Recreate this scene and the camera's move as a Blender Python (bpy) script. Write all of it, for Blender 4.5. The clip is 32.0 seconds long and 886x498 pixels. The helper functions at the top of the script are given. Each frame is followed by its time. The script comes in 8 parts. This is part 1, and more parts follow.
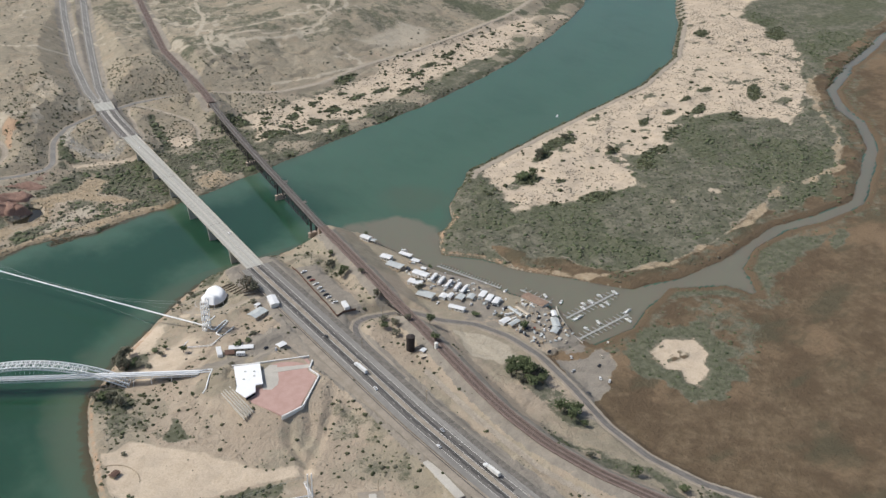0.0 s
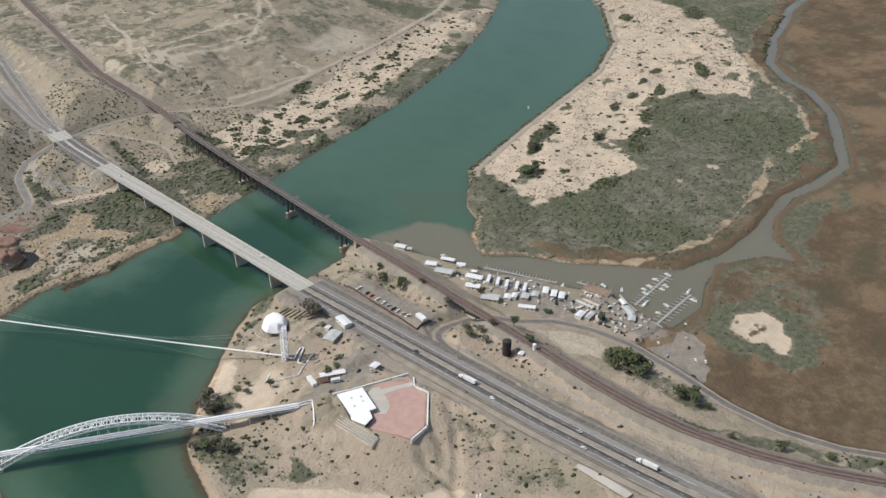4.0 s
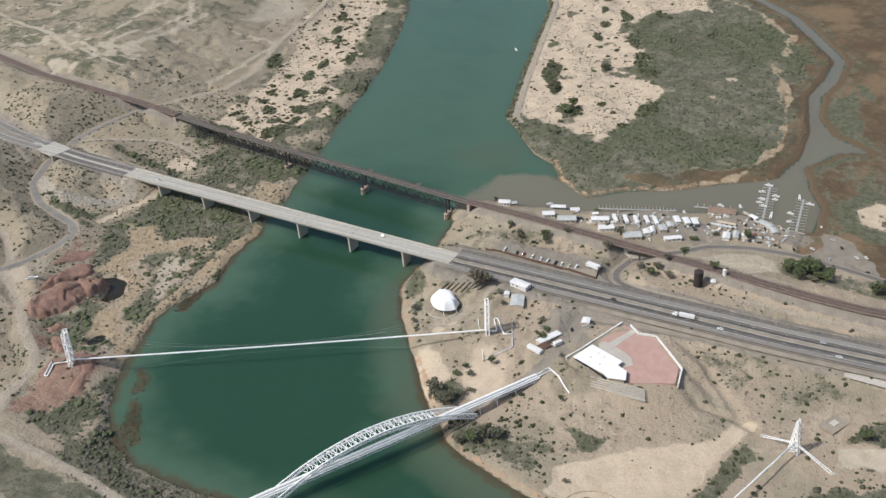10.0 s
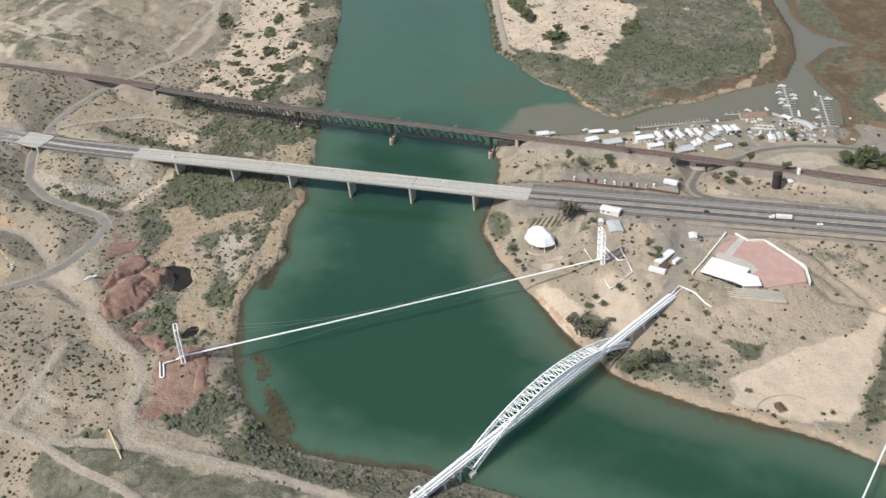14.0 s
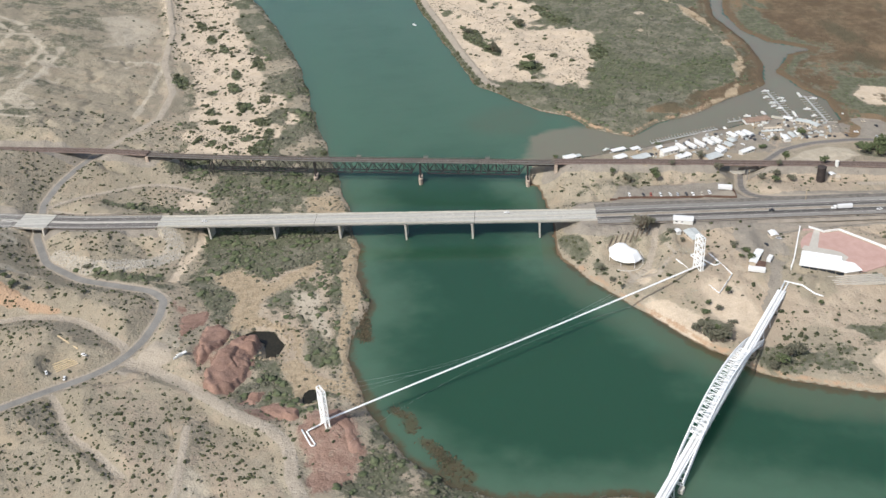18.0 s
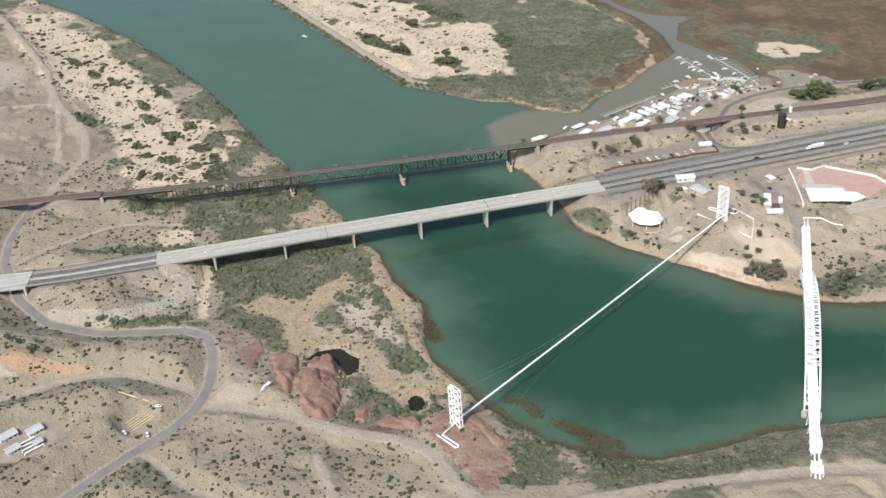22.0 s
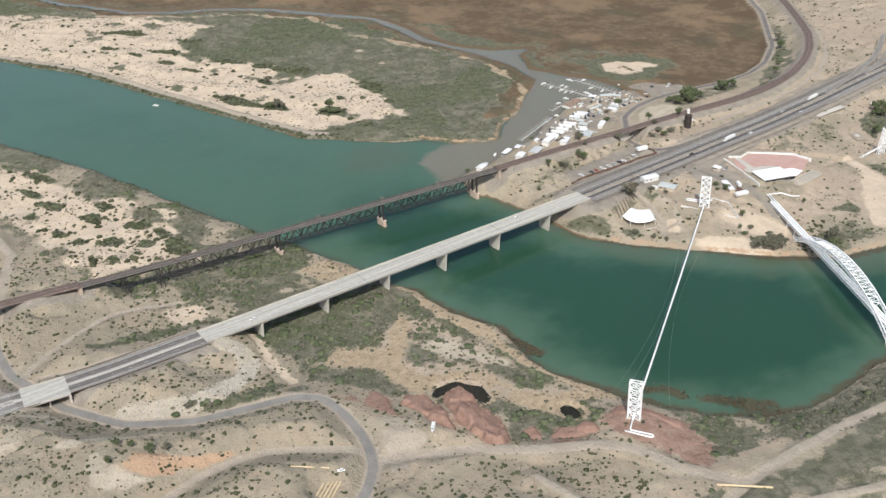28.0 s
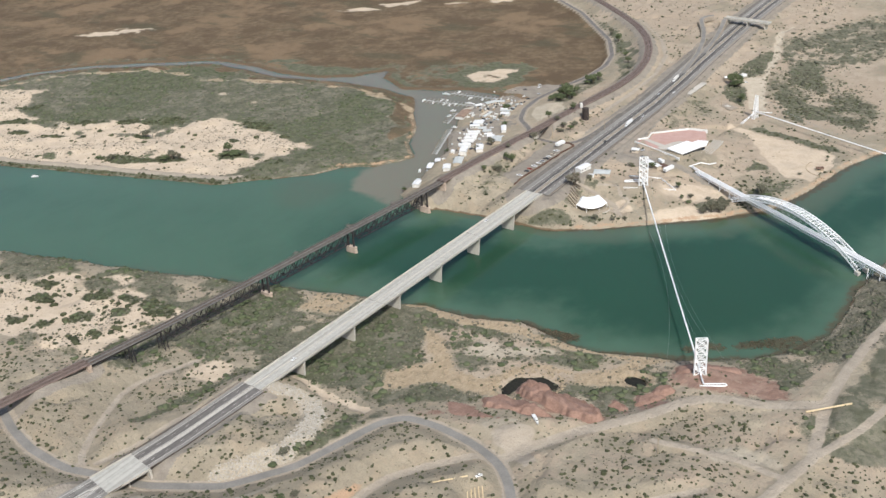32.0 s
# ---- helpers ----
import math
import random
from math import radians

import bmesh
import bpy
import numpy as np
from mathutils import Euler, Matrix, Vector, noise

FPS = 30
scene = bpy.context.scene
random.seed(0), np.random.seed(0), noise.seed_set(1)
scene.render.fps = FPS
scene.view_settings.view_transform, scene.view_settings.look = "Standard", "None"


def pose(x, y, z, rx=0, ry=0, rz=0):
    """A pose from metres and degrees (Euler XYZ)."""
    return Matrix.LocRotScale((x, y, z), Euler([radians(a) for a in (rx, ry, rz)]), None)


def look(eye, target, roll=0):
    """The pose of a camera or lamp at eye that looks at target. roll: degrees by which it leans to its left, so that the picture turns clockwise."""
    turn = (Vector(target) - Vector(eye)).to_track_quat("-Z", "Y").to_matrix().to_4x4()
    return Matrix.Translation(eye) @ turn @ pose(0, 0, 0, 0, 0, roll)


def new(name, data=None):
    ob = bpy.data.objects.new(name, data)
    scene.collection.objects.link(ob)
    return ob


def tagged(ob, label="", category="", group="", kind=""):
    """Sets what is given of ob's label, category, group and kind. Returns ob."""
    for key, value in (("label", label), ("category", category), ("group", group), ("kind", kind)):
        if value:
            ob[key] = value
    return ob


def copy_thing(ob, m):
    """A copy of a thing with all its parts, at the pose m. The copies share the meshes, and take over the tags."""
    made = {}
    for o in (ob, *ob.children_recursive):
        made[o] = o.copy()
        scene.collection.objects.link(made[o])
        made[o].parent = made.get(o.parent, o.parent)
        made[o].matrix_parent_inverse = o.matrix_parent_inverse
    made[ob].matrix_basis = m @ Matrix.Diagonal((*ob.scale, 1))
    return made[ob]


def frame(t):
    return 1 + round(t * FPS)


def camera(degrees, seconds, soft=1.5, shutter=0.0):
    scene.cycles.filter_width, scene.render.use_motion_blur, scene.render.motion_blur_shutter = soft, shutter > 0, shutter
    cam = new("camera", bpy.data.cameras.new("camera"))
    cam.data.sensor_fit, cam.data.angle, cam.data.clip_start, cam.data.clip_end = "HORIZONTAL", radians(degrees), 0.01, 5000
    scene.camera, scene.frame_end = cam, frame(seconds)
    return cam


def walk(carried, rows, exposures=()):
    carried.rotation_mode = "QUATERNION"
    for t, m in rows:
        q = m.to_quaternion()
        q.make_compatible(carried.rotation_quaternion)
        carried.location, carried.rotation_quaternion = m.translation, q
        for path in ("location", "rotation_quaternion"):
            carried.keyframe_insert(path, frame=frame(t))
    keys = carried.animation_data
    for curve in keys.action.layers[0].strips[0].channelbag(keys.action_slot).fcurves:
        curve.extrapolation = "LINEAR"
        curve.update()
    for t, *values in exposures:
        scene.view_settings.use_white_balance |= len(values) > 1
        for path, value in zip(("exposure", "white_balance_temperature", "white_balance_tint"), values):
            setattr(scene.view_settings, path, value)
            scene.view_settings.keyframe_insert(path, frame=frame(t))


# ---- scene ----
cam = camera(46.1, 32.0)
METRES, EYE, TILT, LEAN, TURN = 1205.0, 345.2, 0.0, 0.0, -35.2
ROWS = [
    (0.0, 0.0, 0.0, 0.0, 0.53, -28.59, -0.97),
    (0.5, -0.0145, 0.0018, -0.0009, -1.14, -28.57, -0.68),
    (1.0, -0.0294, 0.0043, -0.0018, -2.61, -28.39, -0.81),
    (1.5, -0.0442, 0.0072, -0.003, -3.94, -27.85, -1.17),
    (2.0, -0.0591, 0.01, -0.0043, -5.2, -27.55, -1.54),
    (2.5, -0.0739, 0.0131, -0.0051, -6.42, -27.26, -1.69),
    (4.5, -0.1347, 0.0296, -0.0103, -11.71, -29.09, -0.24),
    (5.0, -0.1496, 0.0344, -0.012, -12.13, -30.16, -0.38),
    (5.5, -0.165, 0.0396, -0.0127, -13.4, -31.44, 0.62),
    (6.0, -0.1793, 0.0457, -0.0128, -15.24, -31.32, 1.16),
    (6.5, -0.1938, 0.0518, -0.0145, -18.03, -31.47, 1.62),
    (7.0, -0.2084, 0.0586, -0.0154, -19.28, -32.0, 1.63),
    (7.5, -0.2227, 0.0653, -0.016, -20.9, -32.17, 1.84),
    (8.0, -0.2369, 0.0725, -0.0168, -22.28, -31.54, 1.59),
    (8.5, -0.2505, 0.0805, -0.0176, -23.74, -31.1, 1.44),
    (9.0, -0.2642, 0.0884, -0.0182, -25.17, -31.15, 1.75),
    (9.5, -0.2774, 0.097, -0.0186, -26.24, -31.27, 1.87),
    (10.0, -0.2908, 0.1051, -0.0193, -27.11, -30.7, 1.83),
    (10.5, -0.304, 0.1138, -0.0196, -28.69, -30.33, 2.1),
    (11.0, -0.3163, 0.1228, -0.0198, -29.95, -30.39, 1.93),
    (11.5, -0.3296, 0.1319, -0.0211, -31.44, -31.77, 1.68),
    (12.0, -0.3419, 0.1418, -0.0214, -33.34, -32.19, 1.67),
    (12.5, -0.3544, 0.1517, -0.0226, -34.06, -31.92, 2.73),
    (13.0, -0.3667, 0.1613, -0.024, -35.55, -32.06, 2.81),
    (13.5, -0.3775, 0.1719, -0.024, -37.74, -33.89, 2.33),
    (14.0, -0.3888, 0.1824, -0.0244, -40.08, -33.98, 3.18),
    (14.5, -0.4006, 0.1937, -0.0256, -41.98, -33.46, 3.4),
    (15.0, -0.4116, 0.2047, -0.0264, -43.16, -32.47, 3.37),
    (15.5, -0.4222, 0.2163, -0.0267, -44.41, -32.29, 3.24),
    (17.5, -0.4628, 0.2648, -0.031, -51.72, -31.33, 3.12),
    (18.0, -0.4717, 0.2775, -0.0314, -53.14, -31.72, 3.27),
    (18.5, -0.4808, 0.291, -0.0321, -54.74, -31.95, 3.56),
    (19.0, -0.4891, 0.304, -0.0332, -57.29, -31.69, 3.59),
    (19.5, -0.4968, 0.3173, -0.0337, -59.11, -30.68, 3.43),
    (20.0, -0.5048, 0.3311, -0.0347, -61.24, -30.43, 3.49),
    (20.5, -0.5126, 0.3449, -0.0361, -63.59, -30.35, 4.16),
    (21.0, -0.5195, 0.359, -0.037, -64.42, -32.23, 2.87),
    (21.5, -0.5257, 0.3731, -0.0374, -67.12, -32.48, 3.68),
    (22.0, -0.5322, 0.3874, -0.0386, -69.55, -31.52, 3.74),
    (22.5, -0.5376, 0.4018, -0.0391, -71.38, -30.78, 3.55),
    (23.0, -0.5428, 0.4165, -0.0397, -73.31, -29.97, 3.2),
    (23.5, -0.5475, 0.4317, -0.0402, -75.63, -29.71, 3.4),
    (24.0, -0.5515, 0.4455, -0.0402, -77.64, -28.51, 3.1),
    (24.5, -0.5563, 0.4606, -0.0415, -78.72, -27.72, 3.13),
    (25.0, -0.5598, 0.4755, -0.042, -80.46, -27.75, 2.76),
    (25.5, -0.5629, 0.4907, -0.0424, -82.37, -27.76, 2.91),
    (26.0, -0.5658, 0.5063, -0.0431, -84.74, -28.23, 2.91),
    (26.5, -0.5683, 0.5215, -0.0442, -86.97, -29.08, 2.47),
    (28.5, -0.5729, 0.5833, -0.0443, -94.49, -29.04, 1.89),
    (29.0, -0.5728, 0.5987, -0.0445, -96.75, -29.65, 1.94),
    (29.5, -0.5723, 0.6143, -0.0445, -98.46, -28.79, 1.66),
    (30.0, -0.5713, 0.6298, -0.044, -99.99, -29.0, 0.97),
    (30.5, -0.5699, 0.6452, -0.0442, -101.99, -29.02, 1.2),
    (31.0, -0.5682, 0.6602, -0.0438, -104.18, -28.9, 1.48),
    (31.5, -0.5659, 0.6755, -0.0433, -106.89, -28.83, 1.94),
    (32.0, -0.5627, 0.6907, -0.042, -110.2, -27.77, 3.55),
]
walk(cam, [(t, pose(0, 0, EYE, TILT, LEAN, TURN) @ pose(METRES * x, METRES * y, METRES * z, 90 + pitch, roll, yaw)) for t, x, y, z, yaw, pitch, roll in ROWS], [(0.0, 0.19, 6540, 9.2), (8.0, 0.20, 6540, 9.2), (14.0, 0.42, 6540, 9.2), (24.0, 0.52, 6540, 9.2), (32.0, 0.49, 6540, 9.2)])

PLAN = 0.6117  # metres for each unit of the plan below

# ---- light ----
SUN_DIR = Vector((-0.50, 0.42, 0.76)).normalized()
world = bpy.data.worlds.new("sky")
scene.world = world
world.use_nodes = True
wn = world.node_tree.nodes
sky = wn.new("ShaderNodeTexSky")
sky.sky_type, sky.sun_disc = "NISHITA", False
sky.sun_elevation = math.asin(SUN_DIR.z)
sky.sun_rotation = math.atan2(SUN_DIR.x, SUN_DIR.y)
sky.air_density, sky.dust_density, sky.ozone_density = 1.0, 2.5, 1.0
wn["Background"].inputs["Strength"].default_value = 0.10
world.node_tree.links.new(sky.outputs[0], wn["Background"].inputs["Color"])
sun = new("sun", bpy.data.lights.new("sun", "SUN"))
sun.data.energy, sun.data.angle, sun.data.color = 2.7, radians(1.5), (1.0, 0.985, 0.955)
sun.matrix_world = look(SUN_DIR * 900, (0, 0, 0))


# ---- material helpers ----
class Nodes:
    """A small wrapper to write node materials briefly."""

    def __init__(self, name):
        self.mat = bpy.data.materials.new(name)
        self.mat.use_nodes = True
        self.tree = self.mat.node_tree
        self.bsdf = self.tree.nodes["Principled BSDF"]
        self.bsdf.inputs["Specular IOR Level"].default_value = 0.25
        self.place = self.add("ShaderNodeNewGeometry").outputs["Position"]

    def add(self, kind, **values):
        node = self.tree.nodes.new(kind)
        for key, value in values.items():
            setattr(node, key, value)
        return node

    def put(self, socket, value):
        if isinstance(value, bpy.types.NodeSocket):
            self.tree.links.new(value, socket)
        elif isinstance(value, tuple) and len(value) == 3 and socket.type == "RGBA":
            socket.default_value = (*value, 1)
        else:
            socket.default_value = value

    def noise(self, scale, detail=4.0, rough=0.6, where=None, stretch=None):
        node = self.add("ShaderNodeTexNoise")
        where = where or self.place
        if stretch:
            m = self.add("ShaderNodeMapping")
            m.inputs["Scale"].default_value = stretch
            self.put(m.inputs["Vector"], where)
            where = m.outputs[0]
        self.put(node.inputs["Vector"], where)
        node.inputs["Scale"].default_value = scale / PLAN
        node.inputs["Detail"].default_value = detail
        node.inputs["Roughness"].default_value = rough
        return node.outputs["Fac"]

    def voronoi(self, scale, feature="F1"):
        node = self.add("ShaderNodeTexVoronoi", feature=feature)
        self.put(node.inputs["Vector"], self.place)
        node.inputs["Scale"].default_value = scale / PLAN
        return node.outputs["Distance"]

    def math(self, op, a, b=0.0, c=0.0, clamp=False):
        node = self.add("ShaderNodeMath", operation=op, use_clamp=clamp)
        for socket, value in zip(node.inputs, (a, b, c)):
            self.put(socket, value)
        return node.outputs[0]

    def ramp(self, value, lo, hi):
        """0 below lo, 1 above hi, smooth between."""
        node = self.add("ShaderNodeMapRange", interpolation_type="SMOOTHSTEP")
        for socket, v in zip(node.inputs, (value, lo, hi, 0.0, 1.0)):
            self.put(socket, v)
        return node.outputs[0]

    def mix(self, factor, a, b):
        node = self.add("ShaderNodeMix", data_type="RGBA")
        self.put(node.inputs[0], factor)
        self.put(node.inputs[6], a)
        self.put(node.inputs[7], b)
        return node.outputs[2]

    def attr(self, name):
        return self.add("ShaderNodeAttribute", attribute_name=name).outputs

    def random(self):
        return self.add("ShaderNodeObjectInfo").outputs["Random"]

    def island(self):
        return self.add("ShaderNodeNewGeometry").outputs["Random Per Island"]

    def bump(self, height, strength, distance):
        node = self.add("ShaderNodeBump")
        node.inputs["Strength"].default_value = strength
        node.inputs["Distance"].default_value = distance
        self.put(node.inputs["Height"], height)
        self.put(self.bsdf.inputs["Normal"], node.outputs[0])

    def end(self, colour, rough=0.9, metal=0.0):
        self.put(self.bsdf.inputs["Base Color"], colour)
        self.put(self.bsdf.inputs["Roughness"], rough)
        self.put(self.bsdf.inputs["Metallic"], metal)
        return self.mat


def plain(name, a, b, big=0.15, small=2.0, rough=0.8, metal=0.0, relief=0.0, vary=0.0):
    """Two tones mixed by noise at two scales, with a little relief and piece-to-piece variation."""
    n = Nodes(name)
    fac = n.math("ADD", n.math("MULTIPLY", n.noise(big), 0.6), n.math("MULTIPLY", n.noise(small), 0.4))
    fac = n.ramp(fac, 0.32, 0.68)
    if vary:
        fac = n.math("ADD", n.math("MULTIPLY", fac, 1 - vary), n.math("MULTIPLY", n.random(), vary))
    if relief:
        n.bump(n.noise(small * 1.5), 0.6, relief)
    return n.end(n.mix(fac, a, b), rough, metal)


def make_ground():
    n = Nodes("desert_ground")
    a, b, c = n.attr("cover_a"), n.attr("cover_b"), n.attr("cover_c")
    sep = []
    for at in (a, b, c):
        s = n.add("ShaderNodeSeparateColor")
        n.put(s.inputs[0], at["Color"])
        sep += [s.outputs[0], s.outputs[1], s.outputs[2]]
    sand, brush, marsh, red, gravel, dirt, reed, silt, orange = sep
    tan, pale, green = a["Alpha"], b["Alpha"], c["Alpha"]
    big, mid, fine = n.noise(0.012, 5), n.noise(0.09, 5, 0.65), n.noise(0.7, 4, 0.7)
    speck = n.noise(0.33, 3, 0.55)
    ragged = n.math("ADD", n.math("MULTIPLY", mid, 0.65), n.math("MULTIPLY", fine, 0.35))

    def edge(mask, soft=0.2):
        """A mask whose edge is broken up by noise."""
        v = n.math("ADD", mask, n.math("MULTIPLY", n.math("SUBTRACT", ragged, 0.5), 2.2))
        return n.ramp(v, 0.5 - soft, 0.5 + soft)

    clump = n.noise(0.16, 3, 0.6)
    col = n.mix(n.ramp(big, 0.36, 0.64), (0.310, 0.268, 0.196), (0.395, 0.340, 0.252))
    col = n.mix(n.ramp(mid, 0.35, 0.75), col, (0.262, 0.228, 0.168))
    col = n.mix(n.math("MULTIPLY", n.ramp(n.noise(0.035, 5, 0.6), 0.5, 0.66), 0.6), col, (0.375, 0.302, 0.214))
    col = n.mix(n.math("MULTIPLY", n.ramp(speck, 0.63, 0.70), 0.4), col, (0.150, 0.135, 0.090))
    tanc = n.mix(n.ramp(mid, 0.35, 0.7), (0.455, 0.376, 0.284), (0.335, 0.274, 0.204))
    tanc = n.mix(n.ramp(big, 0.4, 0.62), tanc, (0.405, 0.328, 0.244))
    tanc = n.mix(n.math("MULTIPLY", n.ramp(speck, 0.60, 0.68), 0.3), tanc, (0.240, 0.196, 0.138))
    col = n.mix(edge(tan), col, tanc)
    sandc = n.mix(n.ramp(mid, 0.35, 0.7), (0.600, 0.496, 0.374), (0.510, 0.412, 0.302))
    sandc = n.mix(n.math("MULTIPLY", n.ramp(n.noise(0.03, 4), 0.45, 0.65), 0.5), sandc, (0.455, 0.375, 0.288))
    sandc = n.mix(n.math("MULTIPLY", n.ramp(speck, 0.62, 0.70), 0.25), sandc, (0.36, 0.295, 0.215))
    col = n.mix(edge(sand), col, sandc)
    marshc = n.mix(n.ramp(mid, 0.3, 0.7), (0.120, 0.085, 0.049), (0.186, 0.135, 0.083))
    marshc = n.mix(n.ramp(n.noise(0.02, 6, 0.65), 0.44, 0.60), marshc, (0.108, 0.075, 0.044))
    marshc = n.mix(n.math("MULTIPLY", n.ramp(n.noise(0.009, 6, 0.6), 0.50, 0.62), 0.8), marshc, (0.232, 0.160, 0.096))
    marshc = n.mix(n.math("MULTIPLY", n.ramp(n.noise(0.014, 5, 0.6, None, (0.6, 1.3, 1)), 0.53, 0.66), 0.7), marshc, (0.078, 0.074, 0.044))
    marshc = n.mix(n.math("MULTIPLY", n.ramp(speck, 0.5, 0.72), 0.35), marshc, (0.090, 0.066, 0.040))
    col = n.mix(edge(marsh), col, marshc)
    brushc = n.mix(n.ramp(n.noise(0.05, 5, 0.65), 0.38, 0.62), (0.120, 0.122, 0.082), (0.205, 0.192, 0.142))
    brushc = n.mix(n.math("MULTIPLY", n.ramp(clump, 0.45, 0.62), 0.7), brushc, (0.092, 0.098, 0.062))
    greenc = n.mix(n.ramp(clump, 0.36, 0.62), (0.138, 0.142, 0.092), (0.090, 0.098, 0.058))
    brushc = n.mix(n.ramp(n.math("ADD", green, n.math("SUBTRACT", ragged, 0.5)), 0.3, 0.7), brushc, greenc)
    col = n.mix(edge(brush), col, brushc)
    reedc = n.mix(n.ramp(n.noise(0.35, 3, 0.6, None, (1, 0.4, 1)), 0.35, 0.65), (0.455, 0.360, 0.245), (0.375, 0.292, 0.190))
    reedc = n.mix(n.math("MULTIPLY", n.ramp(clump, 0.52, 0.66), 0.5), reedc, (0.190, 0.160, 0.100))
    col = n.mix(edge(reed), col, reedc)
    redc = n.mix(n.ramp(mid, 0.35, 0.7), (0.335, 0.222, 0.170), (0.242, 0.148, 0.112))
    redc = n.mix(n.math("MULTIPLY", n.ramp(clump, 0.55, 0.7), 0.6), redc, (0.36, 0.275, 0.205))
    col = n.mix(edge(red), col, redc)
    col = n.mix(edge(orange), col, (0.450, 0.305, 0.198))
    col = n.mix(n.math("MULTIPLY", edge(pale), 0.9), col, n.mix(n.ramp(mid, 0.35, 0.7), (0.520, 0.455, 0.355), (0.430, 0.372, 0.285)))
    col = n.mix(edge(gravel, 0.1), col, n.mix(n.ramp(mid, 0.3, 0.7), (0.318, 0.282, 0.232), (0.250, 0.222, 0.184)))
    dirtc = n.mix(n.ramp(mid, 0.3, 0.7), (0.420, 0.362, 0.288), (0.360, 0.310, 0.245))
    col = n.mix(n.ramp(n.math("ADD", dirt, n.math("MULTIPLY", n.math("SUBTRACT", ragged, 0.5), 0.5)), 0.35, 0.65), col, dirtc)
    col = n.mix(n.ramp(n.math("ADD", silt, n.math("MULTIPLY", n.math("SUBTRACT", ragged, 0.5), 0.6)), 0.35, 0.75), col, (0.140, 0.100, 0.060))
    col = n.mix(n.math("MULTIPLY", n.ramp(fine, 0.35, 0.7), 0.18), col, (0.14, 0.112, 0.08))
    rough = n.math("ADD", n.math("MULTIPLY", mid, 3.0), n.math("ADD", fine, n.math("MULTIPLY", speck, 1.2)))
    n.bump(n.math("MULTIPLY", rough, n.math("SUBTRACT", 1.0, n.math("MULTIPLY", sand, 0.6))), 0.7, 0.7)
    return n.end(col, 0.95)


def make_water():
    n = Nodes("river_water")
    s = n.add("ShaderNodeSeparateColor")
    at = n.attr("cover_a")
    n.put(s.inputs[0], at["Color"])
    shoal, silt, depth = s.outputs[0], s.outputs[1], s.outputs[2]
    big, mid = n.noise(0.006, 5, 0.6), n.noise(0.03, 4, 0.6, None, (1.0, 0.45, 1))
    wob = n.math("MULTIPLY", n.math("SUBTRACT", n.math("ADD", n.math("MULTIPLY", big, 0.5), n.math("MULTIPLY", mid, 0.5)), 0.5), 0.7)
    wob = n.math("ADD", wob, n.math("MULTIPLY", n.math("SUBTRACT", n.noise(0.016, 6, 0.65, None, (1.0, 0.6, 1)), 0.5), 0.5))
    # Low depth gives the paler tone; upstream that tone imitates reflected sky.
    col = n.mix(n.ramp(n.math("ADD", depth, wob), 0.1, 0.95), (0.066, 0.122, 0.081), (0.022, 0.063, 0.038))
    col = n.mix(n.ramp(n.math("ADD", shoal, wob), 0.30, 1.10), col, (0.080, 0.110, 0.072))
    col = n.mix(n.ramp(n.math("ADD", silt, n.math("MULTIPLY", wob, 0.8)), 0.25, 0.85), col, (0.168, 0.160, 0.116))
    col = n.mix(n.math("MULTIPLY", n.ramp(n.math("ADD", at["Alpha"], n.math("MULTIPLY", n.math("SUBTRACT", n.noise(0.12, 4, 0.65), 0.5), 1.4)), 0.3, 0.8), 0.8), col, (0.088, 0.070, 0.038))
    wave = n.math("ADD", n.noise(0.9, 3, 0.6), n.math("MULTIPLY", n.noise(0.18, 2), 1.6))
    n.bump(wave, 0.12, 0.2)
    n.bsdf.inputs["IOR"].default_value = 1.33
    n.bsdf.subsurface_method = "BURLEY"
    n.bsdf.inputs["Subsurface Weight"].default_value = 0.85
    n.bsdf.inputs["Subsurface Radius"].default_value = (0.5, 1.0, 0.9)
    n.bsdf.inputs["Subsurface Scale"].default_value = 9.0
    n.bsdf.inputs["Specular IOR Level"].default_value = 0.5
    return n.end(col, 0.08)


def leafy(name, dark, light):
    """Foliage that varies from clump to clump and within each clump."""
    n = Nodes(name)
    fac = n.math("ADD", n.math("MULTIPLY", n.island(), 0.55), n.math("MULTIPLY", n.noise(1.1, 3, 0.7), 0.45))
    n.bump(n.noise(2.2, 3, 0.7), 0.9, 0.5)
    return n.end(n.mix(n.ramp(fac, 0.15, 0.85), dark, light), 0.85)


def make_asphalt(name, dark, light):
    """Worn asphalt with paler wheel tracks that run along y."""
    n = Nodes(name)
    streak = n.noise(0.42, 3, 0.6, None, (1.0, 0.008, 1.0))
    fac = n.math("ADD", n.math("MULTIPLY", streak, 0.7), n.math("MULTIPLY", n.noise(0.25), 0.3))
    return n.end(n.mix(n.ramp(fac, 0.36, 0.64), dark, light), 0.85)


GROUND = make_ground()
WATER = make_water()
ASPHALT = make_asphalt("worn_asphalt", (0.165, 0.158, 0.145), (0.255, 0.242, 0.220))
DARK_ASPHALT = make_asphalt("dark_asphalt", (0.062, 0.059, 0.056), (0.128, 0.121, 0.112))
CONCRETE = plain("bridge_concrete", (0.42, 0.39, 0.34), (0.55, 0.515, 0.45), 0.05, 0.8, 0.85)
LANE_ASPHALT = plain("patched_lane_asphalt", (0.180, 0.172, 0.156), (0.262, 0.248, 0.224), 0.06, 0.9, 0.9)
DECK_CONCRETE = make_asphalt("deck_concrete", (0.335, 0.325, 0.290), (0.490, 0.475, 0.425))
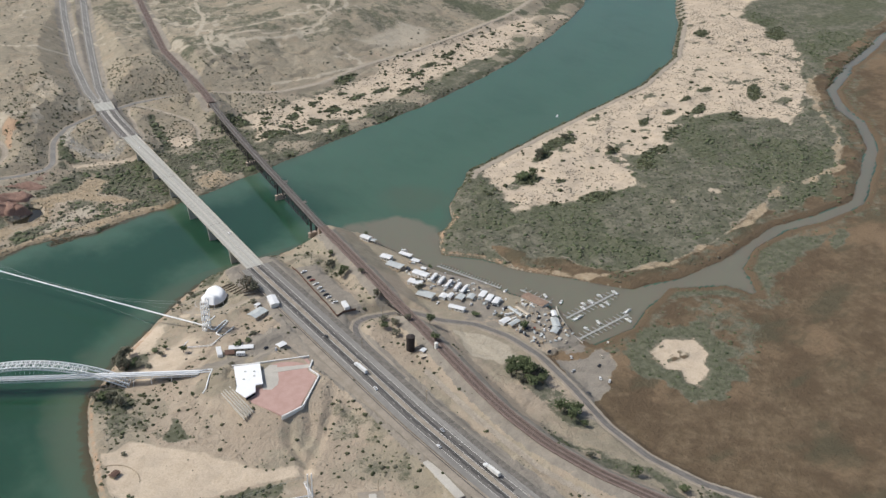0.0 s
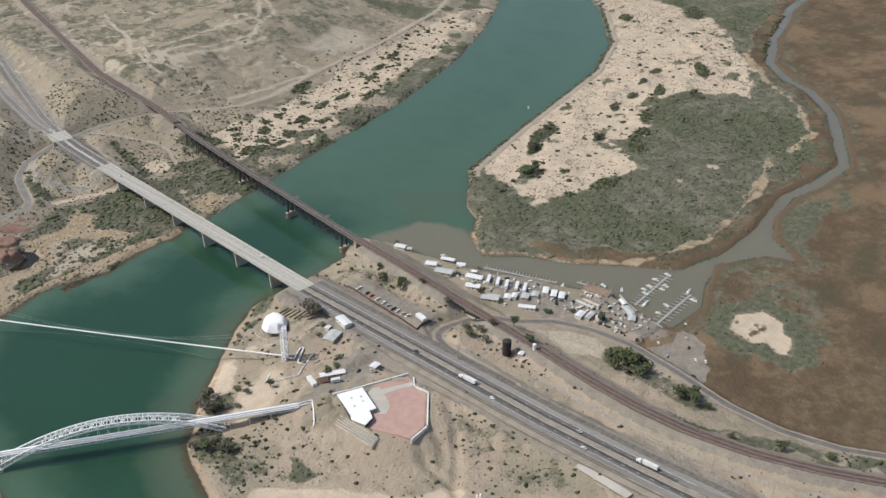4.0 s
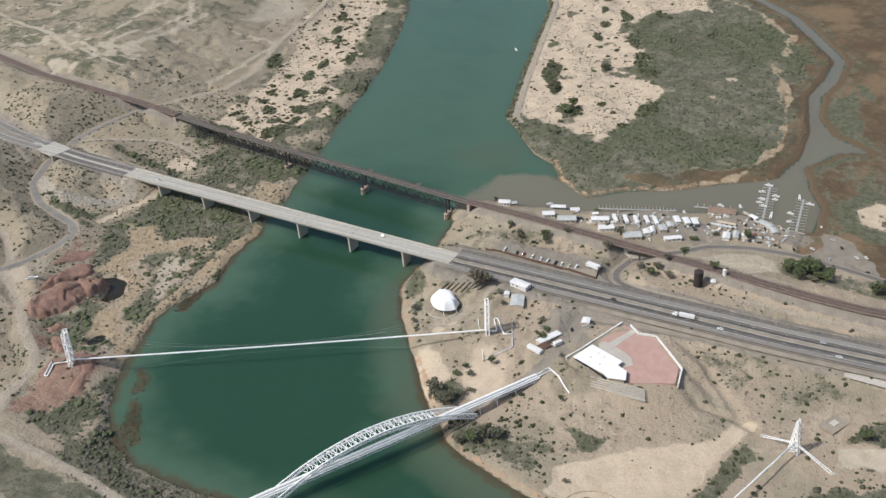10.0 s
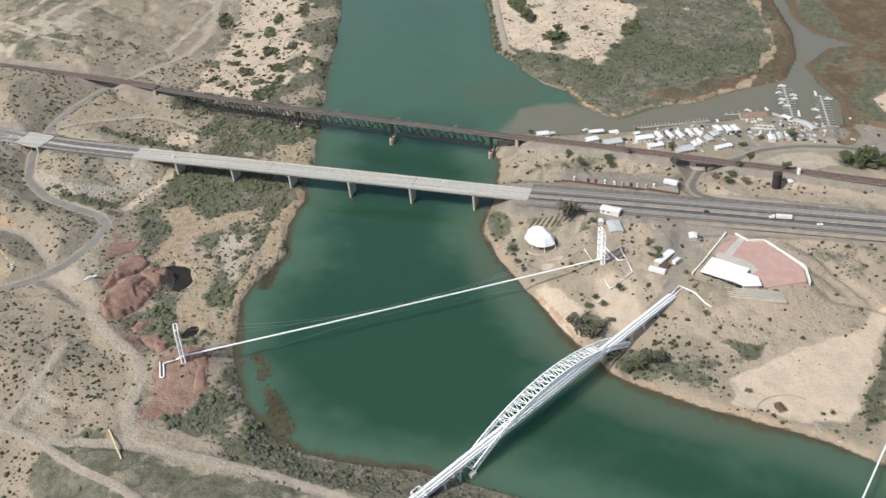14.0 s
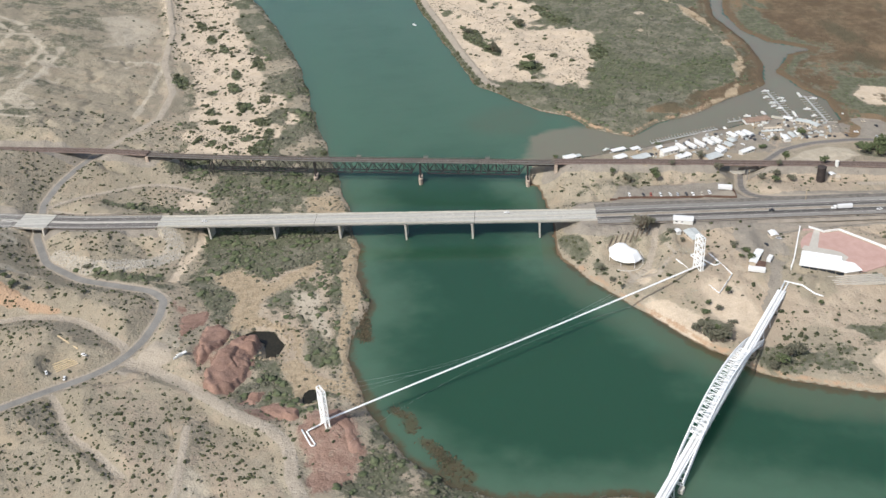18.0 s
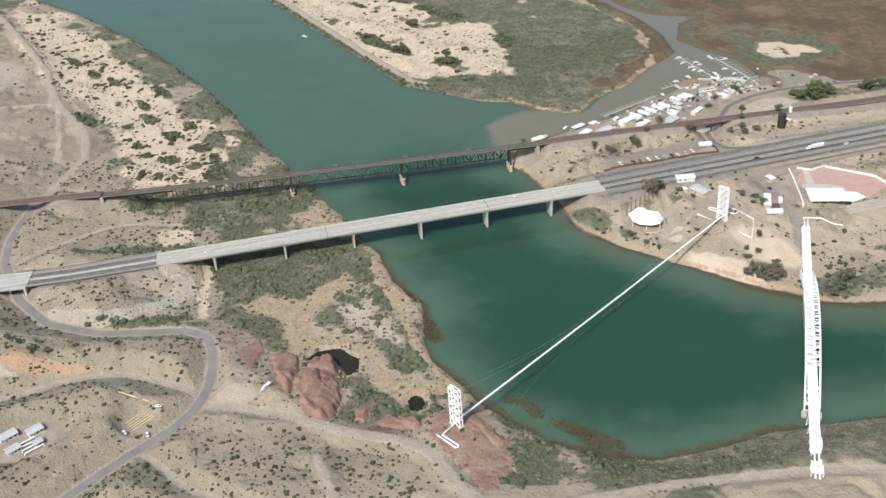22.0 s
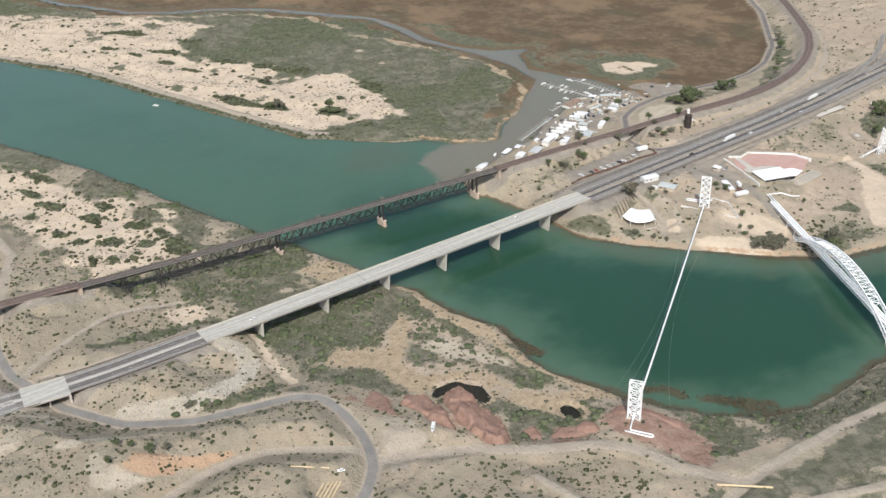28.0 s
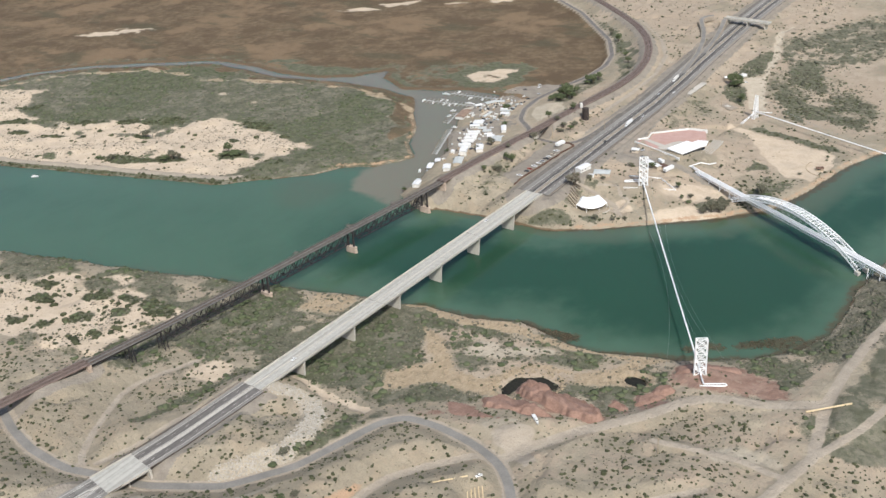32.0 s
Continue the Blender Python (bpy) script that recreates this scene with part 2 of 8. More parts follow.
STEEL_BLACK = plain("black_bridge_steel", (0.030, 0.029, 0.030), (0.062, 0.052, 0.048), 0.1, 1.5, 0.65)
WHITE_STEEL = plain("white_painted_steel", (0.84, 0.84, 0.83), (0.91, 0.91, 0.90), 0.1, 1.5, 0.45)
BALLAST = plain("railway_ballast", (0.165, 0.122, 0.104), (0.245, 0.188, 0.162), 0.2, 1.2, 0.95, relief=0.3)
RAIL_STEEL = plain("rail_steel", (0.20, 0.15, 0.12), (0.30, 0.25, 0.21), 0.3, 2, 0.45, 0.7)
PALE_ASPHALT = make_asphalt("pale_worn_concrete_lane", (0.212, 0.201, 0.182), (0.300, 0.284, 0.256))
PAINT_LINE = plain("road_paint", (0.46, 0.44, 0.39), (0.60, 0.575, 0.52), 0.1, 1.0, 0.7)
DITCH = plain("stony_ditch", (0.115, 0.105, 0.092), (0.230, 0.208, 0.180), 0.3, 1.4, 0.95, relief=0.5)
MID_ASPHALT = make_asphalt("brown_grey_asphalt", (0.125, 0.115, 0.106), (0.192, 0.178, 0.163))
GRAVEL = plain("shoulder_gravel", (0.25, 0.215, 0.17), (0.36, 0.31, 0.25), 0.1, 1.0, 0.95)
PINK = plain("pink_gravel", (0.425, 0.270, 0.228), (0.500, 0.338, 0.290), 0.12, 1.5, 0.95)
WHITE_PLASTER = plain("white_plaster", (0.72, 0.71, 0.68), (0.84, 0.83, 0.80), 0.2, 2.0, 0.8)
WHITE_ROOF = plain("white_roof_sheet", (0.64, 0.64, 0.63), (0.79, 0.79, 0.78), 0.15, 1.5, 0.6)


# ---- mesh helpers ----
def part(name, bm, material, parent, label="", smooth=False):
    """Links a bmesh as one mesh object under a thing or a part (or at top level if parent is None)."""
    me = bpy.data.meshes.new(name)
    bmesh.ops.recalc_face_normals(bm, faces=bm.faces)
    bm.to_mesh(me)
    bm.free()
    me.materials.append(material)
    if smooth:
        me.shade_smooth()
    ob = new(name, me)
    ob.parent = parent
    return tagged(ob, label)


def thing(name, label, category, m=None, group="", kind=""):
    ob = new(name)
    ob.empty_display_size = 0.5
    if m is not None:
        ob.matrix_world = m
    return tagged(ob, label, category, group, kind)


def box(bm, c, size, turn=0.0, bevel=0.0):
    """A box with its centre, size and turn about z in degrees."""
    m = pose(*c, 0, 0, turn) @ Matrix.Diagonal((*size, 1))
    made = bmesh.ops.create_cube(bm, size=1, matrix=m)
    if bevel:
        edges = list({e for v in made["verts"] for e in v.link_edges})
        bmesh.ops.bevel(bm, geom=edges, offset=bevel, segments=1, affect="EDGES")
    return bm


def beam(bm, p, q, w, h=None):
    """A square bar from p to q."""
    p, q = Vector(p), Vector(q)
    d = q - p
    if d.length < 1e-4:
        return bm
    m = Matrix.Translation((p + q) / 2) @ d.to_track_quat("Z", "Y").to_matrix().to_4x4() @ Matrix.Diagonal((w, h or w, d.length, 1))
    bmesh.ops.create_cube(bm, size=1, matrix=m)
    return bm


def tube(bm, points, r, n=8, caps=True):
    """A round pipe through the points."""
    pts = [Vector(p) for p in points]
    rings = []
    for i, p in enumerate(pts):
        d = (pts[min(i + 1, len(pts) - 1)] - pts[max(i - 1, 0)]).normalized()
        side = d.cross(Vector((0, 0, 1)))
        side = side.normalized() if side.length > 1e-3 else Vector((1, 0, 0))
        up = side.cross(d)
        rings.append([bm.verts.new(p + r * (math.cos(a) * side + math.sin(a) * up)) for a in (2 * math.pi * k / n for k in range(n))])
    for a, b in zip(rings, rings[1:]):
        for k in range(n):
            bm.faces.new((a[k], a[(k + 1) % n], b[(k + 1) % n], b[k]))
    if caps:
        bm.faces.new(rings[0])
        bm.faces.new(rings[-1])
    return bm


def prism(bm, outline, z0, z1):
    """An upright prism on a plan outline."""
    lo = [bm.verts.new((x, y, z0)) for x, y in outline]
    hi = [bm.verts.new((x, y, z1)) for x, y in outline]
    n = len(outline)
    for i in range(n):
        bm.faces.new((lo[i], lo[(i + 1) % n], hi[(i + 1) % n], hi[i]))
    bm.faces.new(hi)
    bm.faces.new(lo[::-1])
    return bm


# ---- plan of the land: banks and shores, metres ----
WEST_BANK = [(-2600, -900), (-900, 120), (-300, 420), (-60, 610), (10, 720), (38, 800), (47, 850), (51, 890), (50, 936), (50, 985),
             (66, 1022), (95, 1055), (135, 1077), (170, 1090), (205, 1103), (245, 1104), (285, 1095), (328, 1110), (375, 1112), (402, 1121),
             (455, 1133), (510, 1146), (565, 1163), (620, 1180), (735, 1209), (825, 1234), (943, 1274), (1085, 1330), (1243, 1418), (1415, 1533),
             (1580, 1700), (1720, 1960), (1800, 2400), (1900, 4500)]
EAST_BANK = [(490, 955), (481, 941), (425, 934), (387, 932), (352, 926), (310, 903), (275, 878), (245, 854), (218, 833), (197, 811),
             (177, 790), (165, 766), (156, 738), (148, 705), (140, 672), (133, 640), (118, 600), (90, 545), (20, 430), (-200, 150), (-900, -300), (-2600, -1500)]
ISLAND_WEST = [(2300, 4500), (2120, 2400), (1990, 1950), (1830, 1700), (1720, 1580), (1598, 1458), (1455, 1313), (1322, 1199), (1174, 1125),
               (1003, 1078), (856, 1037), (743, 1002), (700, 962), (667, 932), (650, 902), (613, 880), (596, 852)]
CREEK_LINE = [(935, 666), (963, 672), (990, 667), (1026, 661), (1064, 662), (1103, 665), (1152, 692), (1197, 718), (1262, 756), (1301, 791), (1340, 832), (1362, 880), (1424, 945), (1485, 972), (1543, 1004), (1597, 1022),
              (1658, 1041), (1750, 1078), (1858, 1102), (1934, 1139), (2600, 1340), (4500, 1890)]


def beside(line, off):
    """The line shifted to its left by off."""
    out = []
    for k, p in enumerate(line):
        a, b = line[max(k - 1, 0)], line[min(k + 1, len(line) - 1)]
        dx, dy = b[0] - a[0], b[1] - a[1]
        n = math.hypot(dx, dy)
        out.append((p[0] - dy / n * off, p[1] + dx / n * off))
    return out


CREEK_INNER = [(589, 833), (619, 801), (647, 752), (683, 706), (714, 664), (767, 652), (848, 656)] + beside(CREEK_LINE, 8)
CREEK_OUTER = beside(CREEK_LINE, -8)[::-1] + [(897, 652), (850, 630), (818, 578), (805, 615), (753, 641), (703, 628), (661, 606), (609, 606), (601, 625),
               (621, 690), (608, 713), (597, 735), (587, 764), (566, 795), (557, 824), (546, 872), (538, 930)]
RIVER = WEST_BANK + ISLAND_WEST + [(538, 930)] + EAST_BANK
CREEK = CREEK_INNER + CREEK_OUTER + [(613, 880)]

ISLAND_SAND = [(752, 1005), (748, 989), (747, 963), (743, 919), (729, 881), (710, 862), (743, 864), (782, 852), (815, 863), (865, 856), (900, 842), (926, 893), (955, 935), (993, 887),
               (1043, 926), (1105, 975), (1196, 958), (1207, 924), (1239, 878), (1359, 942), (1578, 1152), (1612, 1301), (1728, 1373), (1760, 1500), (1900, 1700), (1990, 1950),
               (1830, 1700), (1598, 1458), (1322, 1199), (1174, 1125), (1003, 1078), (856, 1037)]
DUNES = [(553, 1240), (560, 1293), (580, 1323), (612, 1332), (664, 1338), (757, 1354), (924, 1440), (1097, 1486), (1294, 1510), (1328, 1473), (1143, 1386), (990, 1340), (930, 1302), (804, 1275),
         (717, 1235), (658, 1213), (594, 1240)]
ISLAND_THICKETS = [(1165, 992, 30, 7, 30), (1060, 944, 30, 8, 30), (976, 907, 22, 8, 20), (1188, 940, 22, 10, 40), (1178, 1032, 14, 5, 20), (908, 1009, 30, 12, 10), (880, 1002, 14, 7, 20), (856, 984, 24, 8, 25), (790, 936, 20, 15, 20), (829, 848, 26, 12, 0), (951, 887, 24, 10, 40), (1009, 916, 16, 9, 30), (1237, 1048, 18, 9, 20),
                   (947, 945, 12, 7, 0), (1461, 1263, 26, 12, 30), (1579, 1191, 40, 16, 40), (1120, 1010, 16, 7, 20), (1060, 1000, 18, 6, 30), (1300, 1000, 40, 10, 40), (722, 930, 12, 8, 0), (820, 905, 7, 5, 0), (773, 861, 9, 6, 0)]
DUNE_THICKETS = [(934, 1374, 20, 7, 20), (891, 1347, 18, 6, 20), (797, 1311, 17, 6, 20), (756, 1306, 16, 7, 30), (776, 1379, 26, 10, 25), (701, 1284, 12, 9, 0), (654, 1254, 14, 10, 30), (635, 1287, 12, 9, 60), (585, 1240, 22, 10, -10),
                 (612, 1262, 9, 7, 0), (690, 1322, 10, 6, 0), (838, 1290, 24, 7, 20), (722, 1262, 12, 6, 40), (660, 1312, 8, 6, 0), (990, 1400, 22, 6, 20), (560, 1310, 12, 20, 20), (600, 1300, 8, 5, 0), (624, 1240, 12, 5, 0), (741, 1330, 8, 5, 0)]
ROCK_MAIN = [(228, 1195), (238, 1181), (224, 1177), (201, 1179), (182, 1177), (162, 1186), (151, 1198), (160, 1210), (190, 1208), (212, 1202)]
ROCK_WEST = [(240, 1227), (247, 1214), (236, 1203), (216, 1205), (194, 1211), (182, 1218), (200, 1223), (222, 1226)]
ROCK_BACK = [(256, 1248), (272, 1228), (258, 1227), (228, 1233), (216, 1240), (235, 1246)]
TOWER_SLOPE = [(119, 1133), (134, 1123), (140, 1104), (122, 1088), (92, 1080), (62, 1086), (44, 1111), (62, 1118), (89, 1123)]
CANE_FLAT = [(322, 1238), (341, 1215), (316, 1188), (335, 1168), (353, 1146), (332, 1150), (310, 1171), (297, 1188), (268, 1186), (256, 1170), (249, 1154), (227, 1144), (206, 1142), (183, 1124), (150, 1132),
             (174, 1144), (201, 1155), (206, 1148), (238, 1154), (252, 1178), (246, 1196), (240, 1206), (268, 1210), (298, 1214)]
CANE_SHORE = [(390, 1122), (381, 1109), (338, 1111), (307, 1104), (266, 1106), (218, 1106), (190, 1099), (174, 1086), (149, 1084), (137, 1089), (155, 1100), (183, 1108), (223, 1114), (275, 1116), (324, 1125), (360, 1122)]
CANE_LOW = [(194, 1153), (187, 1135), (175, 1106), (155, 1099), (171, 1122), (145, 1131), (159, 1139)]
RIVER_BRUSH = [[(541, 1344), (567, 1271), (545, 1212), (507, 1155), (458, 1171), (455, 1241), (493, 1248), (524, 1279), (521, 1332)],
               [(322, 1256), (379, 1255), (396, 1222), (394, 1131), (366, 1130), (356, 1154), (346, 1187), (341, 1215), (327, 1234)], [(307, 1238), (306, 1220), (283, 1210), (273, 1214), (281, 1228)],
               [(309, 1185), (315, 1169), (294, 1149), (271, 1164), (290, 1178)], [(244, 1145), (249, 1136), (223, 1118), (186, 1112), (185, 1125), (223, 1143)], [(164, 1170), (192, 1168), (201, 1157), (167, 1143), (137, 1139), (136, 1148), (158, 1158)]]
RIPRAP = [(386, 1292), (376, 1284), (360, 1284), (342, 1299), (330, 1325), (327, 1349), (338, 1370), (351, 1389)]
WASH = [(346, 176), (347, 229), (320, 325), (312, 387), (306, 422), (293, 462), (271, 521), (290, 525), (307, 487), (331, 439), (327, 421), (314, 410), (328, 333), (358, 223)]
HEDGES = [[(458, 1372), (452, 1356), (451, 1332), (449, 1308), (439, 1272)], [(328, 1354), (323, 1343), (318, 1331), (315, 1308), (318, 1285)]]
POOL = [(243, 1198), (250, 1187), (246, 1167), (229, 1157), (210, 1160), (206, 1171), (228, 1175), (237, 1184), (234, 1196)]
SAND_FLAT = [(294, 586), (276, 590), (235, 604), (178, 619), (157, 623), (147, 657), (157, 704), (185, 706), (203, 686), (223, 665), (241, 641), (261, 615), (291, 598)]
GREEN_STRIP = [(266, 590), (263, 582), (251, 581), (216, 589), (185, 598), (160, 602), (150, 616), (187, 613), (218, 604), (251, 595)]
ERODED = [[(385, 915), (350, 914), (318, 892), (345, 890), (354, 868), (374, 880)], [(345, 843), (364, 862), (352, 872), (328, 850)], [(444, 888), (460, 902), (474, 860), (468, 790), (452, 775)],
          [(254, 727), (253, 701), (254, 676), (253, 656), (245, 645), (236, 656), (233, 688), (229, 721)], [(249, 646), (264, 628), (264, 612), (256, 621), (245, 638)], [(281, 624), (288, 602), (276, 607), (276, 622)]]
DROWNED = [[(301, 1104), (264, 1098), (235, 1094)], [(147, 1066), (138, 1054), (124, 1050)], [(110, 1040), (98, 1030), (86, 1018), (74, 1008)], [(84, 1026), (68, 1014), (56, 1003)]]
MARSH_SAND = [(668, 577), (699, 563), (694, 539), (677, 516), (642, 502), (638, 513), (652, 529), (638, 538), (644, 562)]
MARSH_RING = [(696, 625), (749, 628), (792, 591), (782, 547), (719, 499), (663, 480), (621, 500), (611, 529), (607, 564), (633, 588)]
MARSH_BANDS = [[(718, 640), (772, 639), (812, 606), (820, 578), (794, 592), (749, 622), (712, 626)], [(855, 639), (914, 649), (971, 650), (948, 626), (885, 615), (820, 566), (827, 590), (846, 622)]]
MARINA_APRON = [(560, 605), (584, 590), (614, 602), (605, 573), (569, 543), (545, 535), (526, 507), (518, 523), (540, 555)]

# ---- ways: centre line with height, half width ----
HIGHWAY_WEST = [(413, 1462, 21.7), (411, 1445, 21.5), (404, 1380, 21), (401, 1304, 20.8)]
HIGHWAY_UP = [(620, 2350, 30), (491, 1880, 26), (431, 1635, 23), (408, 1500, 22), (405, 1450, 21.6)]
HIGHWAY_DOWN = [(700, 2350, 30), (558, 1986, 27), (497, 1773, 24.5), (449, 1594, 23), (425, 1500, 22), (418, 1450, 21.6)]
HIGHWAY_EAST = [(388, 893, 19.3), (389, 827, 19), (390, 752, 18.5), (391, 670, 18), (392, 590, 17.5), (397, 500, 17), (405, 400, 17), (414, 236, 17), (418, 115, 17), (424, -400, 17), (430, -1500, 17)]
RAIL_WEST = [(760, 2400, 34.7), (661, 2000, 31.7), (569, 1606, 28.7), (551, 1420, 26.7), (540, 1352, 26.2)]
RAIL_EAST = [(486, 925, 25.7), (479, 843, 25.7), (470, 745, 24.7), (461, 640, 23.7), (456, 590, 23), (454, 545, 22.5), (457, 495, 22), (468, 445, 21.7), (487, 395, 21.4), (514, 345, 20.9), (552, 294, 20.3), (600, 247, 19.8), (665, 190, 19.7), (760, 112, 19.7), (900, 0, 19.7), (1700, -600, 19.7)]
BEND_ROAD = [(560, 1420, 15), (534, 1430, 14), (498, 1438, 13.5), (458, 1439, 13.5), (430, 1431, 13.5), (392, 1422, 13.5), (343, 1395, 14), (313, 1353, 14.5),
             (302, 1317, 14.5), (292, 1283, 14.5), (278, 1268, 14.5), (252, 1266, 14.5), (221, 1270, 15), (205, 1275, 15.5), (188, 1283, 16.5), (171, 1299, 17.5), (156, 1321, 19), (134, 1350, 21), (105, 1384, 24), (60, 1430, 29)]
ACCESS_TRACK = [(414, 1298, 15), (420, 1331, 15.5), (428, 1361, 15.5), (432, 1397, 14.5), (442, 1424, 13.6)]
SOUTH_TRACK = [(146, 1318, 19.5), (130, 1306, 19.5), (115, 1299, 19.5), (100, 1287, 20), (83, 1264, 20), (60, 1240, 20)]
MARINA_ROAD = [(411, 640, 17.6), (411, 674, 17.4), (411, 700, 17), (413, 722, 16.2), (418, 738, 15.2), (426, 748, 14.4), (440, 751, 13.4), (454, 748, 12.4), (470, 745, 11.6), (484, 740, 10.8), (500, 714, 9), (527, 690, 8),
               (542, 655, 7.5), (547, 612, 7), (540, 560, 7), (529, 500, 6), (529, 450, 6), (542, 402, 6), (580, 335, 6), (693, 212, 6), (900, 50, 6), (1500, -400, 6)]
DIRT_TOWER = [(191, 1275, 16), (183, 1257, 15.5), (161, 1220, 15), (131, 1181, 14), (111, 1148, 13.5), (97, 1135, 13.5), (79, 1129, 14), (62, 1126, 14.5), (41, 1116, 15), (24, 1106, 15)]
DIRT_UPPER = [(192, 1276, 16.5), (209, 1282, 17), (231, 1309, 17.5), (246, 1332, 18), (251, 1351, 18), (252, 1378, 18.5), (246, 1400, 19), (240, 1440, 22)]
DIRT_SHORE = [(30, 1260, 22), (19, 1206, 20), (12, 1171, 17), (17, 1137, 16), (22, 1104, 15), (22, 1053, 14), (17, 993, 13), (0, 900, 12), (-40, 780, 12)]
DIRT_FORK = [(12, 1171, 17), (-7, 1127, 18), (-18, 1087, 19), (-60, 1000, 22)]
DIRT_SPUR = [(110, 1208, 19), (81, 1204, 20), (50, 1200, 19.5), (19, 1203, 19.5)]
DUNE_ROAD = [(541, 1424, 20), (590, 1407, 14), (662, 1375, 12), (736, 1378, 12), (836, 1414, 13), (951, 1432, 14), (1083, 1471, 15), (1219, 1518, 17), (1379, 1609, 19), (1500, 1700, 20)]
DESERT_TRACKS = [[(640, 1640), (669, 1631), (697, 1616), (736, 1614), (818, 1635), (880, 1665)], [(880, 1665), (876, 1604), (822, 1559), (760, 1544), (692, 1549), (646, 1562)], [(663, 1628), (637, 1572), (646, 1508)],
                 [(578, 1576), (620, 1563), (683, 1544), (770, 1541), (840, 1550)], [(927, 1824), (969, 1731), (933, 1640), (844, 1576), (727, 1563)], [(767, 1631), (831, 1627), (889, 1628), (958, 1715)], [(820, 1490), (836, 1414)], [(737, 1876), (710, 1803), (689, 1720), (630, 1612)], [(641, 1604), (668, 1579), (704, 1580), (756, 1586)], [(641, 1604), (633, 1578), (617, 1536), (617, 1506)], [(661, 1403), (717, 1406), (778, 1409), (822, 1411), (836, 1438), (803, 1453)]]
FLOOD_TRACK = [(448, 1432, 13), (461, 1422, 12.5), (475, 1403, 11), (490, 1377, 9), (503, 1351, 7), (505, 1332, 5.5), (500, 1310, 4), (490, 1283, 3)]
FRONTAGE = [(352, 752, 17), (360, 700, 17), (366, 640, 16.5), (374, 560, 16.5), (380, 470, 16.5), (392, 360, 16.5), (400, 250, 16.5)]
HEAD_TRACK = [(366, 842, 15), (346, 846, 11), (330, 851, 7.5), (316, 856, 6), (300, 872, 3.5)]
ARCH_TRACK = [(352, 752, 17), (320, 752, 16.5), (292, 752, 15.5), (262, 762, 11), (235, 775, 7)]
RAIL_TRACK = [(436, 640, 16), (434, 560, 15.5), (438, 480, 15.5), (458, 400, 16), (496, 330, 16), (572, 245, 16)]


def line_distance(px, py, line):
    """Distance from points to a polyline, and the height or index value interpolated along it."""
    best = np.full(px.shape, 1e9)
    level = np.zeros(px.shape)
    for a, b in zip(line, line[1:]):
        dx, dy = b[0] - a[0], b[1] - a[1]
        t = np.clip(((px - a[0]) * dx + (py - a[1]) * dy) / (dx * dx + dy * dy + 1e-9), 0, 1)
        d = np.hypot(px - a[0] - t * dx, py - a[1] - t * dy)
        near = d < best
        best = np.where(near, d, best)
        if len(a) > 2:
            level = np.where(near, a[2] + t * (b[2] - a[2]), level)
    return best, level


def inside(px, py, poly):
    res = np.zeros(px.shape, bool)
    for a, b in zip(poly, poly[1:] + poly[:1]):
        cross = (a[1] > py) != (b[1] > py)
        x = a[0] + (py - a[1]) / ((b[1] - a[1]) or 1e-9) * (b[0] - a[0])
        res ^= cross & (px < x)
    return res


LATTICE = np.random.RandomState(5).rand(512, 512)


def fbm(x, y, size, octaves=4, gain=0.5, shift=0.0):
    """Smooth value noise, 0 to 1, whose largest features are about size metres."""
    total, amp, norm = np.zeros(np.shape(x)), 1.0, 0.0
    for o in range(octaves):
        u, v = x / size + 91.7 * o + shift, y / size + 37.3 * o + shift * 1.7
        iu, iv = np.floor(u).astype(int), np.floor(v).astype(int)
        fu, fv = u - iu, v - iv
        fu, fv = fu * fu * (3 - 2 * fu), fv * fv * (3 - 2 * fv)
        g = lambda i, j: LATTICE[(iu + i) % 512, (iv + j) % 512]
        total += amp * ((g(0, 0) * (1 - fu) + g(1, 0) * fu) * (1 - fv) + (g(0, 1) * (1 - fu) + g(1, 1) * fu) * fv)
        norm += amp
        amp, size = amp * gain, size / 2
    return total / norm


def soft(v, lo, hi):
    t = np.clip((v - lo) / (hi - lo), 0, 1)
    return t * t * (3 - 2 * t)


def spot(x, y, cx, cy, rx, ry, turn=0.0):
    """1 in the middle of an ellipse, 0.5 at its rim, 0 outside."""
    c, s = math.cos(radians(turn)), math.sin(radians(turn))
    u, v = ((x - cx) * c + (y - cy) * s) / rx, (-(x - cx) * s + (y - cy) * c) / ry
    return soft(2.0 - np.hypot(u, v), 0.6, 1.4)


def region(x, y, poly, s=5.0):
    """1 inside a plan outline, 0 outside, with a soft rim."""
    d = line_distance(x, y, poly + poly[:1])[0]
    return soft(np.where(inside(x, y, poly), d, -d), -s, s)


def round_outline(x, y, rx, ry, turn=0.0):
    c, s = math.cos(radians(turn)), math.sin(radians(turn))
    return [(x + rx * math.cos(a) * c - ry * math.sin(a) * s, y + rx * math.cos(a) * s + ry * math.sin(a) * c) for a in (k * math.pi / 6 for k in range(12))]


def steps(*runs):
    out = []
    for lo, hi, step in runs:
        out += list(np.linspace(lo, hi, max(1, round((hi - lo) / step)), endpoint=False))
    return np.array(out + [runs[-1][1]])


GX = steps((-6000, -900, 460), (-900, -300, 40), (-300, -40, 9), (-40, 720, 2.6), (720, 1500, 6), (1500, 2600, 18), (2600, 7000, 420))
GY = steps((-6000, -900, 460), (-900, -200, 30), (-200, 460, 8), (460, 1500, 2.6), (1500, 2400, 9), (2400, 3200, 40), (3200, 8000, 460))
XX, YY = np.meshgrid(GX, GY, indexing="ij")

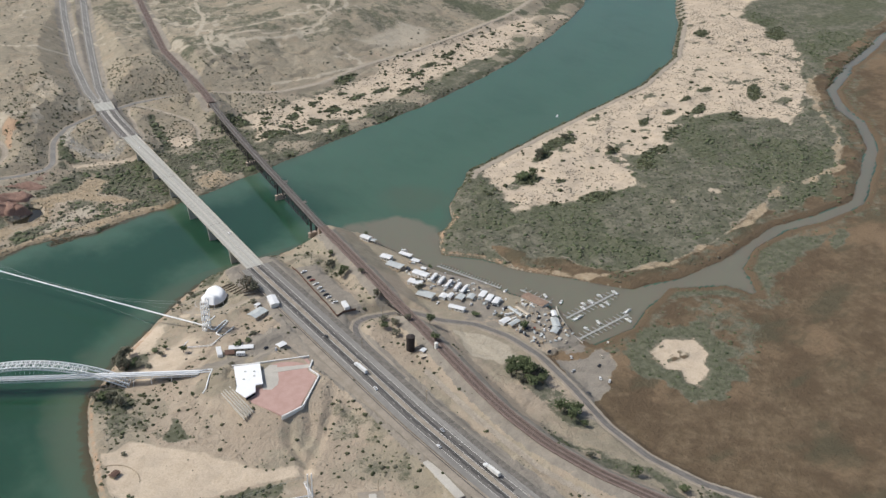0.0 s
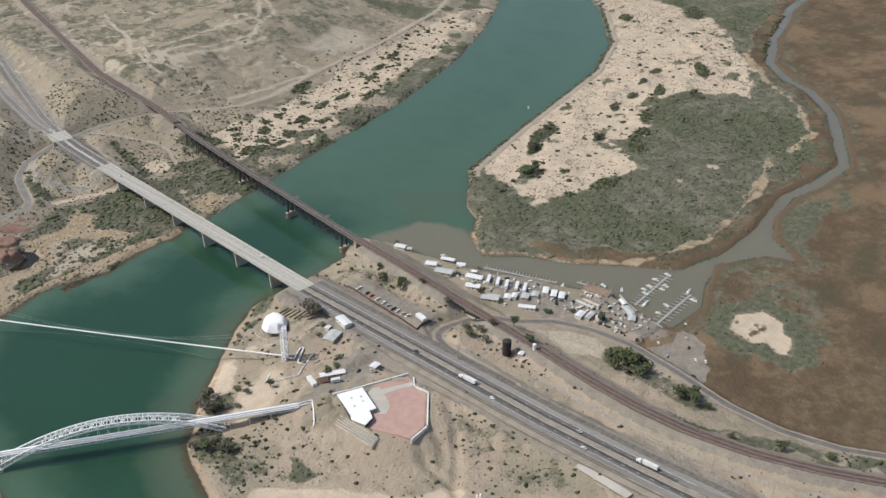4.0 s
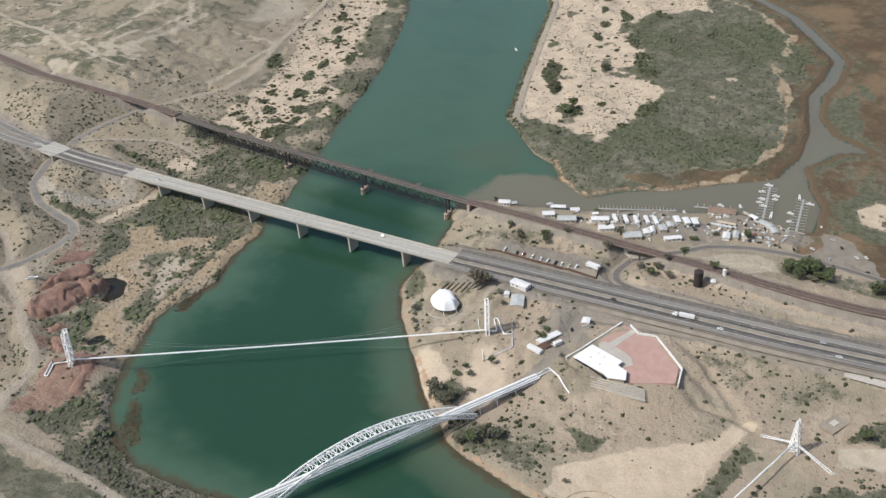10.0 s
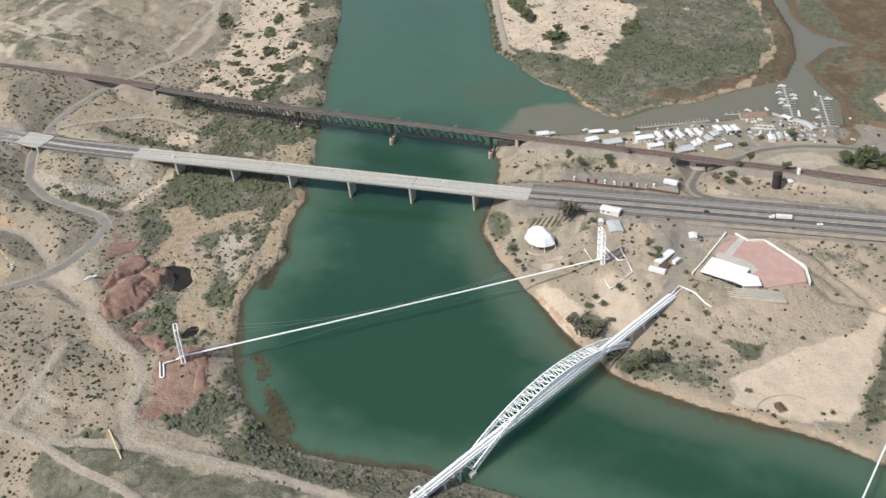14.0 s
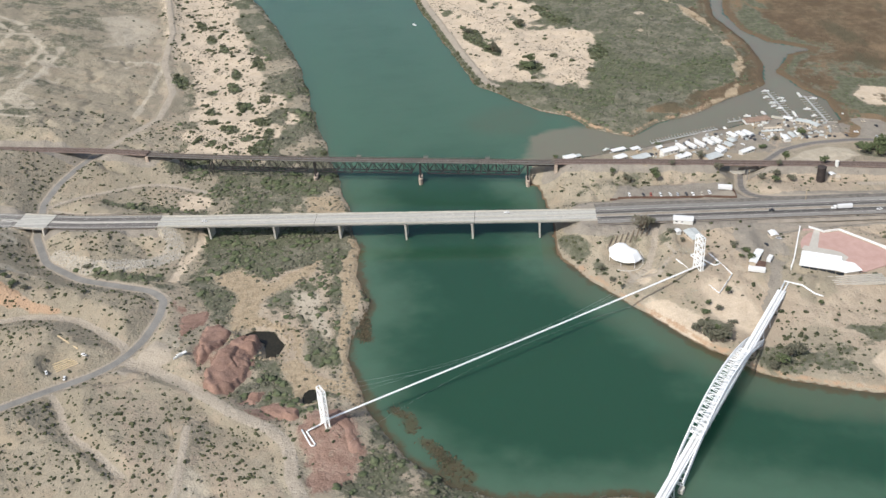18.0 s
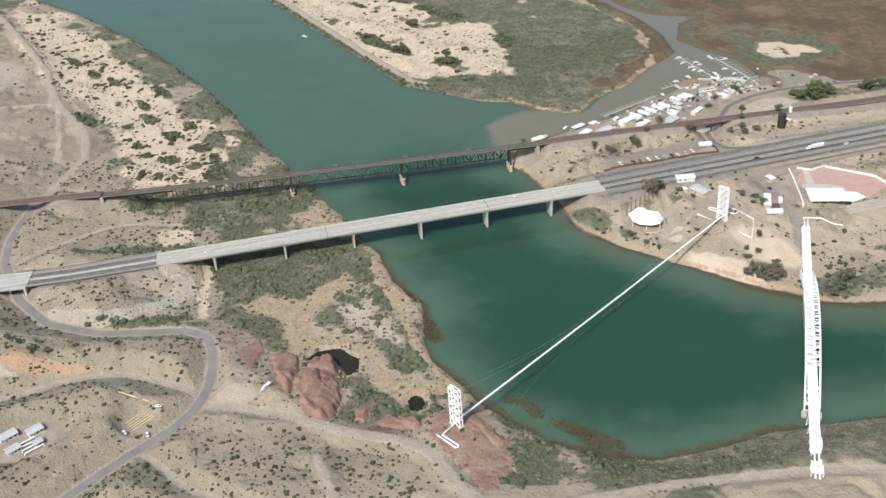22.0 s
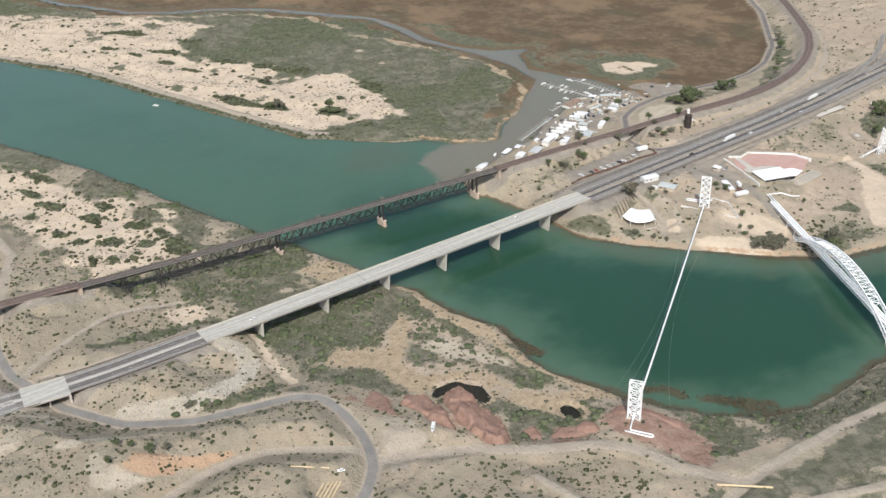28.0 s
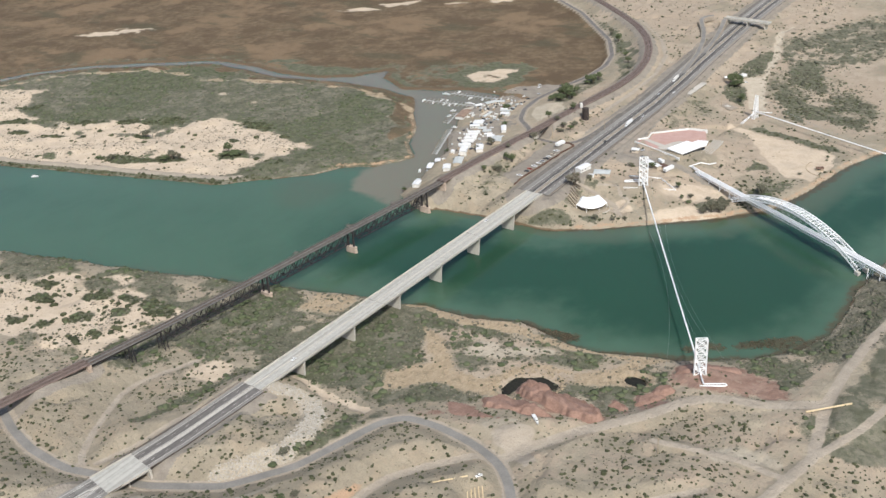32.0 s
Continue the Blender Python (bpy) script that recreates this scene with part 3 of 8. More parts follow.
# mounds: centre, height above the flood plain, radius
MOUNDS_EAST = [(390, 820, 9, 70), (330, 700, 14, 62), (300, 790, 9, 55), (420, 760, 13, 70), (440, 640, 12, 90), (420, 480, 12, 90), (430, 300, 12, 120), (420, 60, 12, 160),
               (452, 885, 12, 45), (275, 720, 7, 38), (345, 850, 7, 40), (640, 190, 9, 140)]
MOUNDS_WEST = [(112, 1115, 10, 32), (190, 1225, 11, 42), (250, 1300, 10, 70), (150, 1330, 16, 90), (60, 1230, 15, 75), (10, 1120, 13, 60), (330, 1420, 12, 80), (380, 1345, 10, 40),
               (440, 1480, 9, 70), (520, 1460, 12, 70), (620, 1520, 14, 120), (-60, 1000, 20, 90), (820, 1640, 22, 190), (1100, 1750, 26, 220), (400, 1750, 20, 230), (80, 1560, 30, 170), (0, 900, 10, 60)]


def land(x, y):
    """Signed distance to the shore (positive on land), height, and the cover of the ground at points x, y."""
    wx = x + 9 * (fbm(x, y, 38, 3) - 0.5)
    wy = y + 9 * (fbm(x, y, 38, 3, 0.5, 11.3) - 0.5)
    shore = np.full(x.shape, 1e9)
    for line in (WEST_BANK, EAST_BANK, ISLAND_WEST + CREEK_INNER, CREEK_OUTER):
        shore = np.minimum(shore, line_distance(wx, wy, line)[0])
    wet = inside(wx, wy, RIVER) | inside(wx, wy, CREEK)
    d = np.where(wet, -shore, shore)
    west = line_distance(x, y, WEST_BANK)[0]
    on_west = ~wet & (west < line_distance(x, y, EAST_BANK)[0]) & (west < line_distance(x, y, ISLAND_WEST)[0]) & (west < line_distance(x, y, CREEK_OUTER)[0])
    island = ~wet & inside(x, y, ISLAND_WEST + CREEK_INNER)
    east = ~wet & ~on_west & ~island
    side_road = np.interp(y, [-400, 50, 212, 335, 402, 450, 500, 560, 612, 620], [1500, 900, 693, 580, 540, 524, 522, 533, 545, 640])
    marsh_side = east & (x > side_road + 7) & ((y < 650) | (x > 720))
    h = 2.2 + 1.6 * fbm(x, y, 60, 4)
    lift = np.zeros(x.shape)
    for cx, cy, hh, r in MOUNDS_EAST + MOUNDS_WEST:
        lift = lift + hh * np.exp(-((x - cx) ** 2 + (y - cy) ** 2) / r ** 2)
    h = h + np.where(island | marsh_side, 0.12 * lift, lift)
    rugged = soft(np.where(on_west, west, 0), 120, 420)
    h = h + rugged * (26 * fbm(x, y, 330, 5, 0.52) + 5)
    far = soft(np.hypot(x - 400, y - 900), 1500, 4200)
    h = h + far * 150 * fbm(x, y, 900, 5, 0.55, 4.0) * (on_west | (y < -300))
    dunes = soft(fbm(x, y, 26, 3), 0.35, 0.8)
    h = h + np.where(island, 3.2 * soft(d, 4, 30) * dunes, 0) + np.where(on_west & (x > 560) & (west < 150), 2.5 * dunes, 0)
    hills = np.abs(fbm(x, y, 120, 5, 0.58, 27.0) - 0.5) * 2
    h = h + np.where(on_west, 9 * hills * soft(west, 90, 260) * soft(h, 6, 12), 0) + np.where(east & ~marsh_side, (5.0 * (np.abs(fbm(x, y, 34, 5, 0.58, 33.0) - 0.5) * 2) - 0.8) * soft(lift, 3, 9), 0)
    gully = np.abs(fbm(x, y, 85, 4, 0.55, 7.7) - 0.5)
    h = h - np.where(on_west | east, 3.2 * (1 - soft(gully, 0.0, 0.07)) * soft(h, 7, 14), 0)
    h = h + 0.5 * (fbm(x, y, 14, 3) - 0.5)
    for line in ([(335, 673), (304, 651), (293, 628), (290, 605), (286, 590)], [(354, 670), (335, 639), (309, 611), (293, 599)], [(322, 652), (315, 632), (302, 618)]):
        h = h - 2.8 * np.where(east, soft(7 - line_distance(wx, wy, line)[0], 0, 6), 0)
    h = np.where(marsh_side, 0.9 + 0.7 * fbm(x, y, 50, 3) + 8 * far, h)
    cut = np.minimum(h, 0.4 + np.clip(d, 0, 1e9) * np.where(on_west & (x < 320) & (x > 60), 0.55, 0.35))
    h = np.where(d > 0, np.maximum(cut, 0.25), -0.4 - np.minimum(5, 0.25 * -d))
    # level pads
    for cx, cy, rx, ry, turn, z in ((318, 690, 50, 40, 38, 17), (431, 820, 17, 50, 4, 17), (112, 1113, 12, 12, 0, 13), (305, 812, 24, 20, 0, 14.6),
                                    (345, 812, 22, 18, 0, 14.5), (332, 872, 26, 20, 30, 6), (178, 1320, 16, 16, 30, 20.5), (184, 1398, 26, 34, 28, 23), (560, 760, 26, 80, -12, 5), (595, 660, 26, 40, 0, 4), (272, 556, 26, 22, 0, 4.5)):
        k = spot(x, y, cx, cy, rx, ry, turn) * (d > 0)
        h = h * (1 - k) + z * k
    # road beds: banks and cuttings
    dirt, gravel = np.zeros(x.shape), np.zeros(x.shape)
    for line, half, side, kind in (
            (HIGHWAY_WEST, 15, 0.5, 1), (HIGHWAY_UP, 7.5, 0.5, 1), (HIGHWAY_DOWN, 7.5, 0.5, 1), (HIGHWAY_EAST, 24, 0.5, 1), (RAIL_WEST, 6.5, 0.6, 1), (RAIL_EAST, 6.5, 0.6, 1), (DUNE_ROAD, 4, 0.4, 0), (DIRT_UPPER, 3.2, 0.5, 0),
            (DIRT_TOWER, 4.4, 0.5, 0), (DIRT_SHORE, 3.6, 0.5, 0), (DIRT_FORK, 2.6, 0.5, 0), (DIRT_SPUR, 2.4, 0.5, 0), (SOUTH_TRACK, 2.2, 0.5, 0), (ACCESS_TRACK, 2.0, 0.5, 0), (FLOOD_TRACK, 2.4, 0.4, 0), (FRONTAGE, 5, 0.4, 2),
            (ARCH_TRACK, 4, 0.4, 2), (HEAD_TRACK, 2.4, 0.5, 0), (RAIL_TRACK, 2.6, 0.4, 0), (BEND_ROAD, 5.2, 0.55, 0), (MARINA_ROAD, 5.2, 0.6, 0)):
        dist, level = line_distance(x, y, line)
        dry = d > -2
        off = np.clip(dist - half, 0, 1e9)
        reach = off < 60
        if kind == 1:
            off = off + 2.5 * (fbm(x, y, 16, 3) - 0.5) * soft(off, 0, 4)
        h = np.where(reach & dry, np.clip(h, level - 0.15 - side * off, level - 0.15 + side * off), h)
        if kind == 1:
            gravel = np.maximum(gravel, soft(half + 7 - dist, -3, 3) * 0.9)
        elif kind == 0:
            dirt = np.maximum(dirt, soft(half + 0.5 - dist, -1.6, 1.6))
    pool = np.maximum(region(wx, wy, POOL, 3), region(wx, wy, round_outline(160, 1127, 10, 8), 3)) * on_west
    for poly in ERODED:
        h = h + 2.2 * region(x, y, poly, 6) * (np.abs(fbm(x, y, 13, 4, 0.6, 41.0) - 0.5) * 4 - 0.5)
    h = h * (1 - pool) + 0.6 * pool
    h = np.where(d > -2, np.minimum(h, 0.5 + 0.8 * np.clip(d, 0, 1e9)), h)
    return d, h, on_west, island, east, marsh_side, west, dirt, gravel, lift


DD, HH, ON_WEST, ISLAND, EAST, MARSH, WEST_D, DIRT, GRAVELLY, LIFT = land(XX, YY)


def ground_z(x, y):
    """Height of the ground at one point."""
    i = min(max(int(np.searchsorted(GX, x)) - 1, 0), len(GX) - 2)
    j = min(max(int(np.searchsorted(GY, y)) - 1, 0), len(GY) - 2)
    u, v = (x - GX[i]) / (GX[i + 1] - GX[i]), (y - GY[j]) / (GY[j + 1] - GY[j])
    return float((HH[i, j] * (1 - u) + HH[i + 1, j] * u) * (1 - v) + (HH[i, j + 1] * (1 - u) + HH[i + 1, j + 1] * u) * v)


# ---- cover of the ground ----
def band(x, y, line, half, s=2.0):
    """1 on a line of the plan, 0 away from it."""
    return soft(half - line_distance(x, y, line)[0], -s, s)


def join(*masks):
    out = masks[0]
    for m in masks[1:]:
        out = np.maximum(out, m)
    return out


def cover(x, y):
    n1, n2 = fbm(x, y, 60, 4, 0.55, 2.2), fbm(x, y, 24, 4, 0.55, 6.1)
    fx, fy = x + 9 * (fbm(x, y, 12, 3, 0.55, 3.9) - 0.5), y + 9 * (fbm(x, y, 12, 3, 0.55, 14.9) - 0.5)
    x, y = x + 22 * (fbm(x, y, 40, 4, 0.6, 9.4) - 0.5), y + 22 * (fbm(x, y, 40, 4, 0.6, 12.9) - 0.5)
    east = EAST & ~MARSH
    # island and dunes
    dsand = line_distance(x, y, ISLAND_SAND + ISLAND_SAND[:1])[0]
    isl = np.where(inside(x, y, ISLAND_SAND), dsand, -dsand)
    sand = np.where(ISLAND, soft(isl + 36 * (n2 - 0.5) + 20 * (n1 - 0.5), -9, 9), 0)
    brush = np.where(ISLAND, 1 - sand, 0)
    brush = np.where(ISLAND, brush + sand * 0.75 * soft(n1 * 0.4 + n2 * 0.6, 0.57, 0.68), brush)
    green = np.where(ISLAND, brush * (0.75 * soft(fbm(x, y, 95, 4, 0.55, 21.0), 0.40, 0.60) + 0.25 * soft(n2, 0.4, 0.6)), 0)
    for cx, cy, rx, ry, turn in ISLAND_THICKETS + DUNE_THICKETS:
        k = spot(fx, fy, cx, cy, rx, ry, turn)
        brush, green, sand = np.maximum(brush, k), np.maximum(green, k), sand * (1 - k)
    for cx, cy, rx, ry in ((1239, 886, 16, 9), (968, 779, 11, 8), (904, 788, 9, 6)):
        k = np.where(ISLAND, spot(fx, fy, cx, cy, rx, ry, 30), 0) * soft(n2, 0.38, 0.55)
        sand, brush, green = np.maximum(sand, 0.8 * k), brush * (1 - k), green * (1 - k)
    levee_d = line_distance(XX, YY, ISLAND_WEST)[0]
    levee = np.where(ISLAND & (XX > 735), soft(4.4 - np.abs(levee_d - 11.5), -1.0, 1.0), 0)
    fringe = np.where(ISLAND & (XX > 735), soft(7.5 - levee_d, -1, 1), 0)
    brush, sand = np.maximum(brush, fringe), sand * (1 - fringe)
    dd = line_distance(x, y, DUNES + DUNES[:1])[0]
    dd = np.where(inside(x, y, DUNES), dd, -dd)
    wsand = soft(dd + 40 * (n2 - 0.5), -8, 10)
    grey_shore = soft(fbm(x, y, 50, 4, 0.6, 31.0), 0.42, 0.6) * soft(70 - WEST_D, 0, 30)
    wsand = wsand * (1 - 0.85 * grey_shore)
    sand = np.maximum(sand, np.where(ON_WEST, wsand * (1 - np.where(ON_WEST, brush, 0)), 0))
    # flood plain of the western bank
    flood = ON_WEST & (WEST_D < 190) & (DD > 0)
    low = np.where(flood, soft(190 - WEST_D, 0, 80) * soft(n1 * 0.6 + n2 * 0.4, 0.36, 0.52), 0) * (1 - wsand) * (1 - soft(HH, 7.0, 11))
    dry_flat = region(x, y, [(345, 1150), (330, 1200), (250, 1200), (180, 1150), (165, 1112), (250, 1122), (330, 1130)], 8) * ON_WEST
    low = low * (1 - 0.65 * dry_flat * soft(n2, 0.3, 0.55))
    brush = np.maximum(brush, np.where(ON_WEST, low, 0))
    green = np.maximum(green, np.where(flood, low * soft(fbm(x, y, 40, 4, 0.55, 17.0), 0.46, 0.62), 0))
    tan = np.where(flood, np.maximum(0.55 * soft(n2, 0.3, 0.6), 0.85 * dry_flat), 0)
    for poly in ([(337, 1343), (313, 1302), (308, 1267), (296, 1268), (300, 1305), (322, 1345)], [(120, 1096), (95, 1082), (62, 1046), (42, 1062), (50, 1110), (64, 1092)],
                 [(66, 1015), (56, 960), (55, 890), (44, 800), (12, 720), (-40, 690), (-22, 800), (4, 900), (14, 960), (22, 1040), (50, 1040)], [(30, 1140), (8, 1165), (-20, 1160), (-48, 1128), (-60, 1090), (-34, 1040), (-12, 985), (12, 960), (12, 1060)], [(185, 1160), (165, 1152), (150, 1160), (160, 1174), (182, 1166)]):
        k = region(fx, fy, poly, 6) * ON_WEST * (0.55 + 0.45 * soft(n2, 0.35, 0.6))
        brush, green = np.maximum(brush, k), np.maximum(green, 0.25 * k)
    open_sand = np.where(ON_WEST, join(band(fx, fy, [(397, 1263), (368, 1266), (348, 1271), (316, 1271)], 4.5), 0.9 * region(x, y, [(467, 1335), (484, 1295), (474, 1268), (450, 1262), (446, 1295)], 8) * soft(n2, 0.42, 0.52),
                                        0.5 * region(x, y, [(262, 1440), (280, 1430), (274, 1408), (262, 1415)], 6)), 0)
    sand, brush = np.maximum(sand, open_sand), brush * (1 - open_sand)
    grey = np.where(ON_WEST, 0.62 * soft(XX, 470, 580) * soft(YY, 1440, 1540) * soft(n1 * 0.5 + n2 * 0.5, 0.34, 0.56), 0) * (1 - sand)
    brush = np.maximum(brush, grey)
    # cane reeds on the western bank
    for poly in RIVER_BRUSH:
        k = region(x, y, poly, 9) * ON_WEST * (0.6 + 0.4 * soft(n2, 0.35, 0.6))
        brush, green, sand, tan = np.maximum(brush, k), np.maximum(green, 0.32 * k), sand * (1 - k), tan * (1 - k)
    k = join(*[band(fx, fy, line, 6, 4) for line in HEDGES]) * ON_WEST
    brush, green = np.maximum(brush, k), np.maximum(green, 0.7 * k)
    reed = join(0.95 * region(0.5 * (x + fx), 0.5 * (y + fy), CANE_FLAT, 8), region(fx, fy, CANE_SHORE, 3), 0.9 * region(fx, fy, CANE_LOW, 4), region(x, y, POOL, 12) * (1 - region(x, y, POOL, 2)), 0.8 * region(x, y, round_outline(160, 1127, 16, 13), 5),
                0.7 * region(fx, fy, [(475, 1180), (474, 1142), (438, 1131), (430, 1150), (440, 1172)], 6)) * ON_WEST
    brush, green = brush * (1 - reed), green * (1 - reed)
    # eastern bank
    tan = np.maximum(tan, np.where(east, 0.22 + 0.6 * soft(n1, 0.36, 0.58), 0))
    tan = tan * (1 - 0.6 * np.where(east, soft(y, 780, 860), 0))
    beach = join(0.98 * region(fx, fy, SAND_FLAT, 4), 1.2 * region(fx, fy, [(212, 619), (234, 606), (210, 610), (182, 618)], 3), spot(x, y, 240, 838, 40, 16, 38), spot(x, y, 250, 795, 40, 18, 20), spot(x, y, 300, 855, 16, 10, 0))
    sand = np.maximum(sand, np.where(east, 0.9 * np.clip(beach, 0, 1.1), 0))
    gully = np.abs(fbm(x, y, 85, 4, 0.55, 7.7) - 0.5)
    wash = np.abs(fbm(x, y, 210, 5, 0.55, 1.9) - 0.5)
    pale = np.where(ON_WEST, np.maximum(0.5 * (1 - soft(gully, 0.0, 0.03)) * soft(n1, 0.42, 0.56), 0.8 * (1 - soft(wash, 0.0, 0.025)) * soft(n2, 0.3, 0.5)) * soft(WEST_D, 190, 330) * soft(XX, -330, -200), 0)
    pale = np.maximum(pale, np.where(east, 0.45 * (1 - soft(gully, 0.0, 0.03)), 0))
    pale = np.maximum(pale, np.where(ON_WEST, join(band(fx, fy, RIPRAP, 8, 3), 0.9 * region(fx, fy, [(287, 1444), (299, 1434), (302, 1429), (285, 1427), (271, 1423), (262, 1408), (258, 1425), (268, 1442)], 4), 0.7 * region(fx, fy, [(340, 1513), (352, 1499), (347, 1485), (346, 1464), (344, 1456), (335, 1472), (333, 1488), (332, 1505)], 8), 0.75 * region(fx, fy, [(299, 1166), (304, 1140), (271, 1133), (236, 1120), (231, 1127), (253, 1141), (271, 1156)], 5), 0.7 * region(fx, fy, [(214, 1240), (200, 1252), (190, 1246), (205, 1232)], 3), 0.75 * region(x, y, [(84, 1206), (69, 1187), (46, 1176), (24, 1192), (63, 1212)], 8),
                                                 0.55 * region(x, y, [(226, 1264), (236, 1250), (205, 1238), (186, 1258), (192, 1268)], 10), *[0.9 * band(fx, fy, line, 3.6, 3) for line in DESERT_TRACKS], 0.7 * region(x, y, [(849, 1513), (896, 1499), (996, 1553), (1034, 1505), (984, 1457), (901, 1457)], 16), 
                                                 band(x, y, [(341, 1726), (367, 1693), (448, 1677)], 4, 3), 0.5 * region(x, y, [(349, 1564), (398, 1533), (359, 1433), (309, 1478)], 20)), 0))
    pale = np.maximum(pale, np.where(east, 1.0 * region(fx, fy, WASH, 5), 0))
    for cx, cy, rx, ry, turn, w in ((190, 770, 14, 22, 20, 0.9), (185, 735, 20, 10, 60, 0.7), (225, 812, 13, 8, 30, 0.9), (352, 838, 8, 9, 0, 0.6), (318, 893, 12, 6, 30, 0.8), (356, 915, 30, 8, 20, 0.7),
                                    (250, 430, 60, 90, 20, 0.35), (245, 200, 70, 160, -20, 0.8), (180, 480, 30, 60, 20, 0.8), (512, 560, 14, 60, 0, 0.8), (560, 420, 14, 80, -20, 0.8), (445, 885, 12, 24, 10, 0.5)):
        k = w * spot(x, y, cx, cy, rx, ry, turn) * east * (0.6 + 0.8 * soft(n2, 0.3, 0.6)) * (1 - pale)
        brush, sand = np.maximum(brush, np.clip(k, 0, 1)), sand * (1 - 0.9 * np.clip(k, 0, 1))
    k = join(region(fx, fy, GREEN_STRIP, 3), region(fx, fy, [(221, 717), (225, 710), (225, 698), (229, 681), (212, 687), (205, 694), (217, 703)], 3), 0.45 * join(*[region(fx, fy, poly, 6) for poly in ERODED]) * soft(n2, 0.42, 0.55), region(fx, fy, [(346, 868), (343, 862), (326, 851), (323, 858)], 2), region(fx, fy, [(345, 475), (341, 451), (329, 443), (309, 487), (300, 522), (317, 515), (336, 498)], 4), region(fx, fy, [(347, 420), (353, 361), (341, 312), (333, 308), (323, 343), (317, 399), (327, 421)], 4), region(fx, fy, [(289, 380), (297, 229), (226, 420), (249, 425), (267, 427)], 6) * soft(n2, 0.34, 0.48), region(fx, fy, [(281, 464), (280, 412), (262, 448), (236, 475), (204, 486), (191, 521), (216, 528), (255, 501)], 5), region(fx, fy, [(212, 548), (236, 536), (254, 513), (246, 500), (228, 518)], 5),
             0.9 * band(x, y, [(470, 500), (490, 452), (515, 405), (552, 352), (600, 300), (650, 255)], 11, 6) * soft(n2, 0.3, 0.5), 0.5 * region(fx, fy, [(205, 764), (218, 746), (217, 712), (231, 679), (201, 695), (184, 728)], 5) * soft(n2, 0.46, 0.56)) * east
    wash_bed = np.where(east, region(fx, fy, WASH, 5), 0)
    brush, green, sand = np.maximum(brush, k), np.maximum(green, 0.5 * k), np.maximum(sand * (1 - k), wash_bed)
    k = 0.5 * region(x, y, [(346, 655), (372, 600), (366, 545), (345, 525), (322, 556), (318, 620)], 10) * east * soft(n2, 0.36, 0.55)
    brush, tan = np.maximum(brush, k), tan * (1 - k)
    # marsh and its sand patch
    marsh = MARSH * 1.0
    strand = [(652, 752), (672, 723), (702, 699), (743, 685), (789, 676), (821, 680), (882, 690), (930, 696), (1000, 722), (1061, 748), (1086, 730), (1170, 745), (1256, 806), (1330, 905), (1430, 995)]
    sd = line_distance(x, y, strand)[0]
    creek_d = line_distance(x, y, CREEK_INNER)[0]
    wet_edge = np.where(ISLAND & (x > 640), soft(29 + 18 * (n2 - 0.5) - creek_d, -6, 6), 0)
    brush = brush * (1 - wet_edge * (0.5 + 0.5 * soft(n2, 0.42, 0.58)))
    marsh = np.maximum(marsh, wet_edge)
    reed = np.maximum(reed, np.where(ISLAND & (x > 640), 0.62 * soft(4 + 18 * (n2 - 0.45) - sd, -4, 4), 0))
    brush = brush * (1 - np.where(ISLAND, reed, 0))
    rim_d = line_distance(x, y, CREEK_OUTER)[0]
    rim = np.where(MARSH, soft(24 - rim_d + 40 * (n2 - 0.5), -8, 8), 0) * 0.8
    patch = region(x, y, MARSH_SAND, 5) * MARSH * soft(n2, 0.18, 0.32)
    around = line_distance(x, y, MARSH_SAND + MARSH_SAND[:1])[0]
    ring = np.maximum(0.55 * region(x, y, MARSH_RING, 10) * soft(n2, 0.4, 0.58), soft(24 + 30 * (n2 - 0.5) - around, -6, 6)) * MARSH
    dark = region(x, y, [(850, 633), (903, 660), (942, 652), (1010, 627), (898, 602), (831, 601)], 8) * MARSH
    dark = np.maximum(dark, join(*[region(fx, fy, poly, 6) for poly in MARSH_BANDS]) * MARSH)
    k = np.clip(join(rim * 0.6, ring, 0.9 * dark, 0.8 * spot(x, y, 1000, 615, 30, 8, 20) * MARSH), 0, 1) * (1 - patch)
    brush, green = np.maximum(brush, k), np.maximum(green, 0.6 * k)
    for cx, cy, rx, ry, turn in ((900, 200, 60, 14, 40), (1060, 300, 70, 16, 50), (760, 120, 50, 16, 20), (1400, 620, 60, 18, 40)):
        patch = np.maximum(patch, spot(x + 60 * (n1 - 0.5), y + 60 * (n2 - 0.5), cx, cy, rx, ry, turn) * MARSH * soft(n2, 0.34, 0.5))
    sand = np.maximum(sand, patch)
    marsh = marsh * (1 - patch)
    # red rock ground
    red = join(region(fx, fy, ROCK_MAIN, 4), region(fx, fy, ROCK_WEST, 4), 0.8 * region(fx, fy, ROCK_BACK, 6) * soft(n2, 0.3, 0.5), 0.8 * region(fx, fy, [(162, 1174), (162, 1162), (146, 1167), (143, 1182)], 3), (0.45 + 0.45 * soft(n2, 0.3, 0.55)) * region(fx, fy, TOWER_SLOPE, 8), 0.8 * region(fx, fy, [(138, 1178), (152, 1149), (135, 1132), (120, 1158)], 5), 0.6 * band(fx, fy, [(278, 1262), (262, 1248)], 5)) * ON_WEST * (DD > 3)
    bush = region(x, y, [(1109, 1670), (1198, 1608), (1261, 1515), (1208, 1504), (1141, 1491), (1155, 1556), (1123, 1635)], 10) * ON_WEST
    brush, green = np.maximum(brush, 0.9 * bush), np.maximum(green, 0.6 * bush)
    brush, green, reed = brush * (1 - red), green * (1 - red), reed * (1 - red)
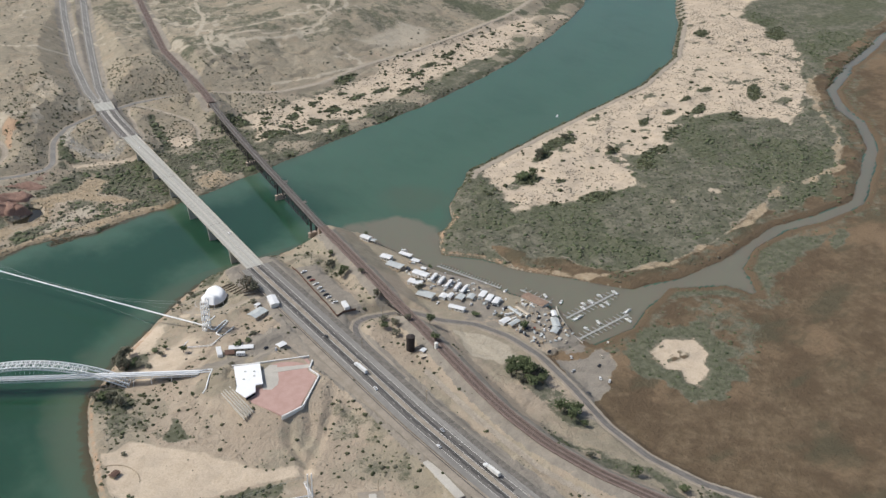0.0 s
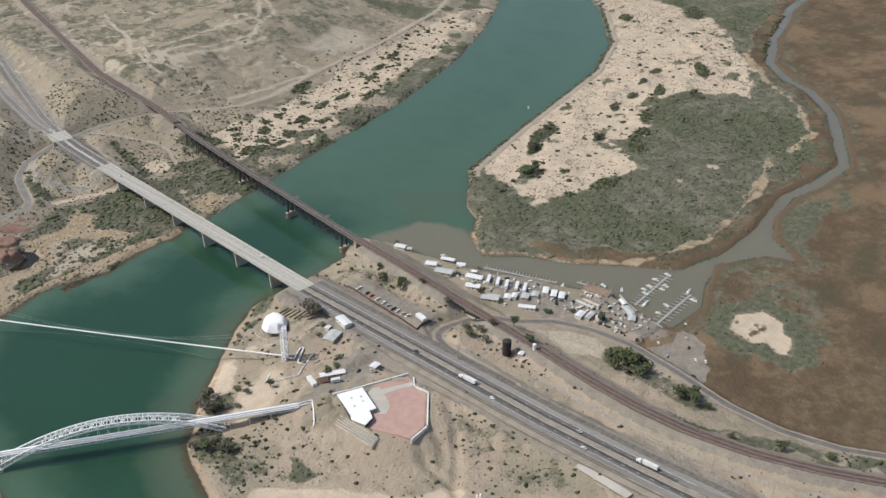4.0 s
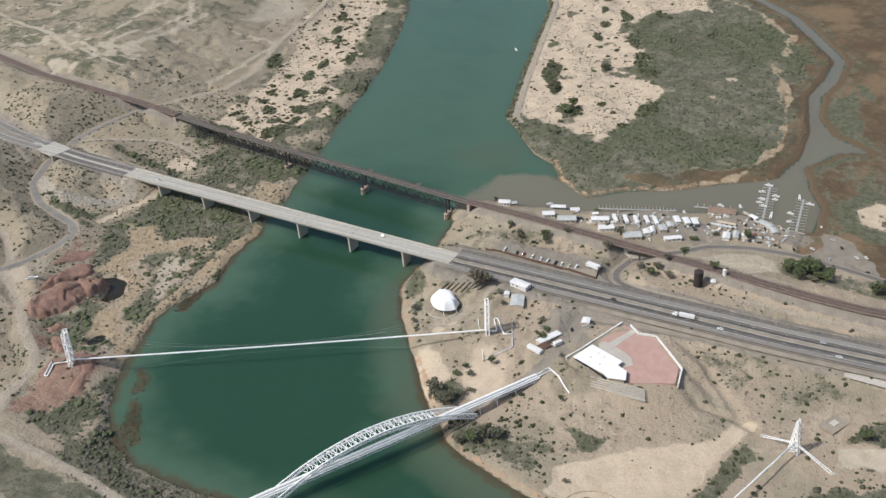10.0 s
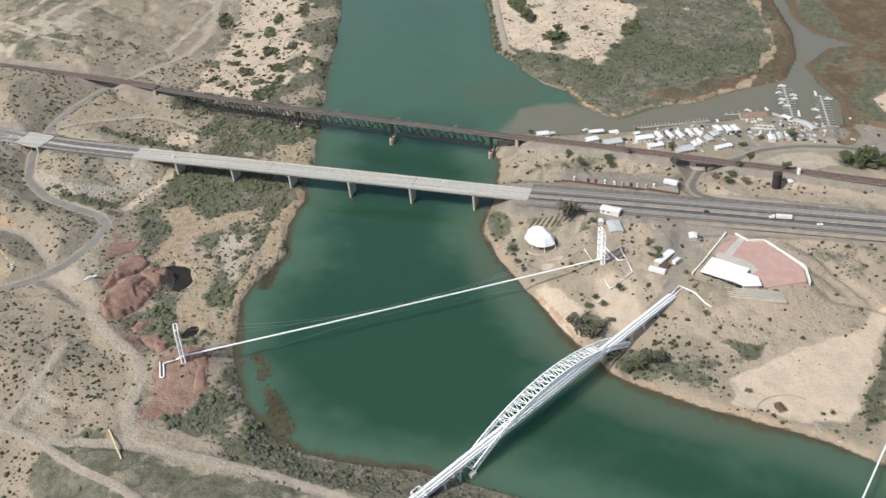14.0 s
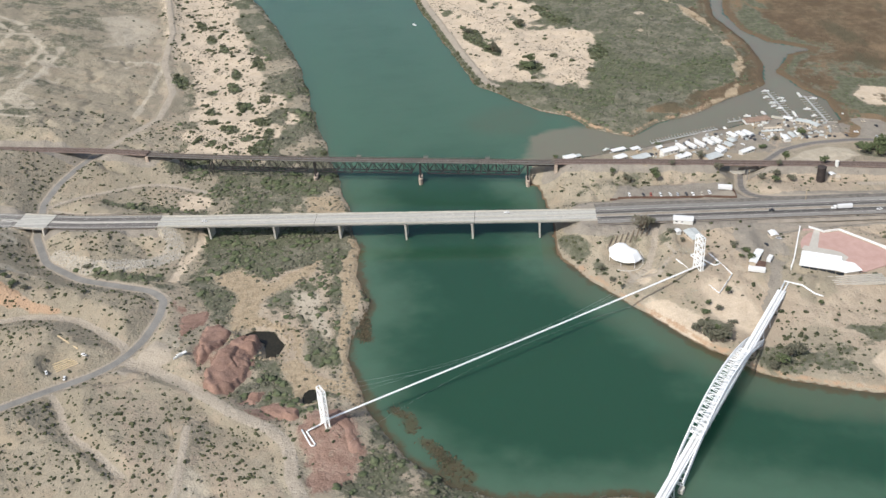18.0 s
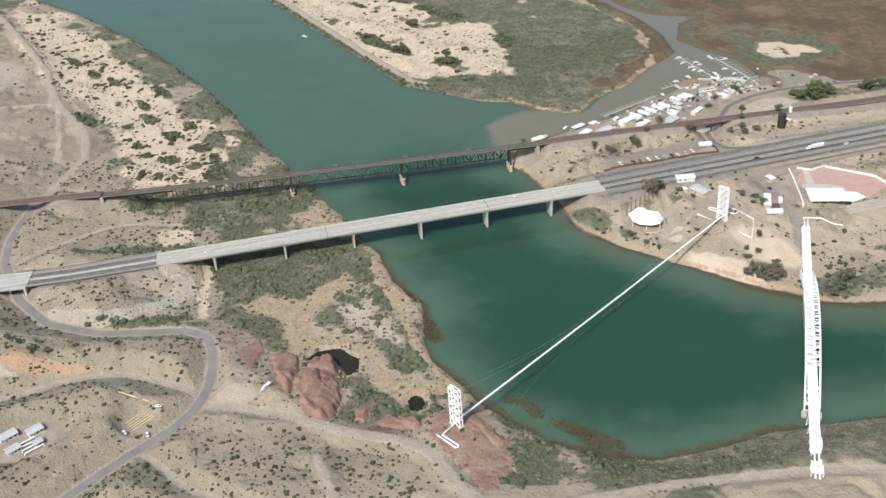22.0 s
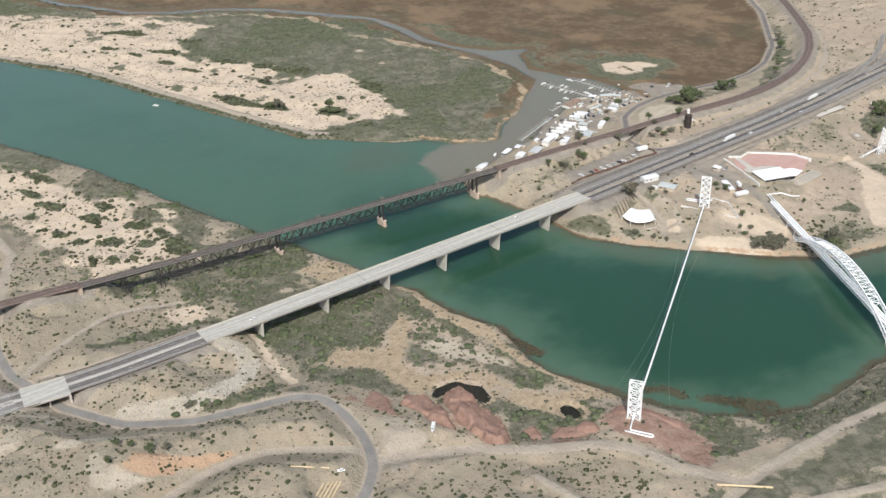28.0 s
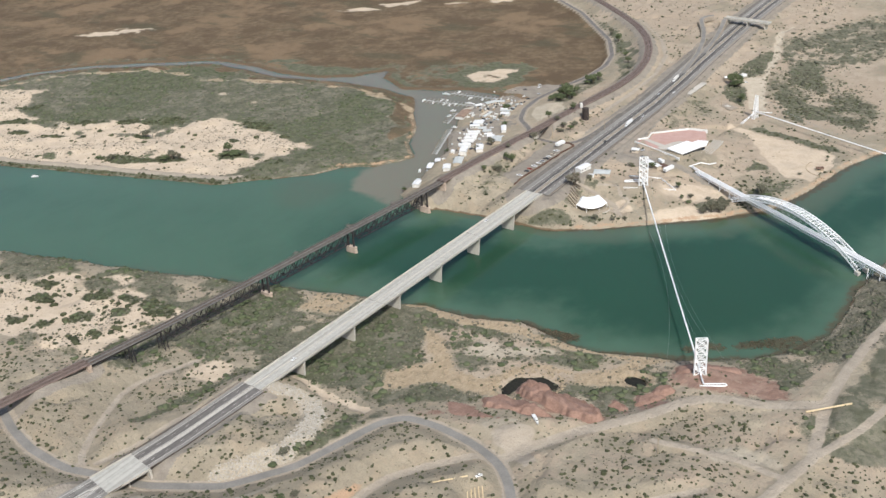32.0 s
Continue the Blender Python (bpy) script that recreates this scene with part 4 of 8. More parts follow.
    orange = np.maximum(np.where(ON_WEST, region(fx, fy, [(276, 1421), (284, 1410), (280, 1395), (269, 1380), (257, 1346), (257, 1367), (262, 1396), (268, 1416)], 3), 0),
                        0.9 * soft(4 - np.abs(DD - 4), -2, 4) * ((EAST & (XX < 330)) * 0.62 + (ISLAND & (YY < 700)) * 0.75 + (ISLAND & (XX < 660)) * 0.6))
    gravel = GRAVELLY * 1.0
    gravel = np.maximum(gravel, np.maximum(region(fx, fy, [(422, 876), (446, 862), (443, 757), (414, 762)], 3), 0.8 * spot(x, y, 335, 755, 40, 22, 0)) * EAST)
    gravel = np.maximum(gravel, 0.95 * join(band(fx, fy, [p[:2] for p in ARCH_TRACK], 5, 2), band(fx, fy, [p[:2] for p in FRONTAGE[:3]], 6, 3)) * EAST)
    gravel = np.maximum(gravel, np.maximum(spot(x, y, 560, 760, 30, 92, -12), spot(x, y, 590, 650, 30, 50, 0)) * 0.9 * EAST)
    pit = region(fx, fy, [(502, 693), (522, 672), (531, 643), (524, 622), (505, 618), (489, 640)], 4) * EAST
    gravel = gravel * (1 - pale) * (1 - pit)
    yard = region(fx, fy, MARINA_APRON, 4) * (DD > 1)
    gravel, marsh, brush = np.maximum(gravel, yard), marsh * (1 - yard), brush * (1 - yard)
    pale, tan, brush = np.maximum(pale, 0.85 * pit), tan * (1 - pit), brush * (1 - pit)
    silt = 0.8 * soft(1.8 - DD, 0, 1.6) * (DD > -20) + np.where(MARSH | (ISLAND & (YY < 700)), soft(16 - DD, 0, 10) * 0.75, 0)
    track = join(DIRT, levee, 0.9 * region(fx, fy, [(168, 1281), (208, 1264), (214, 1256), (200, 1240), (185, 1240), (180, 1263), (167, 1268)], 3) * ON_WEST, 0.8 * band(fx, fy, [(321, 882), (308, 869), (301, 853), (315, 838), (321, 832), (345, 836)], 2.4, 2) * EAST)
    for m in (sand, brush, marsh, red, orange, tan, pale, green):
        m *= 1 - 0.85 * track
    return [np.clip(m, 0, 1) for m in (sand, brush, marsh, red, gravel, track, reed, np.clip(silt, 0, 1), orange, tan, pale, green)]


COVER = cover(XX, YY)


def grid_mesh(name, zz, material, layers, keep=None):
    nx, ny = zz.shape
    verts = np.stack([XX.ravel(), YY.ravel(), zz.ravel()], 1)
    idx = np.arange(nx * ny).reshape(nx, ny)
    quads = np.stack([idx[:-1, :-1], idx[1:, :-1], idx[1:, 1:], idx[:-1, 1:]], -1).reshape(-1, 4)
    if keep is not None:
        quads = quads[(keep[:-1, :-1] | keep[1:, :-1] | keep[1:, 1:] | keep[:-1, 1:]).ravel()]
        used = np.unique(quads)
        remap = np.zeros(nx * ny, int)
        remap[used] = np.arange(len(used))
        verts, quads = verts[used], remap[quads]
        layers = [[v.ravel()[used] for v in layer] for layer in layers]
    me = quick_mesh(name, verts, quads)
    for key, layer in zip(("cover_a", "cover_b", "cover_c"), layers):
        att = me.attributes.new(key, "FLOAT_COLOR", "POINT")
        col = np.ones((len(verts), 4), np.float32)
        for k, v in enumerate(layer):
            col[:, k] = np.ravel(v)
        att.data.foreach_set("color", col.ravel())
    me.materials.append(material)
    me.shade_smooth()
    return new(name, me)


def quick_mesh(name, verts, faces):
    """A mesh from arrays of vertices and equal-sided faces."""
    me = bpy.data.meshes.new(name)
    k = faces.shape[1]
    me.vertices.add(len(verts))
    me.vertices.foreach_set("co", np.asarray(verts, np.float32).ravel())
    me.loops.add(faces.size)
    me.loops.foreach_set("vertex_index", faces.astype(np.int32).ravel())
    me.polygons.add(len(faces))
    me.polygons.foreach_set("loop_start", np.arange(0, faces.size, k, dtype=np.int32))
    me.update(calc_edges=True)
    me.validate()
    return me


ground = grid_mesh("ground", HH, GROUND, [COVER[0:3] + COVER[9:10], COVER[3:6] + COVER[10:11], COVER[6:9] + COVER[11:12]])
tagged(ground, "tan desert ground with sand, brush and brown marsh", "ground", kind="structure")
EB_D = line_distance(XX, YY, EAST_BANK)[0]
CREEKY = np.where(inside(XX, YY, CREEK), 1.0, 0.0)
PLUME = [(521, 956), (550, 948), (597, 946), (615, 918), (625, 893), (600, 850), (546, 872), (538, 930)]
PLUME_D = line_distance(XX, YY, PLUME + PLUME[:1])[0]
MOUTH = soft(np.where(inside(XX, YY, PLUME), PLUME_D, -PLUME_D) + 30 * (fbm(XX, YY, 26, 4) - 0.5), -14, 12)
SWIRL = fbm(XX, YY, 55, 5, 0.6, 5.5) - 0.5
SHOAL = np.maximum(0.9 * soft(34 + 50 * SWIRL - EB_D, -26, 34) * (YY < 945), 0.6 * soft(12 + 20 * SWIRL + DD, -6, 10)) * (1 - 0.4 * (XX > 700))
SHOAL = np.maximum(SHOAL, 0.8 * soft(60 - np.hypot(XX - 640, YY - 975), -20, 40))
BROWN = join(*[band(XX + 16 * SWIRL, YY + 16 * SWIRL, line, 5, 5) for line in DROWNED]) * (DD < 3) * 0.9
BROWN = np.maximum(BROWN, 0.75 * soft(7 + 16 * SWIRL + DD, -4, 6) * (WEST_D < 40) * soft(420 - XX, 0, 60))
BROWN = np.maximum(BROWN, 0.8 * soft(6 + 12 * SWIRL - EB_D, -4, 6) * soft(430 - XX, 0, 80) * soft(XX, 60, 120))
# Depth is cut beyond x 430 to paint sky reflection into the upstream colour.
water = grid_mesh("water", np.zeros(XX.shape), WATER, [[SHOAL, np.maximum(CREEKY, MOUTH), soft(-DD + 50 * SWIRL, -10, 75) * (1 - 0.75 * soft(XX, 430, 620)), BROWN]], keep=DD < 6)
tagged(water, "calm green river water with brown shallows", "river", kind="structure")


# ---- roads and railway ----
def along(line, step=6.0):
    """Points every few metres along a line with heights, each with its sideways direction."""
    out = []
    for k, (a, b) in enumerate(zip(line, line[1:])):
        a, b = Vector(a), Vector(b)
        n = max(1, int((b - a).length / step))
        out += [a.lerp(b, i / n) for i in range(n)]
    out.append(Vector(line[-1]))
    for _ in range(4):
        out = [out[0]] + [(p + 2 * q + r) / 4 for p, q, r in zip(out, out[1:], out[2:])] + [out[-1]]
    res = []
    for i, p in enumerate(out):
        d = out[min(i + 1, len(out) - 1)] - out[max(i - 1, 0)]
        res.append((p, Vector((d.y, -d.x, 0)).normalized(), d.normalized()))
    return res


def strip(name, line, left, right, dz, material, parent=None, thick=0.0, step=6.0):
    """A band that follows a line between two sideways offsets."""
    bm = bmesh.new()
    prev = None
    for p, s, _ in along(line, step):
        up = Vector((0, 0, dz))
        ring = [bm.verts.new(p + s * left + up), bm.verts.new(p + s * right + up)]
        if thick:
            ring += [bm.verts.new(p + s * right + up - Vector((0, 0, thick))), bm.verts.new(p + s * left + up - Vector((0, 0, thick)))]
        if prev:
            n = len(ring)
            for k in range(n if thick else 1):
                bm.faces.new((prev[k], prev[(k + 1) % n], ring[(k + 1) % n], ring[k]))
        prev = ring
    return part(name, bm, material, parent)


def dashes(name, line, offset, parent, gap=9.0, length=4.0, width=0.32, dz=0.5):
    bm = bmesh.new()
    pts = along(line, gap)
    for p, s, d in pts[::1]:
        a = p + s * offset + Vector((0, 0, dz))
        q = [a + s * width / 2, a - s * width / 2, a - s * width / 2 + d * length, a + s * width / 2 + d * length]
        bm.faces.new([bm.verts.new(v) for v in q])
    return part(name, bm, PAINT_LINE, parent)


def guard_rail(name, line, offset, parent=None):
    """A steel rail on posts."""
    bm = bmesh.new()
    pts = along(line, 8)
    for (p, s, d), (q, s2, _) in zip(pts, pts[1:]):
        a, b = p + s * offset, q + s2 * offset
        beam(bm, a + Vector((0, 0, 1.0)), b + Vector((0, 0, 1.0)), 0.25, 0.5)
        beam(bm, a + Vector((0, 0, -0.4)), a + Vector((0, 0, 1.0)), 0.22)
    return part(name, bm, RAIL_STEEL, parent)


def carriageways(name, line, label, offsets, shoulders, surface=DARK_ASPHALT):
    road = thing(name, label, "road", kind="structure")
    for left, right, mat in shoulders:
        strip("shoulder", line, left, right, 0.22, mat, road)
    for left, right in offsets:
        strip("carriageway", line, left, right, 0.34, surface, road)
        for edge in (left + 0.5, right - 0.5):
            strip("edge_line", line, edge - 0.26, edge + 0.26, 0.42, PAINT_LINE, road)
        tagged(dashes("lane_line", line, (left + right) / 2, road, 12.0, 3.4, 0.22, 0.42), kind="stuff")
    return road


# offsets: sideways to the north is positive when the line runs from west to east
east_road = carriageways("road_east", HIGHWAY_EAST, "grey four-lane desert highway with pale gravel shoulders",
                         [(-9.0, -0.8), (3.2, 11.0)], [(-14.4, -9.0, PALE_ASPHALT), (-0.8, 3.2, GRAVEL), (11.0, 16.2, PALE_ASPHALT), (-20.5, -14.4, DITCH), (16.2, 18.6, GRAVEL)])
strip("worn_lane", HIGHWAY_EAST, -8.2, -4.9, 0.38, MID_ASPHALT, east_road)
strip("worn_lane", HIGHWAY_EAST, 7.4, 10.2, 0.38, MID_ASPHALT, east_road)
for line in ([(404, 470, 17.2), (419, 383, 17.6), (436, 318, 18.5), (452, 278, 20), (470, 245, 22), (478, 222, 24), (462, 214, 25)], [(412, 376, 17.2), (424, 300, 19), (434, 250, 22), (440, 226, 24.5)]):
    ramp_road = thing("slip_road", "narrow pale asphalt slip road beside the highway", "road", kind="structure")
    strip("carriageway", line, -2.6, 2.6, 0.4, LANE_ASPHALT, ramp_road, 0.3)
    strip("embankment", line, -4.0, 4.0, 0.1, GRAVEL, ramp_road, 7.0)
strip("kerb", HIGHWAY_EAST, 18.6, 19.4, 0.40, DARK_ASPHALT, east_road)
strip("verge", HIGHWAY_EAST[2:], 19.4, 26.0, 0.18, GRAVEL, east_road)
guard_rail("guard_rail", HIGHWAY_EAST[:6], 17.4, east_road)
west_road = carriageways("road_west", HIGHWAY_WEST, "grey four-lane desert highway on an embankment", [(-9.4, -1.3), (1.3, 9.4)], [(-12.5, -9.4, PALE_ASPHALT), (-1.3, 1.3, CONCRETE), (9.4, 12.5, PALE_ASPHALT)], MID_ASPHALT)
guard_rail("guard_rail", HIGHWAY_WEST[1:], 13.2, west_road)
guard_rail("guard_rail", HIGHWAY_WEST[1:], -13.2, west_road)
for line in (HIGHWAY_UP, HIGHWAY_DOWN):
    carriageways("road_desert", line, "grey two-lane carriageway of the highway through the desert", [(-4.5, 4.5)], [(-6.3, -4.5, PALE_ASPHALT), (4.5, 6.3, PALE_ASPHALT)], ASPHALT)

bend = thing("road_bend", "narrow grey asphalt road that bends between the hills", "road", kind="structure")
strip("carriageway", BEND_ROAD, -3.2, 3.2, 0.16, LANE_ASPHALT, bend, step=4)
strip("shoulder", BEND_ROAD, 3.2, 4.1, 0.10, GRAVEL, bend, step=4)
strip("shoulder", BEND_ROAD, -4.1, -3.2, 0.10, GRAVEL, bend, step=4)
marina_way = thing("road_marina", "narrow grey asphalt road that curves to the marina", "road", kind="structure")
strip("verge", MARINA_ROAD, -4.6, 4.6, 0.12, GRAVEL, marina_way, step=4)
strip("carriageway", MARINA_ROAD, -2.6, 2.6, 0.2, MID_ASPHALT, marina_way, step=4)
front = thing("road_frontage", "dusty asphalt frontage road beside the highway", "road", kind="structure")
strip("carriageway", FRONTAGE, -3.2, 3.2, 0.15, GRAVEL, front)


def railway(name, line):
    rail = thing(name, "two railway tracks on reddish ballast", "railway", kind="structure")
    strip("ballast", line, -5.4, 5.4, 0.45, BALLAST, rail, 1.2)
    for c in (-2.3, 2.3):
        strip("sleepers", line, c - 1.35, c + 1.35, 0.62, SLEEPER, rail, 0.25)
        for e in (-0.75, 0.75):
            strip("rail", line, c + e - 0.13, c + e + 0.13, 0.85, RAIL_STEEL, rail, 0.3)
    return rail


SLEEPER = plain("sleeper_timber", (0.095, 0.070, 0.060), (0.160, 0.120, 0.100), 0.3, 2.0, 0.9)
railway("railway_east", RAIL_EAST)
railway("railway_west", RAIL_WEST)

# ---- road bridge ----
BRIDGE_A, BRIDGE_B = Vector((388, 893, 19.3)), Vector((401, 1304, 20.8))


def road_bridge():
    top = thing("road_bridge", "long pale concrete highway bridge on wall piers over the river", "bridge")
    axis = (BRIDGE_B - BRIDGE_A)
    length, yaw = axis.length, math.degrees(math.atan2(axis.y, axis.x)) - 90
    d = axis.normalized()
    s = Vector((d.y, -d.x, 0)).normalized()
    cuts = [0.0, 0.272, 0.635, 1.0]
    half = 9.7
    for a, b in zip(cuts, cuts[1:]):
        p, q = BRIDGE_A + axis * a + d * 0.25, BRIDGE_A + axis * b - d * 0.25
        bm = bmesh.new()
        n = 8
        rings = []
        for i in range(n + 1):
            c = p.lerp(q, i / n)
            rings.append([bm.verts.new(c + s * o + Vector((0, 0, z))) for o, z in ((-half, 0.35), (half, 0.35), (half, -0.5), (-half, -0.5))])
        for r1, r2 in zip(rings, rings[1:]):
            for k in range(4):
                bm.faces.new((r1[k], r1[(k + 1) % 4], r2[(k + 1) % 4], r2[k]))
        bm.faces.new(rings[0]), bm.faces.new(rings[-1])
        deck = part("deck", bm, DECK_CONCRETE, top)
        for o in (-half + 0.25, half - 0.25):
            bm = bmesh.new()
            beam(bm, p + s * o + Vector((0, 0, 0.9)), q + s * o + Vector((0, 0, 0.9)), 0.5, 1.1)
            part("parapet", bm, CONCRETE, top)
        bm = bmesh.new()
        beam(bm, p + Vector((0, 0, 0.55)), q + Vector((0, 0, 0.55)), 0.6, 0.45)
        part("median_barrier", bm, CONCRETE, top)
        for o in (-7.4, -3.7, 0, 3.7, 7.4):
            bm = bmesh.new()
            beam(bm, p + s * o + Vector((0, 0, -1.6)), q + s * o + Vector((0, 0, -1.6)), 0.8, 2.2)
            part("girder", bm, CONCRETE, top)
        for lane in (-4.6, 4.6):
            bm = bmesh.new()
            for i in range(int((q - p).length / 9)):
                c = p + d * (9 * i) + s * lane + Vector((0, 0, 0.37))
                bm.faces.new([bm.verts.new(c + s * u + d * v) for u, v in ((-0.15, 0), (0.15, 0), (0.15, 3), (-0.15, 3))])
            tagged(part("lane_line", bm, PAINT_LINE, top), kind="stuff")
        for edge in (-8.6, -0.9, 0.9, 8.6):
            bm = bmesh.new()
            bm.faces.new([bm.verts.new(c + s * (edge + u) + Vector((0, 0, 0.37))) for c, u in ((p, -0.12), (p, 0.12), (q, 0.12), (q, -0.12))])
            part("edge_line", bm, PAINT_LINE, top)
    for a in cuts[1:-1]:
        c = BRIDGE_A + axis * a
        bm = bmesh.new()
        box(bm, (c.x, c.y, c.z + 0.1), (19.2, 0.45, 0.4), yaw)
        part("expansion_joint", bm, DARK_ASPHALT, top)
    for y in (945, 1007, 1069, 1131, 1193, 1255):
        c = BRIDGE_A + axis * ((y - BRIDGE_A.y) / axis.y)
        bm = bmesh.new()
        n = 10
        lo, hi = [], []
        for k in range(4):
            u, v = ((-1, -1), (1, -1), (1, 1), (-1, 1))[k]
            lo.append(bm.verts.new(c + s * u * 6.3 + d * v * 0.85 + Vector((0, 0, -4.0 - c.z))))
            hi.append(bm.verts.new(c + s * u * 8.2 + d * v * 0.85 + Vector((0, 0, -3.4))))
        for k in range(4):
            bm.faces.new((lo[k], lo[(k + 1) % 4], hi[(k + 1) % 4], hi[k]))
        bm.faces.new(lo[::-1]), bm.faces.new(hi)
        pier = part("pier", bm, CONCRETE, top)
        bm = bmesh.new()
        box(bm, (c.x, c.y, c.z - 3.05), (17.6, 2.2, 0.8), yaw, 0.12)
        part("pier_cap", bm, CONCRETE, pier)
    for c, side in ((BRIDGE_A, -1), (BRIDGE_B, 1)):
        bm = bmesh.new()
        box(bm, (c.x, c.y + side * 1.2, c.z - 3.4), (19.0, 2.4, 7.0), yaw)
        part("abutment", bm, CONCRETE, top)


road_bridge()

# ---- railway bridge ----
RAIL_BRIDGE = [(486, 925), (489, 952), (501.5, 1061), (514, 1171), (529, 1284), (534, 1315), (540, 1352)]


DECK_TIMBER = plain("grey_deck_timber", (0.165, 0.155, 0.142), (0.255, 0.240, 0.220), 0.2, 1.5, 0.9)
GREY_SLEEPER = plain("grey_sleeper_timber", (0.070, 0.064, 0.060), (0.125, 0.115, 0.105), 0.3, 2.0, 0.9)


def rail_bridge():
    top = thing("railway_bridge", "black steel deck-truss railway bridge on stone piers", "bridge")

    def bay(p, q, z0, z1, panels, name):
        """One span of deck truss between two points."""
        p, q = Vector((*p, 0)), Vector((*q, 0))
        d = (q - p).normalized()
        s = Vector((d.y, -d.x, 0))
        p, q = p + d * 0.8, q - d * 0.8
        up = Vector((0, 0, 1))
        for side in (-3.4, 3.4):
            bm = bmesh.new()
            a, b = p + s * side, q + s * side
            beam(bm, a + up * z1, b + up * z1, 0.75, 0.9)
            beam(bm, a.lerp(b, 1 / panels) + up * z0, a.lerp(b, 1 - 1 / panels) + up * z0, 0.75, 0.8)
            for k in range(panels + 1):
                c = a.lerp(b, k / panels)
                if 0 < k < panels:
                    beam(bm, c + up * z0, c + up * z1, 0.38)
            for k in range(panels):
                c, e = a.lerp(b, k / panels), a.lerp(b, (k + 1) / panels)
                beam(bm, c + up * (z1 if k % 2 == 0 else z0), e + up * (z0 if k % 2 == 0 else z1), 0.6, 0.5)
            part("truss_girder", bm, STEEL_BLACK, top)
        for k in range(panels + 1):
            bm = bmesh.new()
            c = p.lerp(q, k / panels)
            beam(bm, c + s * 3.4 + up * z1, c - s * 3.4 + up * z1, 0.5)
            if 0 < k < panels:
                beam(bm, c + s * 3.4 + up * z0, c - s * 3.4 + up * z0, 0.4)
                beam(bm, c + s * 3.4 + up * z0, c - s * 3.4 + up * z1, 0.3)
            part("cross_frame", bm, STEEL_BLACK, top)

    spans = list(zip(RAIL_BRIDGE, RAIL_BRIDGE[1:]))
    for k in (1, 2, 3):
        bay(*spans[k], 12.0, 24.0, 14, "span")
    for k in (0, 4, 5):
        p, q = spans[k]
        for side in (-2.6, 2.6):
            bm = bmesh.new()
            d = (Vector((*q, 0)) - Vector((*p, 0))).normalized()
            s = Vector((d.y, -d.x, 0)) * side
            beam(bm, Vector((*p, 23.1)) + s, Vector((*q, 23.1)) + s, 0.7, 2.6)
            part("plate_girder", bm, STEEL_BLACK, top)
    line = [(*p, 24.8) for p in RAIL_BRIDGE]
    strip("deck", line, -4.5, 4.5, 0.25, DECK_TIMBER, top, 0.8)
    for c in (-2.3, 2.3):
        strip("track_bed", line, c - 1.3, c + 1.3, 0.42, GREY_SLEEPER, top, 0.2)
        for e in (-0.75, 0.75):
            strip("rail", line, c + e - 0.13, c + e + 0.13, 0.85, RAIL_STEEL, top, 0.4)
    for side in (-4.8, 4.8):
        bm = bmesh.new()
        pts = along(line, 9)
        for (p, s, d), (q, s2, _) in zip(pts, pts[1:]):
            beam(bm, p + s * side + Vector((0, 0, 1.35)), q + s2 * side + Vector((0, 0, 1.35)), 0.14)
            beam(bm, p + s * side, p + s * side + Vector((0, 0, 1.35)), 0.14)
        part("handrail", bm, RAIL_STEEL, top)
    for k, f in enumerate((0.12, 0.31, 0.52)):
        x, y = np.interp(f, [0, 1], [489, 529]), np.interp(f, [0, 1], [952, 1284])
        bm = bmesh.new()
        box(bm, (x + 6.2, y, 25.1), (3.2, 4.6, 0.35))
        for u in (-1.4, 1.4):
            for v in (-2.1, 2.1):
                beam(bm, (x + 6.2 + u, y + v, 25.1), (x + 6.2 + u, y + v, 26.5), 0.16)
        beam(bm, (x + 7.6, y - 2.1, 26.5), (x + 7.6, y + 2.1, 26.5), 0.16)
        part("refuge_platform", bm, RAIL_STEEL, top)
    for x, y in RAIL_BRIDGE[1:4]:
        bm = bmesh.new()
        outline = [(x - 8.0, y), (x - 6.2, y - 2.1), (x + 6.2, y - 2.1), (x + 8.0, y), (x + 6.2, y + 2.1), (x - 6.2, y + 2.1)]
        prism(bm, outline, -3.0, 5.4)
        for v in bm.verts:
            if v.co.z > 0:
                v.co.x, v.co.y = x + (v.co.x - x) * 0.84, y + (v.co.y - y) * 0.8
        pier = part("pier", bm, STONE, top)
        bm = bmesh.new()
        prism(bm, [(x + (u - x) * 0.92, y + (v - y) * 0.95) for u, v in outline], 5.4, 6.4)
        part("pier_cap", bm, STONE, pier)
        for side in (-3.4, 3.4):
            bm = bmesh.new()
            box(bm, (x + side, y, 15.0), (1.4, 1.6, 17.2))
            part("bearing_post", bm, STEEL_BLACK, top)
    for x, y in RAIL_BRIDGE[4:6]:
        g = ground_z(x, y)
        bm = bmesh.new()
        for u in (-1, 1):
            for v in (-1.8, 1.8):
                beam(bm, (x + u * 4.6, y + v, g - 1), (x + u * 2.8, y + v, 22.2), 0.6)
            for z0, z1 in ((g + 1, (g + 21) / 2), ((g + 21) / 2, 20)):
                beam(bm, (x - 4.2, y + u * 1.8, z0), (x + 3.2, y + u * 1.8, z1), 0.3)
                beam(bm, (x + 4.2, y + u * 1.8, z0), (x - 3.2, y + u * 1.8, z1), 0.3)
        part("trestle_tower", bm, STEEL_BLACK, top)
    for x, y, w in ((486, 924, 3.0), (540, 1353, 3.0)):
        bm = bmesh.new()
        box(bm, (x, y, 19.6), (11, w, 9.6))
        part("abutment", bm, STONE, top)


STONE = plain("pale_stone", (0.40, 0.31, 0.245), (0.52, 0.42, 0.34), 0.2, 1.5, 0.9, relief=0.2)
rail_bridge()

